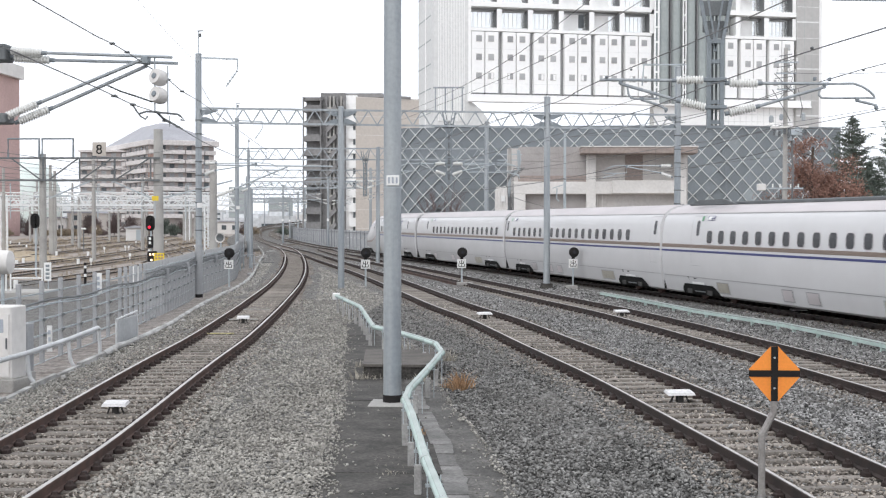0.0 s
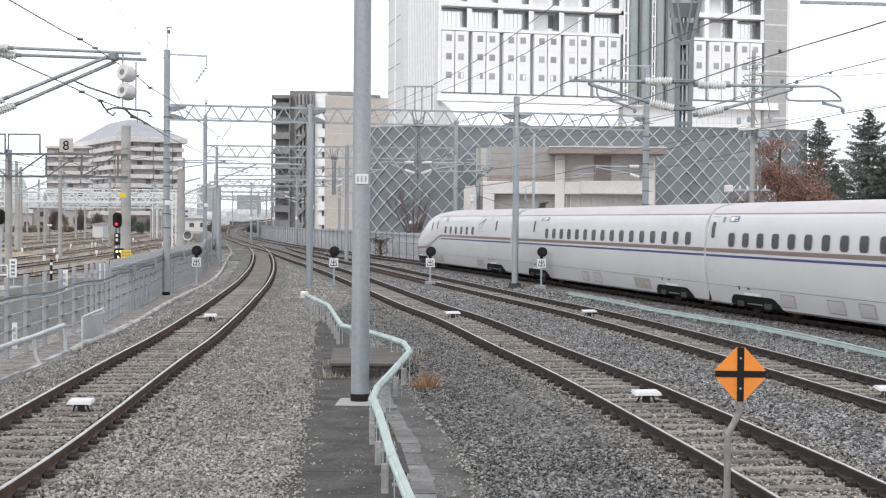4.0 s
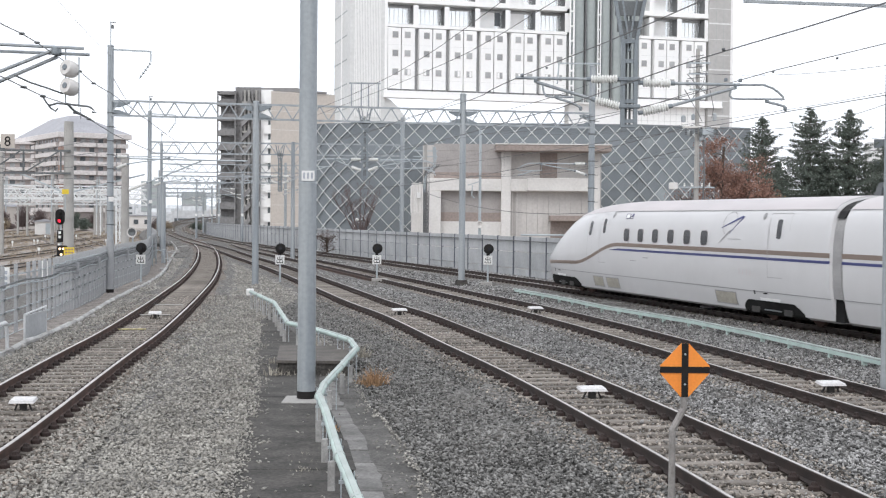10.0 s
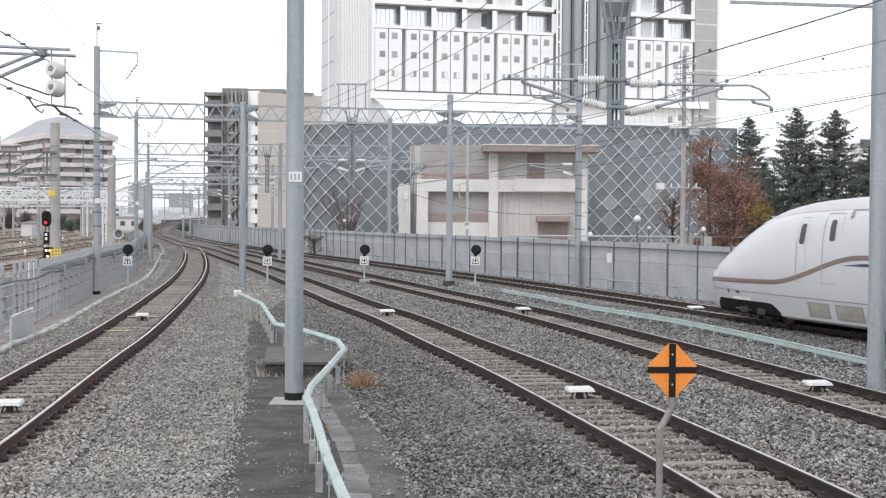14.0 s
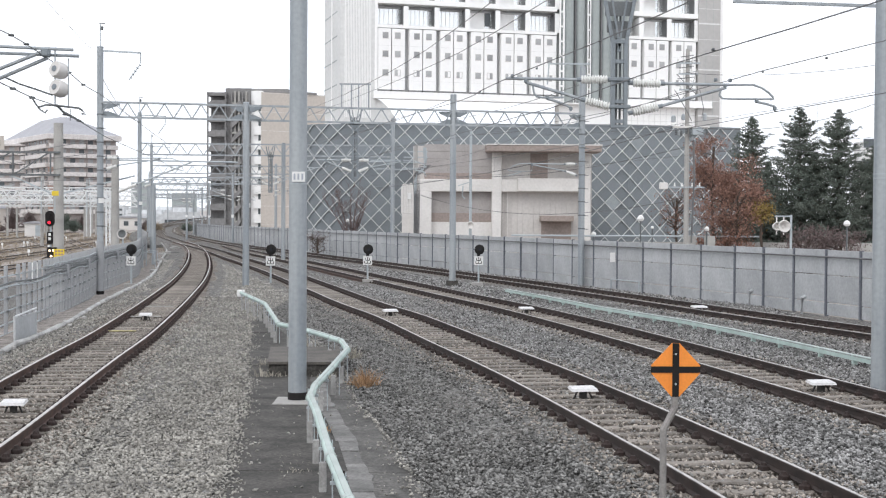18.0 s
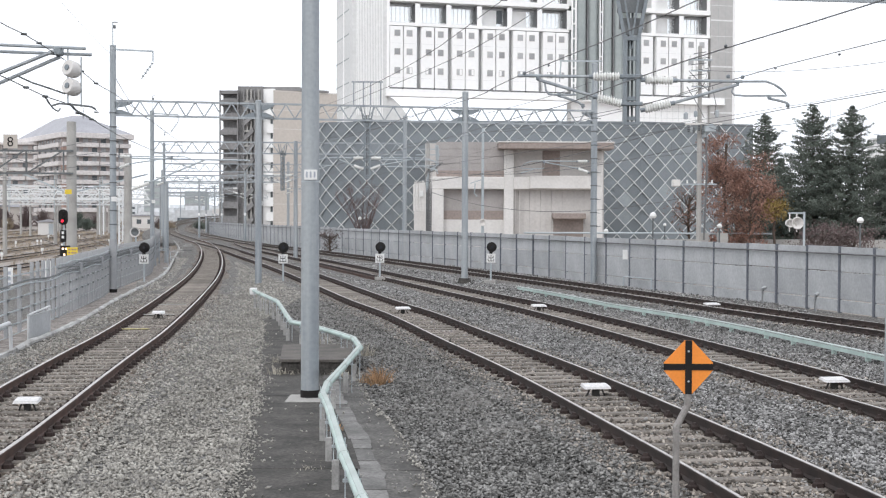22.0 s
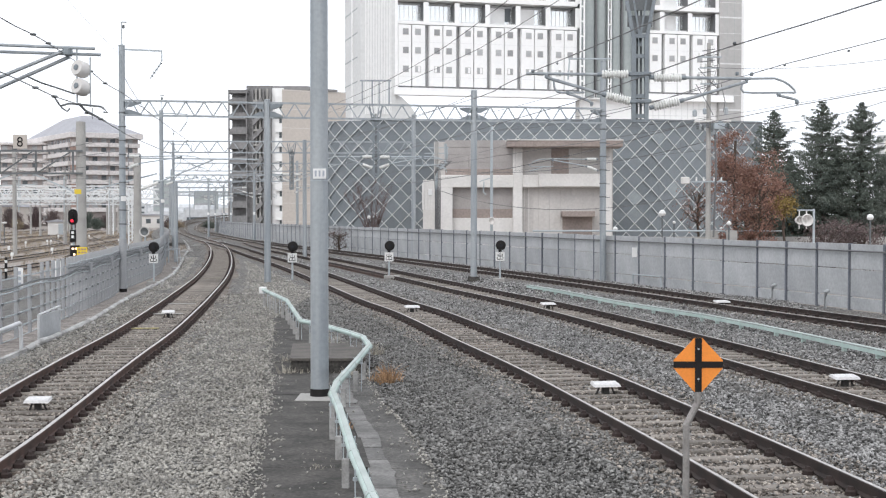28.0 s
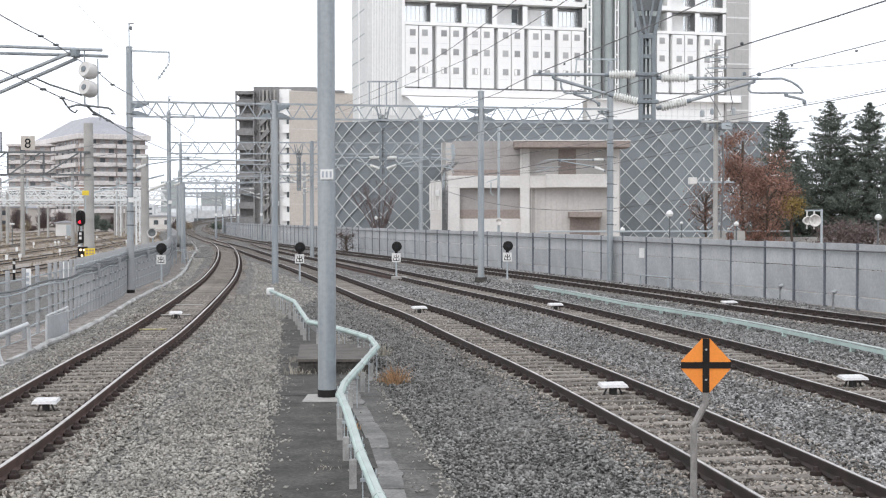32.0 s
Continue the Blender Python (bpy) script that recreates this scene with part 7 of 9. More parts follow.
part("board", Geo().add([(-9.78, 32.1, -0.4), (-9.92, 34.3, -0.4), (-9.92, 34.3, 0.36), (-9.78, 32.1, 0.36), (-9.82, 32.1, -0.4), (-9.96, 34.3, -0.4), (-9.96, 34.3, 0.36), (-9.82, 32.1, 0.36)],
                        [(0, 1, 2, 3), (4, 5, 6, 7), (0, 3, 7, 4), (1, 2, 6, 5), (3, 2, 6, 7), (0, 1, 5, 4)]), M_FENCE, bd)
part("frame", Geo().tube([(-9.78, 32.05, -0.4), (-9.78, 32.05, 0.40), (-9.93, 34.35, 0.46), (-9.93, 34.35, -0.4)], 0.032, 8), M_PIPE, bd)
for x, y, w, d in ((-12.9, 58.5, 0.7, 0.7), (-14.2, 69, 0.5, 0.8), (-16.6, 83, 0.6, 1.2)):
    part("pale_slab", Geo().box(-w / 2, w / 2, -d / 2, d / 2, -0.1, 0.06, 0.02), M_KERB, thing("footing_slab", (x, y, -0.48), "small pale concrete slab on the walkway", "concrete slab", "footing slabs", rz=9))
for x, y, h in ((-18.0, 86, 1.7), (-18.6, 90, 1.7)):
    t = thing("cable_post", (x, y, -0.42), "thin grey post with a bent cable guard on the walkway", "post", "cable posts")
    part("upright", Geo().box(-0.035, 0.035, -0.035, 0.035, 0, h, 0.005), M_GALV, t)
    part("guard_pipe", Geo().tube([(0, 0, h * 0.55), (0.25, -0.1, h * 0.6), (0.75, -0.15, h * 0.58), (0.85, -0.15, 0.0)], 0.025, 6), M_GALVL, t)
# stones laid along the kerb
rng = random.Random(5)
g = Geo()
for k in range(60):
    i = rng.randrange(12, len(path_in))
    p = path_in[i]
    r = rng.uniform(0.03, 0.08)
    q = Geo().lathe([(0.02, -r * 0.7), (r, -r * 0.3), (r * 0.9, r * 0.3), (0.03, r * 0.6)], 6, "z", (p.x + rng.uniform(-0.15, 0.45), p.y + rng.uniform(-0.5, 0.5), -0.15))
    g.add(q.v, q.f)
tagged(part("kerb_rubble", g, M_CONCL), "loose pale rubble along the kerb", "rubble", kind="stuff")

# ---------------------------------------------------------------- yard
g = Geo()
ylist = list(range(12, 77, 2))
for y in ylist:
    xr = x_on(FENCE_L, max(16.5, y)) - 0.55
    for q in range(11):
        x = xr + (-41 - 0.05 * y - xr) * q / 10
        g.v.append((x, y, -0.545 - (0.16 if q == 10 or y == 76 else 0) + 0.02 * noise.noise((x * 0.3, y * 0.3, 5))))
g.f = [(i * 11 + q, i * 11 + q + 1, (i + 1) * 11 + q + 1, (i + 1) * 11 + q) for i in range(len(ylist) - 1) for q in range(10)]
tagged(part("yard_ballast", g, M_BALLAST, smooth=True), "grey ballast between the nearer yard tracks", "ballast", kind="structure")
M_YARDBED = ballast_mat("yard ballast", ((0.07, 0.055, 0.045), (0.16, 0.13, 0.108), (0.27, 0.235, 0.205)), 9, 0.5)
for x0 in (-26.6, -31.4, -36.2, -43, -49, -56, -62):
    line = spline([(x0 + 2.6, 10, -0.5), (x0 + 2.0, 24, -0.5), (x0 + 0.6, 60, -0.5), (x0 - 0.2, 80, -0.5), (x0 - 2.2, 105, -0.5), (x0 - 5.5, 135, -0.5), (x0 - 12, 180, -0.5), (x0 - 20, 240, -0.5), (x0 - 33, 320, -0.5)], 3.0)
    track(line, "rusty yard track laid in brown earth", 16, 318, 0, 0, 0.7)
    g = sweep([p for p in line if 60 < p.y < 300], [(-1.7, -0.13), (-1.25, -0.088), (1.25, -0.088), (1.7, -0.13)])
    tagged(part("track_bed", g, M_YARDBED), "rust brown ballast under a yard track", "ballast", kind="structure")
g = Geo()
for k in range(6500):
    x, y = rng.uniform(-95, -24), rng.uniform(60, 280)
    h = rng.uniform(0.05, 0.2) * (1 + y / 300)
    for q in range(5):
        dx, dy = rng.uniform(-0.25, 0.25), rng.uniform(-0.25, 0.25)
        g.add([(x + dx - 0.03, y + dy, -0.6), (x + dx + 0.03, y + dy, -0.6), (x + dx * 1.3, y + dy * 1.3, -0.6 + h)], [(0, 1, 2)])
tagged(part("dry_weeds", g, M_STRAW), "dry brown weeds scattered over the yard", "weeds", kind="stuff")

# crossover track, small white markers and a white shed in the yard
for x0 in (0.0, 5.2):
    line = spline([(-78 - x0, 285, -0.5), (-63.8 - x0, 236, -0.5), (-51.5 - x0, 195, -0.5), (-41.7 - x0 * 0.8, 163, -0.5), (-31.5 - x0 * 0.6, 128, -0.5), (-27.0 - x0 * 0.5, 106, -0.5)], 3.0)
    track(line, "dark rusty crossover track in the yard", 108, 280, 0, 0, 0.7)
for x, y in [(-46.0, 154.3), (-45.6, 154.4), (-34.1, 115.8), (-32.7, 100.7), (-38.8, 159.0), (-55.7, 192.2), (-51.5, 193.2), (-45.7, 145.4)]:
    t = thing("yard_marker", (x, y, -0.62), "small white marker stake beside a yard track", "marker", "yard markers")
    part("stake", Geo().box(-0.04, 0.04, -0.04, 0.04, 0, 0.55, 0.01), M_OFFW, t)
    part("marker_head", Geo().box(-0.11, 0.11, -0.05, 0.05, 0.35, 0.62, 0.02), M_WHITE, t)
shed = thing("yard_shed", (-67.4, 231.7, -0.6), "small white shed with a grey roof in the yard", "shed", rz=12)
part("wall", Geo().box(-1.5, 1.5, 0, 2.4, 0, 2.3, 0.02), M_OFFW, shed)
part("roof", Geo().prism([(-1.75, 2.3), (1.75, 2.3), (1.75, 2.42), (0, 2.75), (-1.75, 2.42)], -0.25, 2.65, "y"), M_HOTROOF, shed)
part("door", Geo().box(0.3, 1.1, -0.04, 0.0, 0.1, 2.0, 0.01), M_GALVL, shed)

# concrete pole portal with a number plate
por = thing("yard_portal", (0, 83, 0), "weathered concrete poles carrying a steel angle girder", "gantry")
for x, top, r in ((-22.6, 8.65, 0.34), (-30.05, 7.1, 0.24), (-36.5, 6.9, 0.3)):
    g = Geo()
    g.rod((x, 0, -0.7), (x, 0, top), r, r * 0.86, 14)
    part("concrete_pole", g, M_CONCL, por, "pale round concrete pole", True)
for z in (6.82, 5.42):
    part("chord", Geo().bar((-38, -0.35, z), (-22.4, -0.35, z), 0.12, 0.12), M_STEELD, por)
for x in (-36.9, -34.6, -29.9, -27.55, -25.3, -23.0):
    part("upright", Geo().bar((x, -0.35, 5.42), (x, -0.35, 6.82), 0.09, 0.09), M_STEELD, por)
for x0, x1 in ((-34.4, -36.8), (-31.9, -30.05), (-29.5, -27.65), (-27.4, -25.5), (-25.2, -23.1)):
    part("brace", Geo().bar((x0, -0.4, 6.78 if x0 in (-31.9,) else 5.46), (x1, -0.4, 5.46 if x0 in (-31.9,) else 6.78), 0.08, 0.08), M_STEELD, por)
for x in (-31.15, -28.95):
    part("hoop", Geo().tube([(x - 1.0, -0.35, 6.85), (x - 1.0, -0.35, 8.05), (x + 1.0, -0.35, 8.05), (x + 1.0, -0.35, 6.85)], 0.075, 6), M_STEELM, por)
for x0, x1 in ((-23.0, -25.5), (-22.2, -17.8), (-29.5, -26.8)):
    part("knee_brace", Geo().bar((x0, -0.3, 4.3), (x1, -0.3, 5.4), 0.09, 0.09), M_GALVL, por)
num = part("number_board", Geo().box(-26.68, -25.8, -0.5, -0.45, 6.95, 7.82, 0.02), M_APTBEIGE, por, "tan board with a black number")
tc = bpy.data.curves.new("digit", "FONT")
tc.body, tc.size, tc.extrude, tc.align_x = "8", 0.85, 0.004, "CENTER"
to = new("digit", tc)
to.data.materials.append(M_BLACK)
to.matrix_basis = pose(-26.24, -0.52, 7.08, 90)
to.parent = num

mastc = thing("yard_pole", (-18.85, 82, 0), "slim concrete pole with a long cantilever tube", "pole")
part("pole", Geo().rod((0, 0, -0.6), (0, 0, 6.6), 0.26, 0.22, 12), M_CONCL, mastc, smooth=True)
part("tube", Geo().rod((0.2, 0, 6.35), (7.5, 0, 6.25), 0.05, n=8), M_GALVL, mastc)
part("stay", Geo().rod((0.2, 0, 4.4), (4.7, 0, 6.25), 0.05, n=8), M_GALVL, mastc)
insulator(mastc, (0.2, 0, 4.42), (1.3, 0, 4.85), 0.11)
pole2 = thing("yard_pole", (-19.3, 96, 0), "slim grey pole beside the tracks", "pole")
part("pole", Geo().rod((0, 0, -0.6), (0, 0, 5.2), 0.16, 0.14, 12), M_GALV, pole2, smooth=True)

# white lattice portals across the yard
for y, x0, x1, z in ((150, -58.9, -35.1, 5.77), (185, -75.6, -42.9, 6.9), (232, -92, -58, 7.0)):
    t = thing("yard_gantry", (0, 0, 0), "pale lattice gantry across the yard tracks", "gantry", "yard gantries")
    for x in (x0, x1):
        for s in (-0.4, 0.4):
            part("leg", Geo().bar((x + s, y, -0.6), (x + s, y, z), 0.18, 0.18), M_LATWHITE, t)
        q = Geo()
        for kk in range(8):
            z0 = -0.4 + kk * 0.8
            q.bar((x - 0.4, y, z0), (x + 0.4, y, z0 + 0.8), 0.07, 0.07)
            q.bar((x + 0.4, y, z0), (x - 0.4, y, z0 + 0.8), 0.07, 0.07)
        tagged(part("lacing", q, M_LATWHITE, t), kind="stuff")
    truss(t, (x0 - 14, y), (x1 + 3, y), z, z - 1.1, 0.8, 0.17, M_LATWHITE, False)
    truss(t, (x0 - 14, y + 0.9), (x1 + 3, y + 0.9), z - 1.1, z - 1.7, 0.9, 0.16, M_LATWHITE, False)
    for kk in range(7):
        x = x0 - 12 + (x1 - x0 + 12) * (kk + 0.5) / 7
        part("dropper_post", Geo().bar((x, y, z - 2.6), (x, y, z + 1.4), 0.10, 0.10), M_GALVL, t)
rng = random.Random(11)
for k in range(38):
    y = rng.uniform(95, 300)
    x = -26 - (y - 60) * 0.16 - rng.uniform(0, 40)
    t = thing("yard_pole", (x, y, -0.6), "grey overhead line pole in the yard", "pole", "yard poles")
    part("pole", Geo().rod((0, 0, 0), (0, 0, rng.uniform(6.5, 9.5)), 0.2, 0.15, 8), M_CONCL, t)
    part("arm", Geo().bar((-1.8, 0, 6.0), (1.8, 0, 6.1), 0.08, 0.08), M_GALVL, t)
yw = thing("yard_wires", (0, 0, 0), "thin overhead wires across the yard", "overhead wire")
for k in range(9):
    x = -25 - k * 3.4
    wire([(x + 2, 40, 5.9 + 0.1 * k), (x - 1, 83, 6.3), (x - 9, 150, 5.6), (x - 22, 230, 6.0), (x - 36, 300, 6.0)], 0.02, "wire", yw)
for k in range(4):
    wire([(-45 + 4 * k, 81, 6.6 - 0.5 * k), (-28, 82, 6.1 - 0.4 * k), (-14.4, 59.5, 6.3 - 0.6 * k)], 0.016, "wire", yw)


def yard_signal(x, y, z, red, k=1.0):
    t = thing("colour_signal", (x, y, 0), "black colour light signal " + ("showing red" if red else "seen dark") + " on a slim post", "railway signal", "yard signals")
    part("post", Geo().rod((0, 0.12, -0.6), (0, 0.12, z + 0.4), 0.06, n=8), M_GALVL, t)
    g = Geo()
    w, h = 0.27 * k, 0.46 * k
    poly = [(w * math.cos(a), (h - w) * (1 if math.sin(a) > 0 else -1) + w * math.sin(a) + z) for a in [0.2618 * q + 0.1309 for q in range(24)]]
    g.prism(poly, -0.06, 0.04, "y")
    part("backboard", g, M_BLACK, t, "rounded black backboard")
    for q in range(3):
        zz = z + 0.25 * k - 0.24 * k * q
        hd = part("hood", Geo().lathe([(0.06, -0.2), (0.09, -0.2), (0.1, -0.06), (0.06, -0.06)], 12, "y", (0, 0, zz)), M_BLACK, t)
        if red and q == 2:
            part("lens", Geo().lathe([(0.02, -0.21), (0.085, -0.205), (0.085, -0.06)], 12, "y", (0, 0, zz)), M_REDLAMP, hd, "lit red lens")
    return t


s1 = yard_signal(-21.73, 78, 2.72, True)
part("route_box", Geo().box(-0.16, 0.16, -0.1, 0.1, 1.25, 1.95, 0.02), M_BLACK, s1, "black route indicator")
for z in (1.55, 1.8):
    part("route_mark", Geo().box(-0.07, 0.07, -0.112, -0.1, z - 0.08, z + 0.08), M_WHITE, s1)
part("shunt_box", Geo().box(-0.18, 0.4, -0.08, 0.1, 0.42, 1.05, 0.05), M_BLACK, s1, "black shunting signal box")
for x, z in ((0.0, 0.86), (0.21, 0.86), (0.08, 0.52)):
    part("lamp", Geo().lathe([(0.02, -0.13), (0.06, -0.12), (0.065, -0.08)], 12, "y", (x, 0, z)), M_AMBERLAMP, s1, "lit warm white lamp")
ys = thing("yellow_sign", (-21.15, 77.8, 0.62), "square yellow notice with dark writing bars", "sign")
part("board", Geo().box(-0.31, 0.31, -0.02, 0.0, -0.33, 0.33, 0.01), M_YELLOW, ys)
for z in (-0.18, 0.02, 0.2):
    for x in (-0.17, 0.02, 0.18):
        part("mark", Geo().box(x - 0.06, x + 0.06, -0.026, -0.02, z - 0.05, z + 0.05), M_BRICKB, ys)
part("post", Geo().rod((0, 0.05, -1.2), (0, 0.05, -0.2), 0.04, n=6), M_GALVL, ys)
ys2 = thing("yellow_sign", (-21.45, 78, 4.2), "small yellow tag above the signal", "sign")
part("board", Geo().box(-0.18, 0.22, -0.02, 0.0, -0.14, 0.14), M_YELLOW, ys2)
part("post", Geo().rod((0, 0.02, -1.2), (0, 0.02, 0.1), 0.03, n=6), M_GALVL, ys2)
yard_signal(-29.46, 80, 2.85, False)
ws = thing("white_sign", (-21.5, 60, 0.5), "white board with a green edge and writing bars", "sign")
part("board", Geo().box(-0.18, 0.16, -0.02, 0, -0.42, 0.42, 0.01), M_WHITE, ws)
for k in range(4):
    part("mark", Geo().box(-0.1, 0.08, -0.026, -0.02, -0.33 + 0.18 * k, -0.22 + 0.18 * k), M_LATWALL, ws)
part("post", Geo().rod((0, 0.05, -1.2), (0, 0.05, -0.3), 0.03, n=6), M_GALVL, ws)
mk = thing("banded_post", (-23.05, 70, -0.6), "short slim black post with white bands", "marker post")
for k in range(8):
    part("band", Geo().rod((0, 0, k * 0.15), (0, 0, k * 0.15 + 0.15), 0.07, n=8), M_WHITE if k in (3, 6) else M_BLACK, mk)
# loading bank with a white rail and a lamp drum
bank = thing("loading_bank", (0, 0, 0), "low concrete bank with a white pipe rail", "platform")
part("bank_top", Geo().box(-24.6, -20.4, 56, 58.6, -0.62, -0.22, 0.05), M_CONCL, bank)
for z in (0.35, 0.75):
    part("rail", Geo().rod((-21.9, 56.5, z), (-20.5, 56.5, z), 0.035, n=8), M_WHITE, bank)
for x in (-22.3, -22.1, -21.9, -20.5):
    part("upright", Geo().rod((x, 56.5, -0.2), (x, 56.5, 0.78), 0.035, n=8), M_WHITE, bank)
drum = thing("lamp_drum", (-15.75, 40, 1.55), "pale round lamp drum on a post", "lamp")
part("drum", Geo().lathe([(0.1, -0.3), (0.34, -0.28), (0.38, -0.1), (0.36, 0.25), (0.1, 0.32)], 18, "x"), M_OFFW, drum, smooth=True)
part("post", Geo().rod((0, 0, -2.2), (0, 0, -0.3), 0.05, n=8), M_GALVL, drum)
for x, y, z in ((-15.72, 70, 1.96),):
    sp = thing("horn_speaker", (x, y, z), "grey horn speaker on a short post", "loudspeaker", "horn speakers")
    part("horn", Geo().lathe([(0.05, 0.25), (0.18, 0.2), (0.25, -0.05), (0.275, -0.12), (0.24, -0.11), (0.10, 0.07)], 18, "y"), M_OFFW, sp, smooth=True)
    part("throat", Geo().lathe([(0.02, -0.06), (0.2, -0.115), (0.2, -0.105), (0.02, -0.02)], 16, "y"), M_STEELD, sp, "dark horn throat")
    part("post", Geo().rod((0, 0.1, -2.3), (0, 0.1, 0), 0.05, n=8), M_GALVL, sp)

# ---------------------------------------------------------------- houses and far buildings
def house(x, y, w, d, h, material, label, roof=1.2):
    t = thing("house", (x, y, -0.6), label, "house", "houses by the yard")
    part("wall", Geo().box(-w / 2, w / 2, 0, d, 0, h), material, t)
    part("roof", Geo().prism([(-w / 2 - 0.4, h), (w / 2 + 0.4, h), (w / 2 - 0.6, h + roof), (-w / 2 + 0.6, h + roof)], -0.4, d + 0.4, "y"), M_HOTROOF, t)
    for i in range(max(2, int(w / 3))):
        for zz in (1.2, 3.8):
            if zz + 1.2 < h:
                u = -w / 2 + (i + 0.5) * w / max(2, int(w / 3))
                o = part("window", Geo().box(u - 0.65, u + 0.65, -0.06, 0.02, zz, zz + 1.25), M_GLASSB, t)
                part("sill", Geo().box(u - 0.75, u + 0.75, -0.14, 0.0, zz - 0.1, zz), M_OFFW, o)
    return t


house(-119.6, 340, 5.0, 8, 4.3, M_OFFW, "small white two storey house behind the yard", 0.35)
house(-112.9, 341, 8.2, 8, 5.6, M_APTBEIGE, "small tan two storey house behind the yard", 0.9)
house(-98.4, 338, 2.9, 5, 2.2, M_OFFW, "low white shed behind the yard", 0.15)
house(-84, 372, 12, 8, 3.4, M_OFFW, "long low white house behind the yard", 0.4)
wg = thing("hotel_wing", (-133.5, 425, -0.6), "lower grey and white banded wing of the hotel", "hotel")
part("body", Geo().box(-8.2, 8.2, 0.8, 14, 0, 26.5), M_HOTBAY, wg)
for k in range(9):
    z = 0.6 + k * 2.82
    for a, b in ((-8.3, -2.6), (-2.2, 2.9), (3.3, 8.3)):
        part("balcony", Geo().box(a, b, 0.0, 1.0, z, z + 1.2, 0.06), M_HOTBAND, wg, "pale balcony front")
    for q in range(5):
        part("window", Geo().box(-7.6 + q * 3.2, -6.0 + q * 3.2, 0.72, 0.8, z + 1.3, z + 2.6), M_HOTGLASS if (q + k) % 3 else M_GLASSB, wg)
part("roof_edge", Geo().box(-8.6, 8.6, -0.2, 14.2, 26.0, 26.8, 0.1), M_HOTBAND, wg)
pk = thing("brown_tower", (-126.9, 300, -0.6), "pink brown tiled apartment tower with pale balconies", "apartment building")
part("body", Geo().box(-14, 7.6, 0, 14, 0, 37.5), M_PINK, pk)
part("cornice", Geo().box(-14, 8.8, -0.8, 14, 37.5, 40.6), M_OFFW, pk)
part("grey_wing", Geo().box(-14, 3.6, -2, 2, 0, 58), M_APTDARK, pk)
for k in range(17):
    part("balcony", Geo().box(-14, 4.4, -3, -1.9, 1 + k * 3.4, 2.0 + k * 3.4), M_FARCITY, pk)
    part("window", Geo().box(5.3, 6.6, -0.1, 0.1, 1.2 + k * 2.7, 2.6 + k * 2.7), M_OFFW, pk)
dm = thing("dome_hall", (-166.5, 440, -0.6), "pale mint domed hall", "hall")
part("dome", Geo().lathe([(13.4, 0), (13.2, 10), (12.5, 14.5), (11.0, 18.5), (8.6, 21.6), (5.0, 23.8), (1.6, 24.6), (0.1, 24.7)], 36, "z"), M_DOME, dm, smooth=True)
rng = random.Random(3)
for k in range(46):
    y = rng.uniform(520, 1100)
    u = rng.uniform(-40, 420) if k < 30 else rng.uniform(270, 400)
    x = (u - 784) / 2350 * y
    w, h = rng.uniform(10, 26), rng.uniform(3, 14 if u < 270 else 9) * y / 800
    t = thing("city_block", (x, y, -0.6), "pale far city building on the skyline", "building", "skyline buildings")
    part("wall", Geo().box(-w / 2, w / 2, 0, 14, 0, h), M_FARCITY, t)
    part("roof", Geo().box(-w / 4, w / 5, 2, 10, h, h + 1.8), M_FARCITY, t)
    for f in range(int(h / 3.4)):
        part("window_band", Geo().box(-w * 0.44, w * 0.44, -0.15, 0.05, 1.3 + f * 3.4, 2.7 + f * 3.4), M_GLASSB, t)
pb = thing("pale_office", (65.97, 190, -0.5), "pale office building behind the trees", "building")
part("wall", Geo().box(-3.0, 14, 0, 3, 0, 14.93), M_TOWERG, pb)
for k in range(5):
    part("window_band", Geo().box(-2.6, 14, -0.08, 0.1, 2.0 + k * 3.0, 3.3 + k * 3.0), M_GLASSB, pb)
M_TAN = mat("tan gravel", (0.42, 0.34, 0.235), (0.34, 0.28, 0.20), rough=0.95, scale=0.6, fine=12, bump=0.4, grain=0.2)
# hedges, shrubs and clutter at the back of the yard
rng = random.Random(21)
BUSHES = [(-121.5, 318, 6.6, 2.6, 0), (-118.6, 322, 6.2, 2.4, 0), (-124.5, 316, 5.6, 2.4, 0), (-116.0, 312, 4.4, 1.8, 0), (-106.5, 326, 5.6, 2.3, 0), (-103.4, 322, 4.8, 2.0, 0), (-100.6, 328, 5.8, 2.2, 0), (-94.6, 322, 5.0, 2.2, 0), (-91.5, 326, 5.4, 2.3, 0), (-88.4, 320, 4.4, 2.2, 1), (-85.0, 318, 4.6, 2.2, 2), (-81.8, 322, 3.8, 1.8, 0)]
BUSHES += [(-110.5 + 2.3 * q + rng.uniform(-0.6, 0.6), rng.uniform(300, 316), rng.uniform(1.2, 2.0), rng.uniform(1.3, 2.2), 1) for q in range(5)]
BUSHES += [(-100 + 4.1 * q + rng.uniform(-1, 1), rng.uniform(296, 326), rng.uniform(1.4, 3.2), rng.uniform(1.2, 2.4), q % 3) for q in range(12)]
BUSHES += [(-128 + 2.1 * q, rng.uniform(296, 310), rng.uniform(1.0, 2.2), rng.uniform(1.2, 1.9), 1 if q % 2 else 0) for q in range(8)]
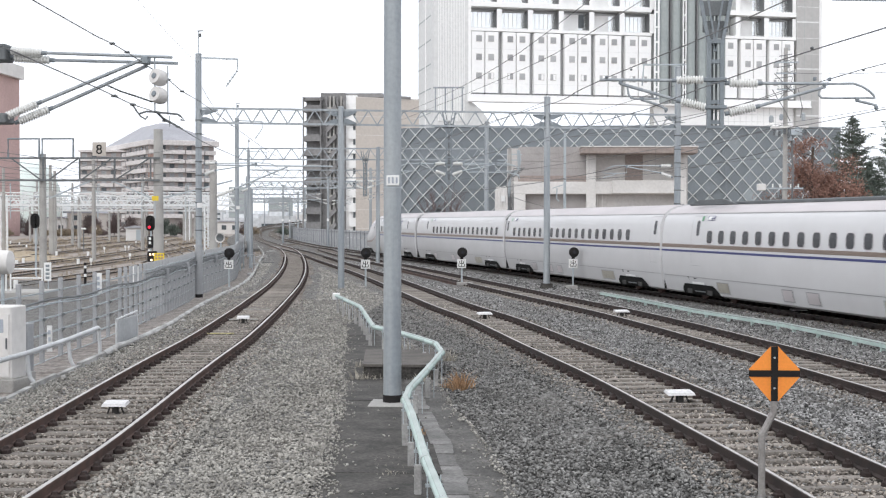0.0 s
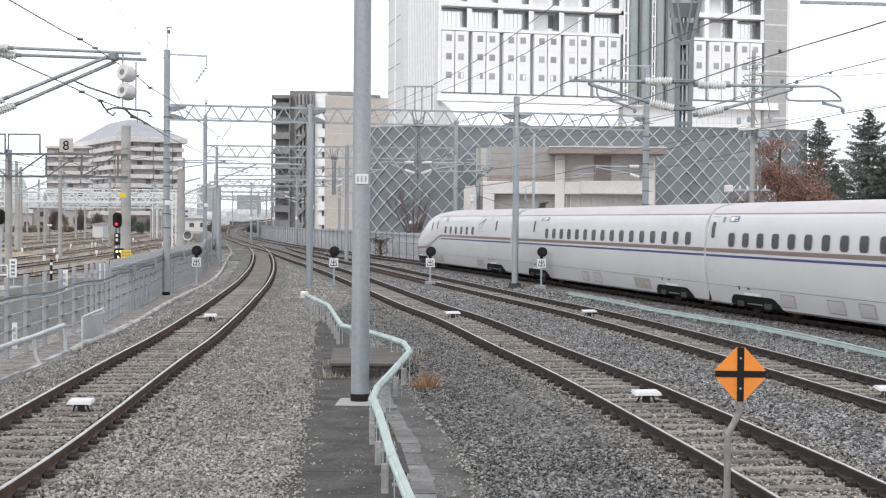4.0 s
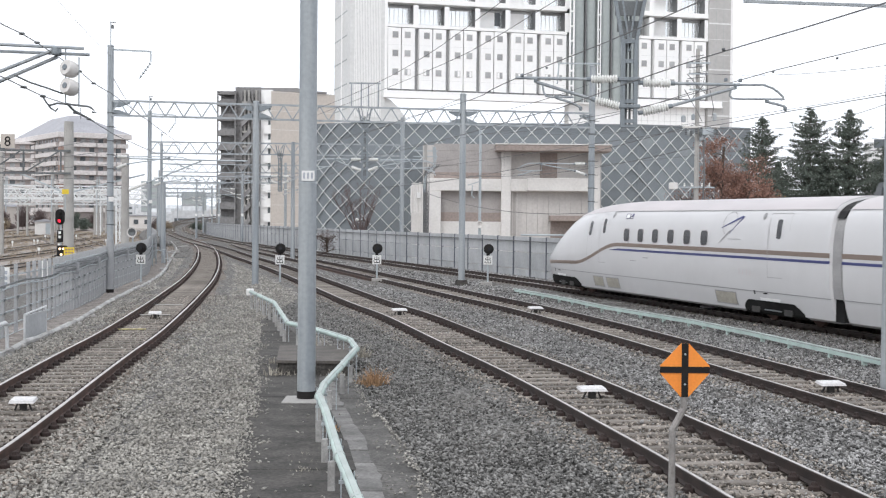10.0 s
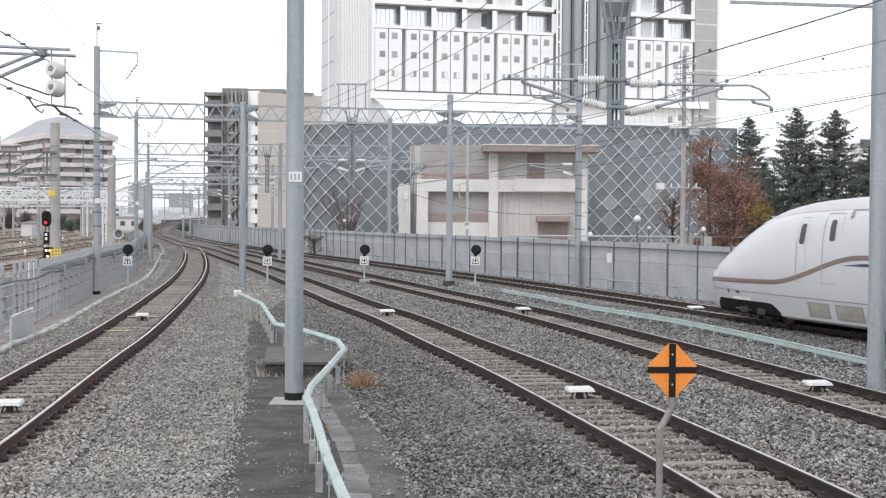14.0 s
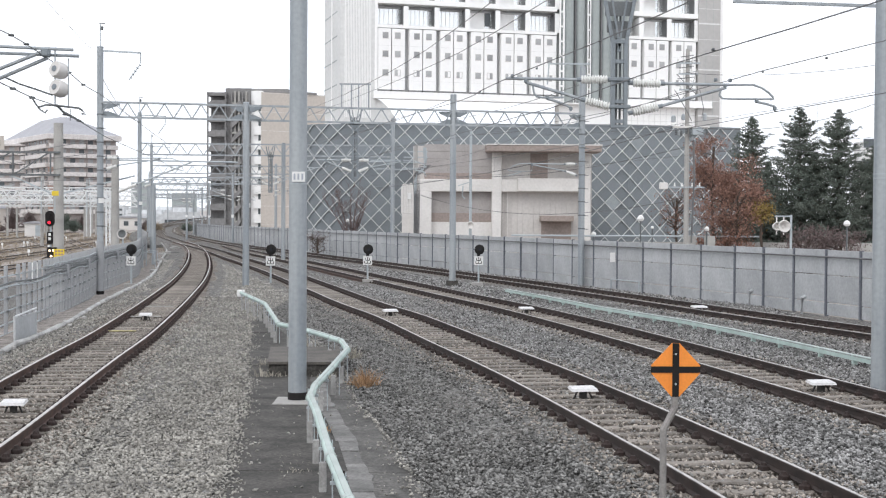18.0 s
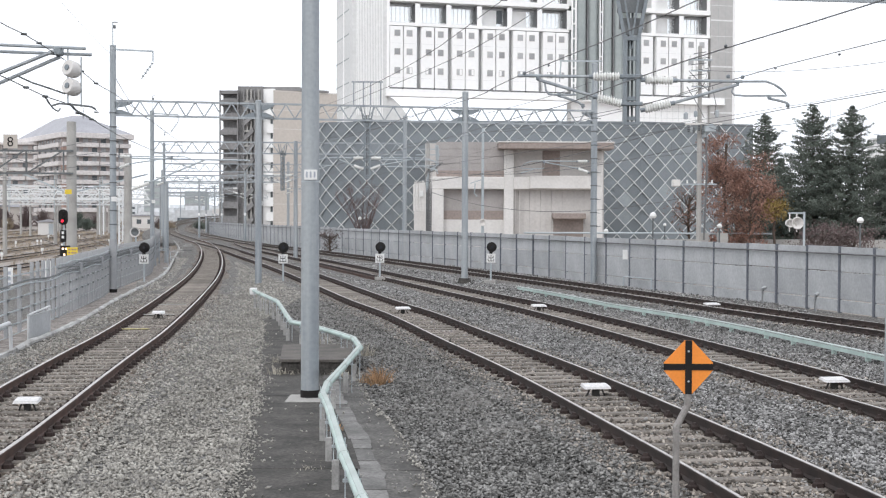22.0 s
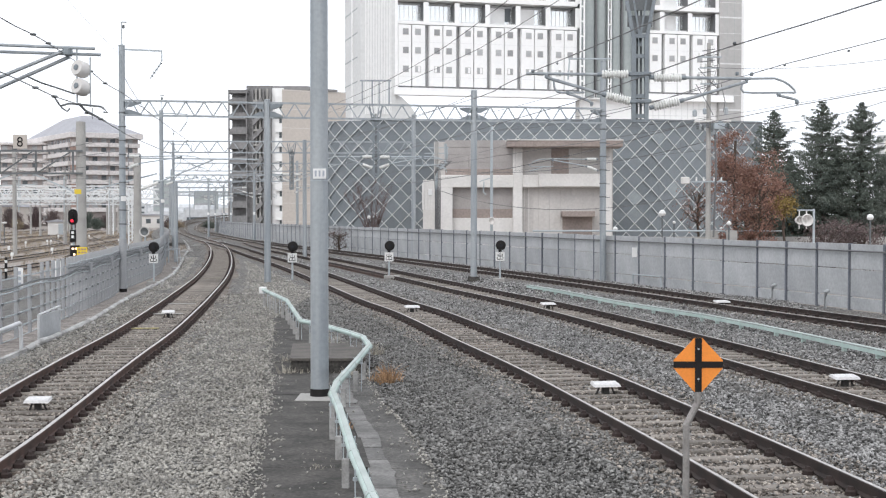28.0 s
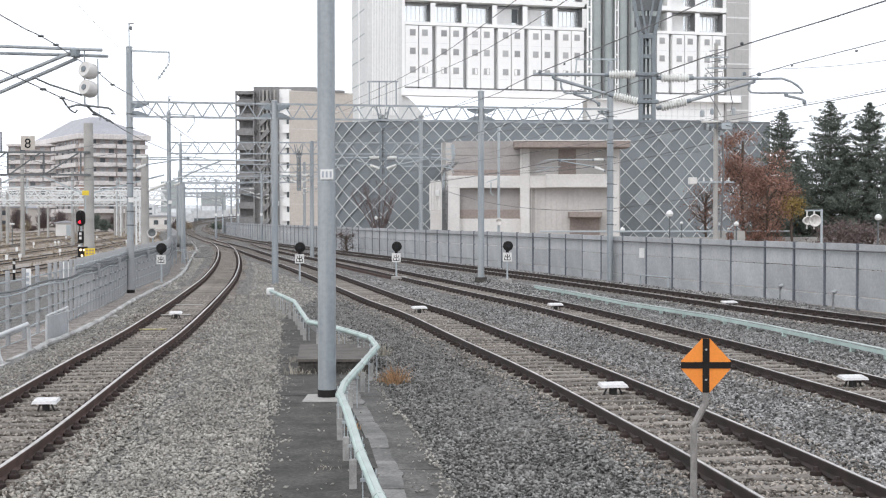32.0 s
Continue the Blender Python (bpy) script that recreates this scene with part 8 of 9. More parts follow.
for k, (x, y, h, w, kind) in enumerate(BUSHES):
    t = thing("yard_shrub", (x, y, -0.6), ("grey leafless tree", "brown leafless shrub", "dark green tree")[kind] + " at the back of the yard", "shrub", "yard shrubs")
    g = Geo()
    for q in range(150):
        a = rng.uniform(0, 6.283)
        e = w * rng.uniform(0.1, 1)
        z = h * (0.25 + 0.75 * rng.uniform(0.3, 1) * math.sqrt(1.02 - (e / w) ** 2))
        tip = (e * math.cos(a), e * math.sin(a), z)
        g.rod((0.35 * e * math.cos(a), 0.35 * e * math.sin(a), z * 0.2), tip, 0.05, 0.02, 3, False)
        for c in range(3):
            g.rod(tuple(0.7 * v for v in tip), (tip[0] + rng.uniform(-0.5, 0.5), tip[1], tip[2] + rng.uniform(-0.5, 0.3)), 0.04, 0.015, 3, False)
    g.rod((0, 0, 0), (0, 0, h * 0.5), 0.12, 0.05, 6)
    part("crown", g, (M_TWIG, M_STRAW, M_CONIFER)[kind], t, "tangled twig crown")
for k in range(26):
    y = rng.uniform(62, 200)
    x = -24 - (y - 60) * 0.17 - rng.uniform(0, 26) * (0.5 + y / 200)
    t = thing("marker_stub", (x, y, -0.62), "short white marker stub on the yard earth", "marker", "yard markers")
    part("stub", Geo().box(-0.10, 0.10, -0.08, 0.08, 0, rng.uniform(0.3, 0.55), 0.02), M_WHITE, t)
    part("cap", Geo().box(-0.07, 0.07, -0.06, 0.06, 0.55, 0.6, 0.01) if k % 2 else Geo().box(-0.13, 0.13, -0.1, 0.1, -0.02, 0.06, 0.01), M_CONCL, t)
for x in (-49.56, -48.3):
    t = thing("yard_lamp", (x, 150, -0.6), "slim post with a small white lamp head", "lamp", "yard lamps")
    part("post", Geo().rod((0, 0, 0), (0, 0, 2.6), 0.06, n=6), M_STEELD, t)
    part("lamp_head", Geo().box(-0.25, 0.25, -0.15, 0.15, 2.5, 2.7, 0.04), M_WHITE, t)
for k in range(9):
    x, y = -44 - k * 4.3, 118 + k * 9
    t = thing("material_heap", (x, y, -0.62), "flat heap of tan gravel on the yard", "gravel heap", "gravel heaps")
    part("mound", Geo().lathe([(rng.uniform(3, 6), 0), (2.4, 0.1), (1.2, 0.16), (0.2, 0.18)], 14, "z"), M_TAN, t, smooth=True)
cn = thing("platform_canopy", (0, 0, 0), "long white sloped canopy roof behind the far fence", "canopy")
part("roof", Geo().prism([(-55.0, 330), (-46.4, 295), (-46.3, 297), (-54.9, 332)], 3.4, 4.6, "z"), M_OFFW, cn)
part("column", Geo().box(-50.1, -49.9, 310, 311, -0.5, 3.4), M_CONCL, cn)
for u0, u1, y, top, label in ((-116.3, -106.8, 620, 15, "grey blue far office block"), (-152.6, -142.4, 700, 22, "dark grey far office block")):
    t = thing("city_block", ((u0 + u1) / 2, y, -0.6), label, "building", "skyline buildings")
    w = (u1 - u0) / 2
    part("wall", Geo().box(-w, w, 0, 12, 0, top), M_TOWERS, t)
    for f in range(int(top / 3.4)):
        part("window_band", Geo().box(-w * 0.9, w * 0.9, -0.2, 0.05, 1.3 + f * 3.4, 2.6 + f * 3.4), M_HOTGLASS, t)


# ---------------------------------------------------------------- things beyond the right fence
up = thing("utility_pole", (13.57, 68, 0), "concrete utility pole with crossarms, transformers and cables", "utility pole")
part("pole", Geo().rod((0, 0, -0.5), (0, 0, 11.60), 0.14, 0.10, 12), M_CONCL, up, smooth=True)
for v, w in ((103, 0.62), (122, 0.5), (150, 0.45), (322, 0.75)):
    z = 2.8 + (382 - v) * 68 / 2350
    o = part("crossarm", Geo().bar((-w, -0.15, z), (w, -0.15, z), 0.07, 0.07), M_GALVL, up)
    for x in (-w * 0.85, -w * 0.35, w * 0.35, w * 0.85):
        part("pin_insulator", Geo().lathe([(0.03, 0), (0.06, 0.04), (0.03, 0.1), (0.05, 0.14), (0.02, 0.2)], 8, "z", (x, -0.15, z + 0.03)), M_PORC, o, smooth=True)
part("platform", Geo().box(-0.75, 1.1, -0.3, 0.05, 7.56, 7.65, 0.01), M_OFFW, up)
part("switch_box", Geo().box(0.2, 0.75, -0.45, -0.1, 7.2, 7.5, 0.02), M_GALVL, up, "pale grey switch box")
for x, z in ((-0.62, 7.2), (-0.35, 7.12), (-0.1, 7.25), (0.1, 7.08), (0.95, 7.2)):
    part("bushing", Geo().lathe([(0.03, 0), (0.08, 0.03), (0.05, 0.09), (0.08, 0.14), (0.05, 0.2), (0.07, 0.25), (0.02, 0.3)], 8, "z", (x, -0.35, z)), M_STEELD, up, "dark bushing", True)
part("riser_cable", Geo().tube([(0.3, -0.1, 7.34), (0.36, -0.2, 5.17), (0.25, -0.15, 1.70)], 0.05, 6), M_WIRE, up)
part("box", Geo().box(-1.4, -1.0, -0.3, 0.1, 4.42, 4.77, 0.03), M_OFFW, up)
part("box_arm", Geo().bar((-1.3, -0.1, 4.54), (0.9, -0.1, 4.54), 0.06, 0.06), M_GALVL, up)
for u, v, w, h in ((-0.75, 208, 0.12, 0.3), (-0.25, 204, 0.1, 0.26), (0.55, 228, 0.16, 0.3), (-0.5, 232, 0.1, 0.2), (0.2, 240, 0.1, 0.24), (0.85, 205, 0.1, 0.34)):
    z = 2.8 + (382 - v) * 68 / 2350
    part("switch_can", Geo().lathe([(0.03, 0), (w, 0.03), (w, h), (w * 0.5, h + 0.06), (0.02, h + 0.07)], 10, "z", (u, -0.25, z)), M_GALV, up, "small grey switch can", True)
for k in range(7):
    z = 9.51 + 0.28 * k
    part("bracket", Geo().bar((-0.35 - 0.1 * (k % 3), -0.1, z), (0.3 + 0.12 * (k % 2), -0.1, z + 0.1), 0.035, 0.035), M_STEELD, up)
for a, b in (((-0.6, -0.2, 10.32), (0.5, -0.2, 9.22)), ((0.5, -0.2, 10.82), (-0.4, -0.2, 8.93)), ((-0.7, -0.2, 9.51), (0.2, -0.2, 7.92)), ((0.6, -0.2, 9.51), (0.7, -0.25, 8.07))):
    part("jumper", Geo().tube([a, ((a[0] + b[0]) / 2 + 0.15, -0.2, (a[2] + b[2]) / 2 - 0.2), b], 0.02, 5), M_WIRE, up)
uw = thing("street_wires", (0, 0, 0), "thin sagging street cables beyond the fence", "cable")
for (a, b, sag, r) in (((13.57, 68, 7.78), (-5.01, 95, 4.90), 0.6, 0.022), ((13.57, 68, 9.51), (3.22, 88, 8.42), 0.5, 0.018),
                       ((13.57, 68, 7.72), (21.86, 60, 8.72), 0.8, 0.018), ((13.57, 68, 6.62), (-0.58, 98, 6.22), 0.8, 0.02),
                       ((13.57, 68, 10.38), (20.03, 55, 9.52), 0.3, 0.014), ((13.57, 68, 4.02), (-0.58, 98, 4.76), 1.2, 0.02),
                       ((13.57, 68, 7.63), (20.83, 60, 6.17), 0.6, 0.018)):
    p, q = Vector(a), Vector(b)
    wire([p.lerp(q, k / 12) - Vector((0, 0, 4 * sag * k / 12 * (1 - k / 12))) for k in range(13)], r, "cable", uw)
# second pole with meters by the service building
up2 = thing("utility_pole", (-0.46, 98, 0), "grey pole bundled with cable boxes beside the service building", "utility pole")
part("pole", Geo().rod((0, 0, -0.5), (0, 0, 8.30), 0.16, 0.13, 10), M_CONCL, up2, smooth=True)
for k in range(6):
    part("cable_loop", Geo().tube([(-0.1 + 0.07 * k, -0.2, 1.22), (-0.12 + 0.08 * k, -0.25, 4.55), (-0.2 + 0.1 * k, -0.25, 6.0 + 0.15 * k), (0.6 + 0.1 * k, -0.2, 6.3 + 0.1 * k)], 0.035, 5), M_WIRE, up2)
for q in range(4):
    part("meter_box", Geo().box(-1.08 + 0.21 * q, -0.90 + 0.21 * q, -0.3 - 0.03 * (q % 2), 0.1, 3.22, 5.18 + 0.1 * q, 0.03), M_OFFW, up2, "white meter box")
part("meter_box", Geo().box(-0.62, -0.32, -0.5, -0.3, 4.3, 4.75, 0.03), M_WHITE, up2, "small bright box")
for q in range(4):
    e = 0.12 * q
    part("pipe_loop", Geo().tube([(-0.12 + 0.05 * q, -0.22, 3.4), (-0.10 + 0.05 * q, -0.24, 5.7 + e), (0.1 + 0.1 * q, -0.24, 6.15 + e), (0.45 + 0.1 * q, -0.24, 6.35 + e), (0.62 + 0.06 * q, -0.22, 6.9 + e), (0.55 + 0.06 * q, -0.2, 8.1)], 0.032, 6), M_GALVL, up2, "pale pipe loop")
for z, x in ((7.0, -4.2), (6.47, -3.0)):
    part("pipe_loop", Geo().tube([(0.75, -0.2, z - 0.5), (0.6, -0.24, z - 0.15), (0.1, -0.24, z), (x, -0.24, z + 0.02)], 0.035, 6), M_GALVL, up2, "pale pipe loop")
for v in (262, 272):
    z = 2.8 + (382 - v) * 98 / 2350
    part("crossarm", Geo().bar((-0.9, 0, z), (0.9, 0, z), 0.08, 0.08), M_GALVL, up2)
up3 = thing("utility_pole", (3.51, 96, 0), "slim grey pole with a speaker before the service building", "utility pole")
part("pole", Geo().rod((0, 0, -0.5), (0, 0, 9.34), 0.11, 0.09, 10), M_GALVL, up3, smooth=True)
part("arm", Geo().bar((-0.9, -0.1, 5.25), (0.1, -0.1, 5.58), 0.07, 0.07), M_GALVL, up3)
part("hook", Geo().tube([(-0.55, -0.1, 5.25), (-0.6, -0.1, 4.52), (-0.4, -0.1, 4.31)], 0.05, 5), M_GALVL, up3)
part("horn", Geo().lathe([(0.05, 0.3), (0.14, 0.2), (0.28, -0.15), (0.22, -0.15), (0.1, 0.05)], 14, "y", (0, -0.3, 2.43)), M_OFFW, up3, smooth=True)
for u, v, y, r in ((1172, 378, 72, 0.20), (653, 385, 112, 0.17), (1089, 406, 75, 0.14), (1290, 396, 70, 0.14), (1193, 394, 75, 0.10), (1276, 405, 75, 0.09), (1540, 385, 60, 0.16)):
    x, z = (u - 784) * y / 2350, 2.8 + (382 - v) * y / 2350
    t = thing("globe_lamp", (x, y, z), "white globe street lamp on a slim post", "street lamp", "globe lamps")
    part("globe", Geo().lathe([(0.02, r), (r * 0.7, r * 0.7), (r, 0), (r * 0.75, -r * 0.55), (r * 0.4, -r * 0.7)], 14, "z"), M_WHITE, t, smooth=True)
    part("post", Geo().rod((0, 0, -z - 0.6), (0, 0, -r * 0.6), 0.04, n=6), M_STEELD, t)
fl = thing("floodlight_post", (13.96, 50, 0), "slim post with two round white speakers above the fence", "loudspeaker")
part("post", Geo().bar((0, 0, -0.5), (0, 0, 3.06), 0.07, 0.07), M_GALVL, fl)
part("arm", Geo().bar((-0.62, 0, 3.01), (0, 0, 3.01), 0.05, 0.05), M_GALVL, fl)
for x, rr in ((-0.55, 0.17), (-0.28, 0.24)):
    part("horn", Geo().lathe([(0.05, 0.3), (rr * 0.7, 0.2), (rr, -0.1), (rr * 0.9, -0.16), (rr * 0.75, -0.1), (0.08, 0.05)], 18, "y", (x, 0, 2.63)), M_OFFW, fl, smooth=True)
    part("bracket", Geo().bar((x, 0, 3.01), (x, 0, 2.31), 0.04, 0.04), M_OFFW, fl)
# low parapet and shrubs seen over the fence
pp = thing("garden_wall", (0, 0, 0), "low pale garden wall with pipe rails behind the fence", "wall")
part("wall", Geo().box(5.5, 60, 76, 76.3, -0.6, 1.6), M_CONCL, pp)
part("pipe", Geo().rod((5.0, 74, 1.95), (19, 74, 1.95), 0.05, n=6), M_GALVL, pp)
for u in (1262, 1296):
    part("pillar", Geo().box((u - 784) * 0.0306 - 0.25, (u - 784) * 0.0306 + 0.25, 71.8, 72.3, -0.6, 2.0), M_CONCL, pp)


# ---------------------------------------------------------------- trees
def leaf_cloud(centres, size, seed, droop=0.0, flat=0.5, slim=0.45):
    """Many small crossed leaf pieces round the given centres (x, y, z, radius, count)."""
    r = np.random.default_rng(seed)
    V, F = [], []
    k = 0
    for x, y, z, rad, n in centres:
        p = r.normal(0, 0.45, (n, 3)) * (rad, rad, rad * flat) + (x, y, z)
        a = r.normal(0, 1, (n, 3))
        a /= np.linalg.norm(a, axis=1)[:, None]
        a[:, 2] -= droop
        b = np.cross(a, r.normal(0, 1, (n, 3)))
        b /= np.linalg.norm(b, axis=1)[:, None] + 1e-6
        s = size * r.uniform(0.6, 1.4, (n, 1))
        q = np.stack([p - a * s - b * s * slim * 0.9, p + a * s * 0.2 - b * s * slim, p + a * s, p - a * s * 0.1 + b * s * slim], 1)
        V.append(q.reshape(-1, 3))
        i = k + 4 * np.arange(n)
        F.append(np.stack([i, i + 1, i + 2, i + 3], 1))
        k += 4 * n
    return np.concatenate(V), np.concatenate(F)


def quads(name, V, F, material, parent=None, label=""):
    me = bpy.data.meshes.new("mesh")
    me.vertices.add(len(V))
    me.vertices.foreach_set("co", V.astype(np.float32).ravel())
    w = F.shape[1]
    me.loops.add(F.size)
    me.loops.foreach_set("vertex_index", F.astype(np.int32).ravel())
    me.polygons.add(len(F))
    me.polygons.foreach_set("loop_start", np.arange(0, F.size, w, dtype=np.int32))
    me.polygons.foreach_set("loop_total", np.full(len(F), w, dtype=np.int32))
    me.update()
    me.materials.append(material)
    ob = new(name, me)
    if parent:
        ob.parent = parent
    return tagged(ob, label)


def conifer(x, y, top, wide, seed, label):
    t = thing("conifer_tree", (x, y, -0.5), label, "conifer tree", "conifers")
    r = random.Random(seed)
    h = top + 0.5
    part("trunk", Geo().rod((0, 0, 0), (0, 0, h * 0.98), 0.2, 0.015, 8), M_BARK, t)
    limbs, cs = Geo(), []
    z = h * 0.06
    while z < h - 0.12:
        f = z / h
        reach = wide * min(1.0, ((h - z) / 5.6) ** 0.72)
        whorl = r.uniform(0.78, 1.14)
        turn = r.uniform(0, 6.283)
        n = 6 if h - z < 1.2 else 10
        for k in range(n):
            a = turn + k * 6.283 / n + r.uniform(-0.3, 0.3)
            e = max(0.12, reach * whorl * r.uniform(0.5, 1.12))
            sag = e * r.uniform(-0.16, 0.10) + (0.15 * e if h - z < 2.0 else 0)
            lift = e * r.uniform(0.04, 0.26)
            z1 = z + r.uniform(-0.10, 0.10)
            root, mid = Vector((0, 0, z1)), Vector((0.6 * e * math.cos(a), 0.6 * e * math.sin(a), z1 + 0.6 * sag))
            tip = Vector((e * math.cos(a), e * math.sin(a), z1 + sag + lift))
            limbs.rod(root, mid, 0.028 * (1 - f) + 0.010, 0.010, 4, False)
            limbs.rod(mid, tip, 0.010, 0.004, 4, False)
            m = max(2, int(e / 0.19))
            for q in range(m):
                g2 = (q + 0.8) / m
                p = root.lerp(mid, g2 / 0.6) if g2 < 0.6 else mid.lerp(tip, min(1, (g2 - 0.6) / 0.4))
                cs.append((p.x, p.y, p.z - 0.03, min(0.31, 0.06 + 0.17 * e * (1.15 - 0.6 * g2)), int(10 + 10 * g2)))
        z += r.uniform(0.19, 0.31) * (0.7 if h - z < 2 else 1)
    cs.append((0, 0, h - 0.1, 0.08, 14))
    tagged(part("limb", limbs, M_BARK, t), kind="stuff")
    V, F = leaf_cloud(cs, 0.10, seed, 0.2, 0.42, 0.17)
    quads("crown", V, F, M_CONIFER, t, "dark green needle crown")
    return t


conifer(20.92, 84, 9.5, 2.6, 4, "dark green conifer with a ragged pointed top")
conifer(22.80, 80, 9.7, 2.7, 9, "tall dark green conifer with drooping layers")
conifer(24.87, 79, 9.55, 2.7, 14, "tall dark green conifer with a thin top")
conifer(26.67, 78, 7.4, 2.8, 21, "dark green conifer at the end of the row")
conifer(22.47, 86, 6.7, 2.5, 27, "lower dark green conifer between the tall ones")
conifer(24.87, 84, 7.2, 2.5, 33, "lower dark green conifer behind the row")
conifer(20.77, 79, 5.0, 2.0, 41, "low dark green conifer beside the red tree")


def leafy(x, y, top, wide, seed, material, label, low=0.25, bare=False, dense=1.0):
    t = thing("bare_tree" if bare else "autumn_tree", (x, y, -0.5), label, "tree", "autumn trees" if not bare else "")
    r = random.Random(seed)
    h = top + 0.5
    limbs, cs = Geo(), []
    part("trunk", Geo().tube([(0, 0, 0), (0.08, 0, h * 0.3), (-0.05, 0.05, h * 0.6), (0.03, 0, h * 0.95)], 0.075 if not bare else 0.055, 7), M_BARK if not bare else M_TWIG, t)
    for k in range(26 if not bare else 44):
        z = h * r.uniform(low, 0.9)
        a = r.uniform(0, 6.283)
        f = z / h
        e = wide * r.uniform(0.5, 1.0) * math.sin(math.pi * min(1, 0.2 + 0.75 * (1.05 - f))) + 0.2
        rise = e * r.uniform(0.35, 0.9)
        mid = (0.5 * e * math.cos(a), 0.5 * e * math.sin(a), z + rise * 0.35)
        tip = (e * math.cos(a), e * math.sin(a), min(h, z + rise))
        limbs.rod((0, 0, z), mid, 0.035, 0.022, 5, False)
        limbs.rod(mid, tip, 0.022, 0.008, 5, False)
        sp = min(0.5, 0.4 * wide)
        for q in range(6 if not bare else 11):
            b = (tip[0] + r.uniform(-sp, sp), tip[1] + r.uniform(-sp, sp), tip[2] + r.uniform(-0.4, 1.2) * sp)
            limbs.rod(mid if q < 3 else tip, b, 0.015, 0.005, 4, False)
            cs.append((b[0], b[1], b[2], r.uniform(0.35, 0.7), int(r.uniform(40, 100) * dense)))
    part("limb", limbs, M_BARK if not bare else M_TWIG, t)
    if not bare:
        V, F = leaf_cloud(cs, 0.06, seed, 0.3, 0.8)
        quads("crown", V, F, material, t, "thinning autumn leaves")
    return t


leafy(16.25, 74, 7.35, 0.95, 31, M_REDLEAF, "rust red autumn tree with thinning leaves", 0.12, dense=0.9)
leafy(17.33, 76, 5.78, 1.5, 32, M_REDLEAF, "broad rust red autumn tree behind the fence", 0.12, dense=0.55)
leafy(17.43, 73, 4.79, 1.3, 33, M_REDLEAF, "low rust red autumn tree behind the fence", 0.1, dense=0.55)
leafy(15.00, 78, 4.4, 0.8, 34, M_REDLEAF, "small sparse red tree behind the fence", 0.45, dense=0.07)
leafy(18.51, 72, 3.78, 0.24, 35, M_YELLEAF, "small yellow leaved tree behind the fence", 0.76, dense=0.16)
leafy(21.02, 72, 1.95, 1.1, 36, M_TWIG, "low dark red shrub under the conifers", 0.1, dense=0.3)
leafy(22.86, 72, 1.9, 1.0, 37, M_TWIG, "low dark red shrub at the fence", 0.1, dense=0.25)
leafy(-8.46, 108, 1.3, 0.7, 39, M_TWIG, "low brown leafless shrub behind the fence", 0.2, dense=0.05)


def vase_tree(x, y, top, wide, seed, label):
    """A leafless tree whose limbs fan out from a low fork."""
    t = thing("bare_tree", (x, y, -0.5), label, "tree")
    r = random.Random(seed)
    h = top + 0.5
    part("trunk", Geo().rod((0, 0, 0), (0.03, 0, h * 0.2), 0.13, 0.10, 8), M_TWIG, t)
    for k in range(9):
        a = k * 0.698 + r.uniform(-0.3, 0.3)
        e = wide * (0.25 + 0.75 * ((k * 5) % 9) / 8)
        start = Vector((0.02, 0, h * r.uniform(0.13, 0.22)))
        tip = Vector((e * math.cos(a), e * math.sin(a) * 0.7, h * (1.0 - 0.22 * (e / wide) ** 2) * r.uniform(0.93, 1.0)))
        mid = start.lerp(tip, 0.45) + Vector((0, 0, 0.04 * h))
        g = Geo().rod(start, mid, 0.07, 0.04, 6, False)
        g.rod(mid, tip, 0.04, 0.008, 5, False)
        for q in range(16):
            f = r.uniform(0.2, 0.98)
            p = start.lerp(mid, f / 0.5) if f < 0.5 else mid.lerp(tip, (f - 0.5) * 2)
            b = r.uniform(0, 6.283)
            n = r.uniform(0.5, 1.2) * (1.15 - 0.5 * f)
            end = p + Vector((0.6 * n * math.cos(b), 0.6 * n * math.sin(b), 0.75 * n))
            g.rod(p, end, 0.02, 0.007, 4, False)
            for w in range(4):
                p2 = p.lerp(end, r.uniform(0.3, 1.0))
                g.rod(p2, p2 + Vector((r.uniform(-0.3, 0.3), r.uniform(-0.3, 0.3), r.uniform(0.15, 0.5))), 0.012, 0.005, 3, False)
        part("limb", g, M_TWIG, t)
    return t


vase_tree(-5.84, 109, 6.0, 3.0, 38, "bare leafless tree fanning out before the lattice hall")

# dry grass tufts in the ballast and round the pit
M_PALEGRASS = mat("bleached grass", (0.42, 0.39, 0.33), (0.32, 0.295, 0.25), rough=0.95, island=0.4, bump=0.0)
rng = random.Random(8)
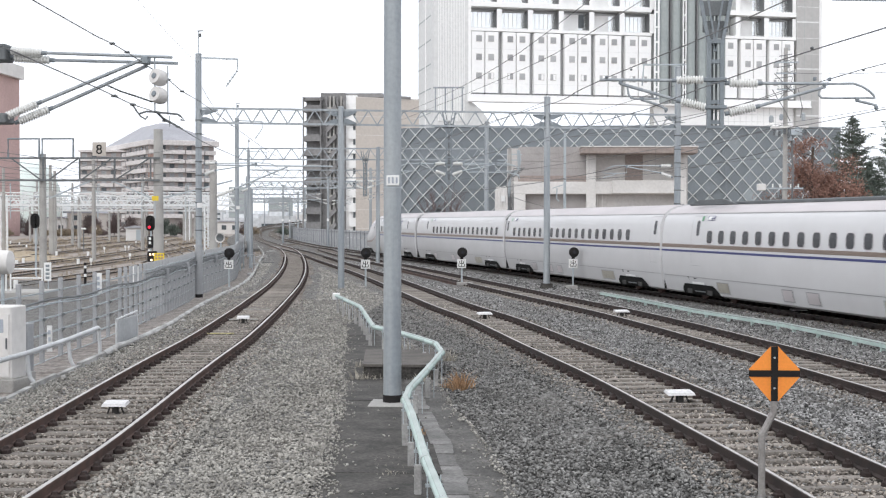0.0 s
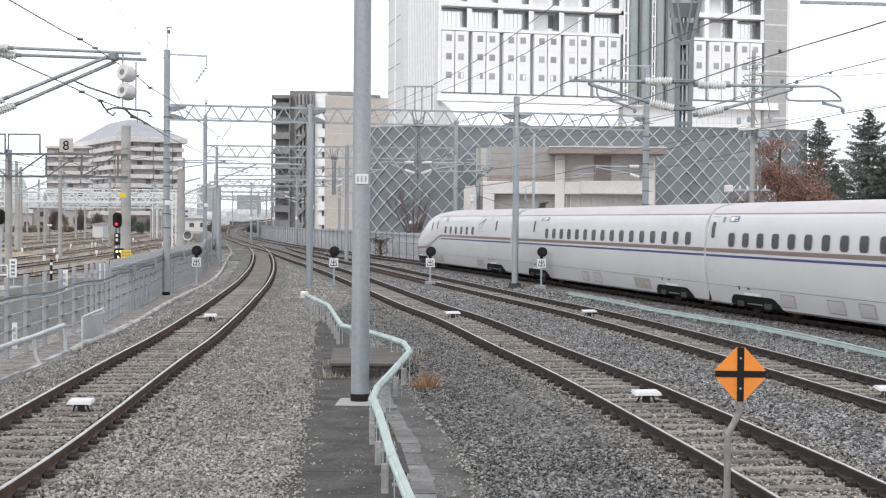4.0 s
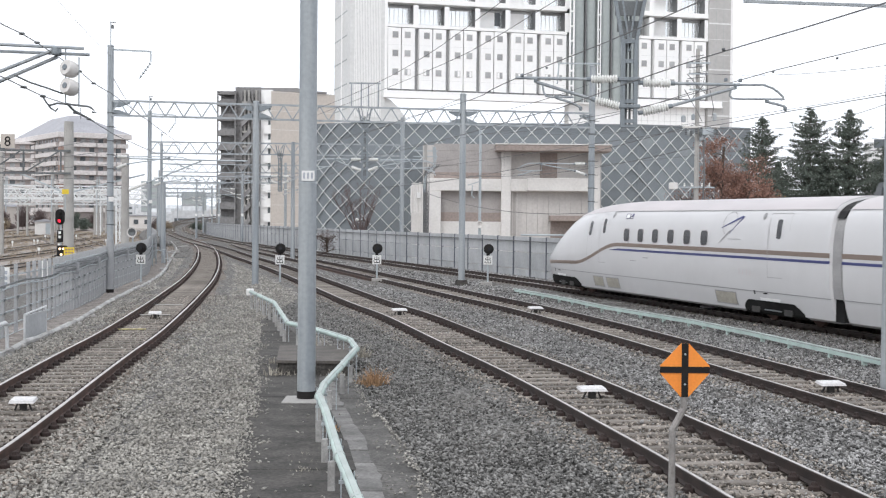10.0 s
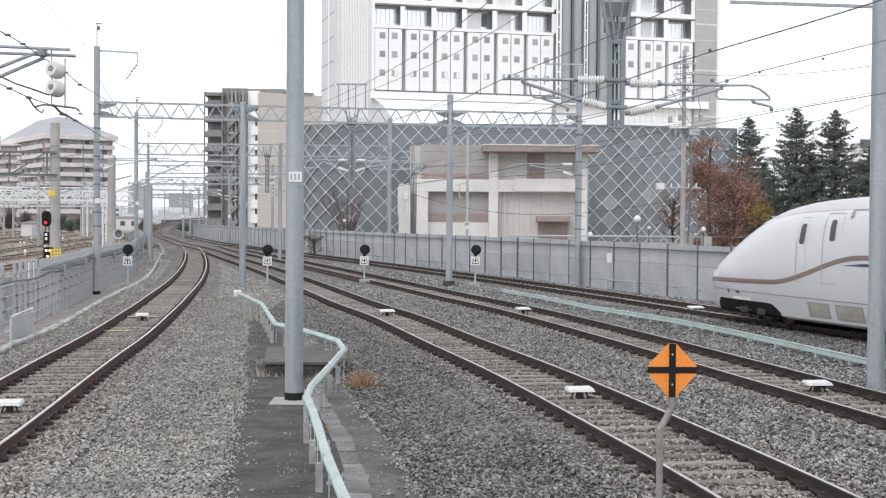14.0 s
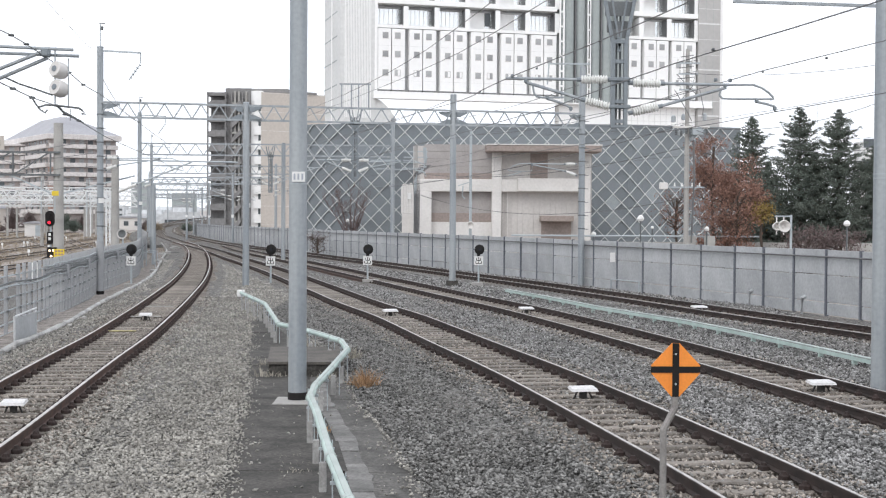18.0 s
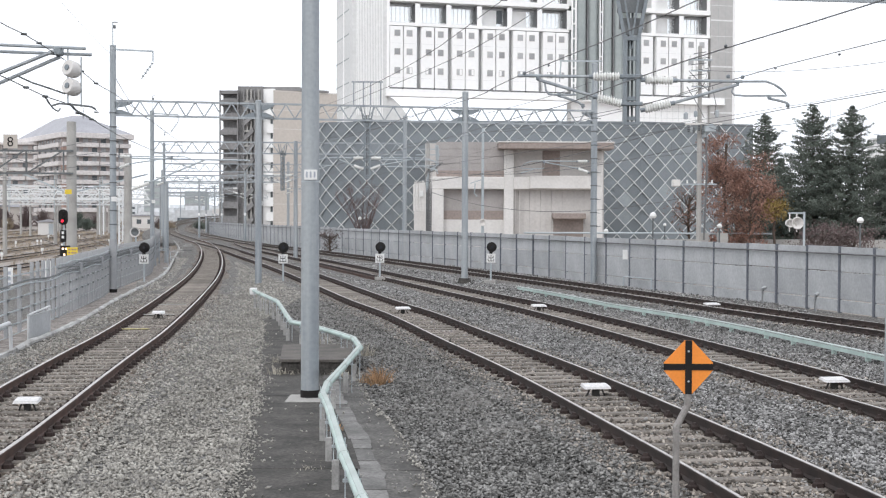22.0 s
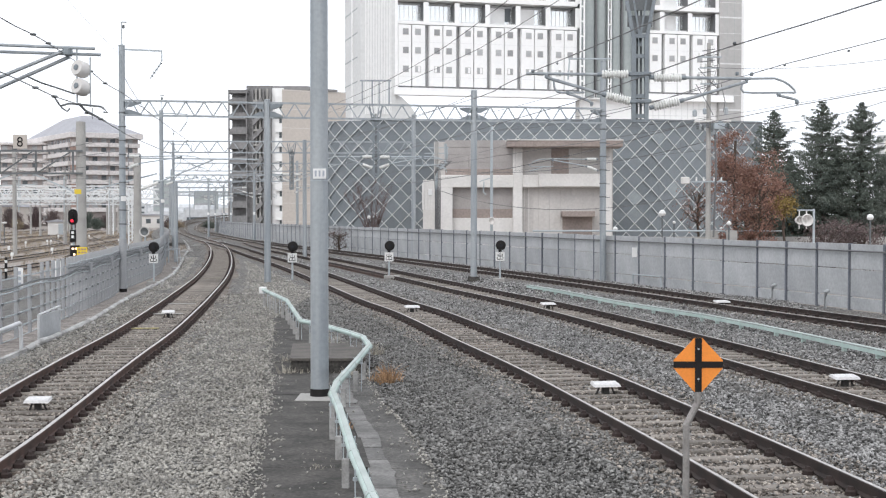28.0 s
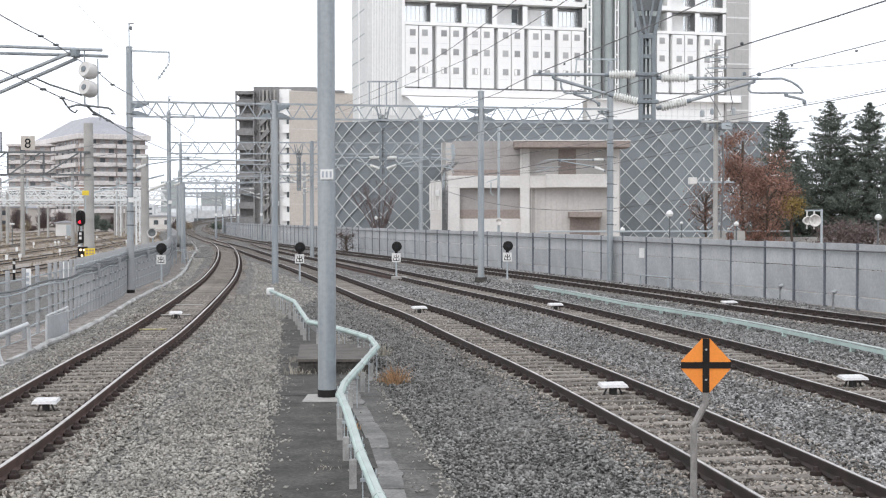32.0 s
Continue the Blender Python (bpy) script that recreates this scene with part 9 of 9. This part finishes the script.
for name, material, label, tufts in (
        ("dry_grass", M_DRY, "dry orange brown grass tufts in the ballast", ((-0.98, 23.7, 110, 0.50), (-1.06, 23.6, 40, 0.34), (-0.80, 24.0, 22, 0.24), (-1.25, 23.9, 14, 0.24), (-1.35, 18.4, 22, 0.2))),
        ("pale_grass", M_PALEGRASS, "bleached grass tufts round the concrete pit", ((-2.95, 24.95, 40, 0.30), (-2.65, 25.0, 14, 0.2), (-1.5, 28.6, 70, 0.36), (-2.0, 28.9, 60, 0.34), (-2.6, 30.6, 40, 0.28), (-3.1, 27.0, 30, 0.24), (-1.75, 24.95, 40, 0.2), (-1.52, 16.1, 50, 0.07), (-1.62, 16.6, 40, 0.06), (-1.45, 15.6, 50, 0.08)))):
    g = Geo()
    for cx, cy, n, h in tufts:
        for k in range(n):
            a, e = rng.uniform(0, 6.283), math.sqrt(rng.uniform(0, 1))
            x, y = cx + (0.11 if material is M_DRY else 0.19) * math.cos(a) * e, cy + (0.11 if material is M_DRY else 0.19) * math.sin(a) * e
            up_ = h * rng.uniform(0.35, 1) * (1.1 - 0.5 * e)
            b, f = rng.uniform(0, 6.283), rng.uniform(0.05, 0.55) * h
            mx, my = x + 0.5 * f * math.cos(b) + 0.06 * h * math.cos(a), y + 0.5 * f * math.sin(b) + 0.06 * h * math.sin(a)
            ex, ey = x + 1.3 * f * math.cos(b) + 0.15 * h * math.cos(a), y + 1.3 * f * math.sin(b) + 0.15 * h * math.sin(a)
            g.add([(x - 0.006, y, -0.22), (x + 0.006, y, -0.22), (mx + 0.004, my, -0.2 + up_ * 0.65), (mx - 0.004, my, -0.2 + up_ * 0.65), (ex, ey, -0.2 + up_)], [(0, 1, 2, 3), (3, 2, 4)])
    tagged(part(name, g, material), label, "grass", kind="stuff")
M_YELLOWF = mat("faded yellow paint", (0.50, 0.44, 0.22), (0.36, 0.32, 0.2), rough=0.8, scale=9, bump=0.1, grain=0.3)
# painted and pale boards laid on sleepers of the curved track
for k, (x, y, rz, w, material, label) in enumerate(((-7.8, 34.64, 5, 0.75, M_YELLOWF, "faded yellow board on a sleeper"), (-8.23, 39.7, 7, 0.9, M_CONCL, "pale board on a sleeper"), (-8.74, 44.3, 7, 0.95, M_CONCL, "pale board on a sleeper"))):
    t = thing("sleeper_board", (x, y, -0.15), label + " between the rails", "board", "sleeper boards", rz=rz)
    part("board", Geo().box(-w / 2, w / 2, -0.05, 0.05, -0.01, 0.02, 0.008), material, t)


# ---------------------------------------------------------------- loose stones of the ballast
def stones(name, X, Y, S, Z, material, label, seed):
    r = np.random.default_rng(seed)
    n = len(X)
    base = np.array([(1, 0, 0), (-1, 0, 0), (0, 1, 0), (0, -1, 0), (0, 0, 1), (0, 0, -1)], float)
    q = r.normal(0, 1, (n, 4))
    q[:, 1:3] *= 0.28
    q /= np.linalg.norm(q, axis=1)[:, None]
    w, x, y, z = q.T
    R = np.stack([1 - 2 * (y * y + z * z), 2 * (x * y - z * w), 2 * (x * z + y * w), 2 * (x * y + z * w), 1 - 2 * (x * x + z * z), 2 * (y * z - x * w),
                  2 * (x * z - y * w), 2 * (y * z + x * w), 1 - 2 * (x * x + y * y)], 1).reshape(n, 3, 3)
    L = base[None] * r.uniform(0.6, 1.25, (n, 6, 1)) + r.normal(0, 0.18, (n, 6, 3))
    L *= np.stack([S * r.uniform(0.9, 1.5, n), S * r.uniform(0.75, 1.2, n), S * r.uniform(0.45, 0.8, n)], 1)[:, None, :]
    P = np.einsum("nij,nkj->nki", R, L) + np.stack([X, Y, Z], 1)[:, None, :]
    f = np.array([(0, 2, 4), (2, 1, 4), (1, 3, 4), (3, 0, 4), (2, 0, 5), (1, 2, 5), (3, 1, 5), (0, 3, 5)])
    F = (f[None] + 6 * np.arange(n)[:, None, None]).reshape(-1, 3)
    tagged(quads(name, P.reshape(-1, 3), F, material), label, "stones", kind="stuff")


rg = np.random.default_rng(2)
N = 190000
yy = 12.3 * (50 / 12.3) ** rg.uniform(0, 1, N)
Lx, Rx = np.interp(yy, [12, 20, 30, 46], [-8.6, -8.9, -9.6, -11.4]), np.interp(yy, [12, 20, 30, 46], [10, 10.5, 11.5, 12.2])
half = yy * 784 / 2350 * 1.0
Lx, Rx = np.maximum(Lx, -half * 1.28), np.minimum(Rx, half * 1.08)
xx_ = Lx + (Rx - Lx) * rg.uniform(0, 1, N)


def curve_x(line, y):
    p = sorted((q.y, q.x) for q in line if 0 < q.y < 110)
    return np.interp(y, [a for a, b in p], [b for a, b in p])


keep = ~((xx_ > curve_x(STRIP_L, yy) + 0.02) & (xx_ < curve_x(STRIP_R, yy) - 0.02) & (yy < 38)) & (xx_ > curve_x(path_in, yy) + 0.05)
on = np.zeros(N, bool)
inside = np.zeros(N, bool)
shoulder = np.zeros(N, bool)
for line in (LINE_A, LINE_B, LINE_C, LINE_L):
    c = np.abs(xx_ - curve_x(line, yy))
    inside |= c < 1.5
    shoulder |= (c > 0.95) & (c < 1.7)
    on |= (c < 0.62) & (rg.uniform(0, 1, N) < 0.22)
    on |= (np.abs(c - (0.745 if line is LINE_L else 0.72)) < (0.14 if line is LINE_L else 0.095))
keep &= ~on
xx_, yy, inside, shoulder = xx_[keep], yy[keep], inside[keep], shoulder[keep]
S = rg.uniform(0.017, 0.034, len(xx_)) * (1 + 0.25 * (rg.uniform(0, 1, len(xx_)) < 0.12))
zz = BED + 0.012 + rg.uniform(-0.02, 0.030, len(xx_)) + np.where(shoulder, 0.045, np.where(inside, 0.016, 0))
brown = inside & (rg.uniform(0, 1, len(xx_)) < np.where(shoulder, 0.4, 0.85))
left = ~brown & (xx_ < curve_x(STRIP_L, yy))
right = ~brown & (xx_ > curve_x(LINE_A, yy))
mid = ~brown & ~left & ~right
for sel, m, label, seed in ((left, M_STONE_PALE, "loose pale crushed stones of the ballast", 3), (mid, M_STONE, "loose dark grey crushed stones of the ballast", 5),
                            (right, M_STONE_LIGHT, "loose light grey crushed stones of the ballast", 7)):
    stones("ballast_stones", xx_[sel], yy[sel], S[sel], zz[sel], m, label, seed)
stones("ballast_stones", xx_[brown], yy[brown], S[brown], zz[brown], M_STONE_BROWN, "rust stained crushed stones between the rails", 4)
# coarser stones farther along the beds
n = 34000
yy = 50 * (98 / 50) ** rg.uniform(0, 1, n)
Lx = np.maximum(curve_x(path_in, np.minimum(yy, 98)) + 0.1, -yy * 0.36)
Rx = np.minimum(curve_x(FENCE_R, yy) - 0.2, yy * 0.3)
xx_ = Lx + (Rx - Lx) * rg.uniform(0, 1, n)
keep = np.ones(n, bool)
for line in (LINE_A, LINE_B, LINE_C, LINE_L):
    keep &= np.abs(xx_ - curve_x(line, yy)) > 1.15
xx_, yy = xx_[keep], yy[keep]
S = rg.uniform(0.03, 0.055, len(xx_))
left = xx_ < curve_x(LINE_L, yy) + 4.5
for sel, m, label, seed in ((left, M_STONE_PALE, "loose pale crushed stones along the far bed", 13), (~left, M_STONE_LIGHT, "loose light grey crushed stones along the far bed", 14)):
    stones("ballast_stones", xx_[sel], yy[sel], S[sel], np.full(sel.sum(), BED + 0.02), m, label, seed)
# a few stones strayed onto the concrete strip
n = 2600
yy = 12.5 * (37 / 12.5) ** rg.uniform(0, 1, n)
a, b = curve_x(STRIP_L, yy), curve_x(STRIP_R, yy)
wave = 0.09 + 0.05 * np.sin(yy * 1.9) + 0.03 * np.sin(yy * 4.7 + 1) + 0.03 * np.sin(yy * 0.8 + 2)
u = np.where(rg.uniform(0, 1, n) < 0.8, rg.beta(1.0, 1.3, n) * np.where(rg.uniform(0, 1, n) < 0.8, 1, 2) * wave, rg.uniform(0, 1, n))
u = np.where(rg.uniform(0, 1, n) < 0.3, 1 - u * 0.7, u)
u = np.where((u > 0.2) & (u < 0.8) & (rg.uniform(0, 1, n) < 0.8), u * 0.08, u)
stones("strayed_stones", a + (b - a) * u, yy, rg.uniform(0.010, 0.026, n), np.full(n, -0.158), M_STONE_PALE, "stray stones on the concrete strip", 6)


# ---------------------------------------------------------------- what moves
C_LEN = along(LINE_C)
C_ZERO = min(range(len(LINE_C)), key=lambda i: abs(LINE_C[i].y - 50))
C_S0 = C_LEN[C_ZERO] + (50 - LINE_C[C_ZERO].y)


# small departures of the train from an even slowing (second, metres)
PACE = [(0, 0.0), (3.5, -0.05), (7.0, -0.27), (8.6, -0.28), (12.7, 0.69), (14.0, 0.76), (17.0, 0.85), (32.0, 0.85)]


def run(t):
    """How far the nose is past the mark at 50 metres, away from the eye; the train slows as it draws back."""
    ease = 0.0
    for (ta, a), (tb, b) in zip(PACE, PACE[1:]):
        if ta <= t <= tb:
            f = (t - ta) / (tb - ta)
            ease = a + (b - a) * (3 * f * f - 2 * f ** 3)
    return 72.57 - 8.392 * t + 0.21574 * t * t - 0.00214 * t ** 3 + ease


def motions():
    times = [0.5 * q for q in range(65)]
    for ob, ahead, length in CARS:
        rows = []
        for t in times:
            s = C_S0 + run(t) - ahead
            a, b = point_at(LINE_C, C_LEN, s - 3.0)[0], point_at(LINE_C, C_LEN, s - length + 3.0)[0]
            d = (b - a).normalized()
            e = a - d * 3.0
            rows.append((t, pose(e.x, e.y, 0.0, 0, 0, heading(d))))
        walk(ob, rows)


motions()
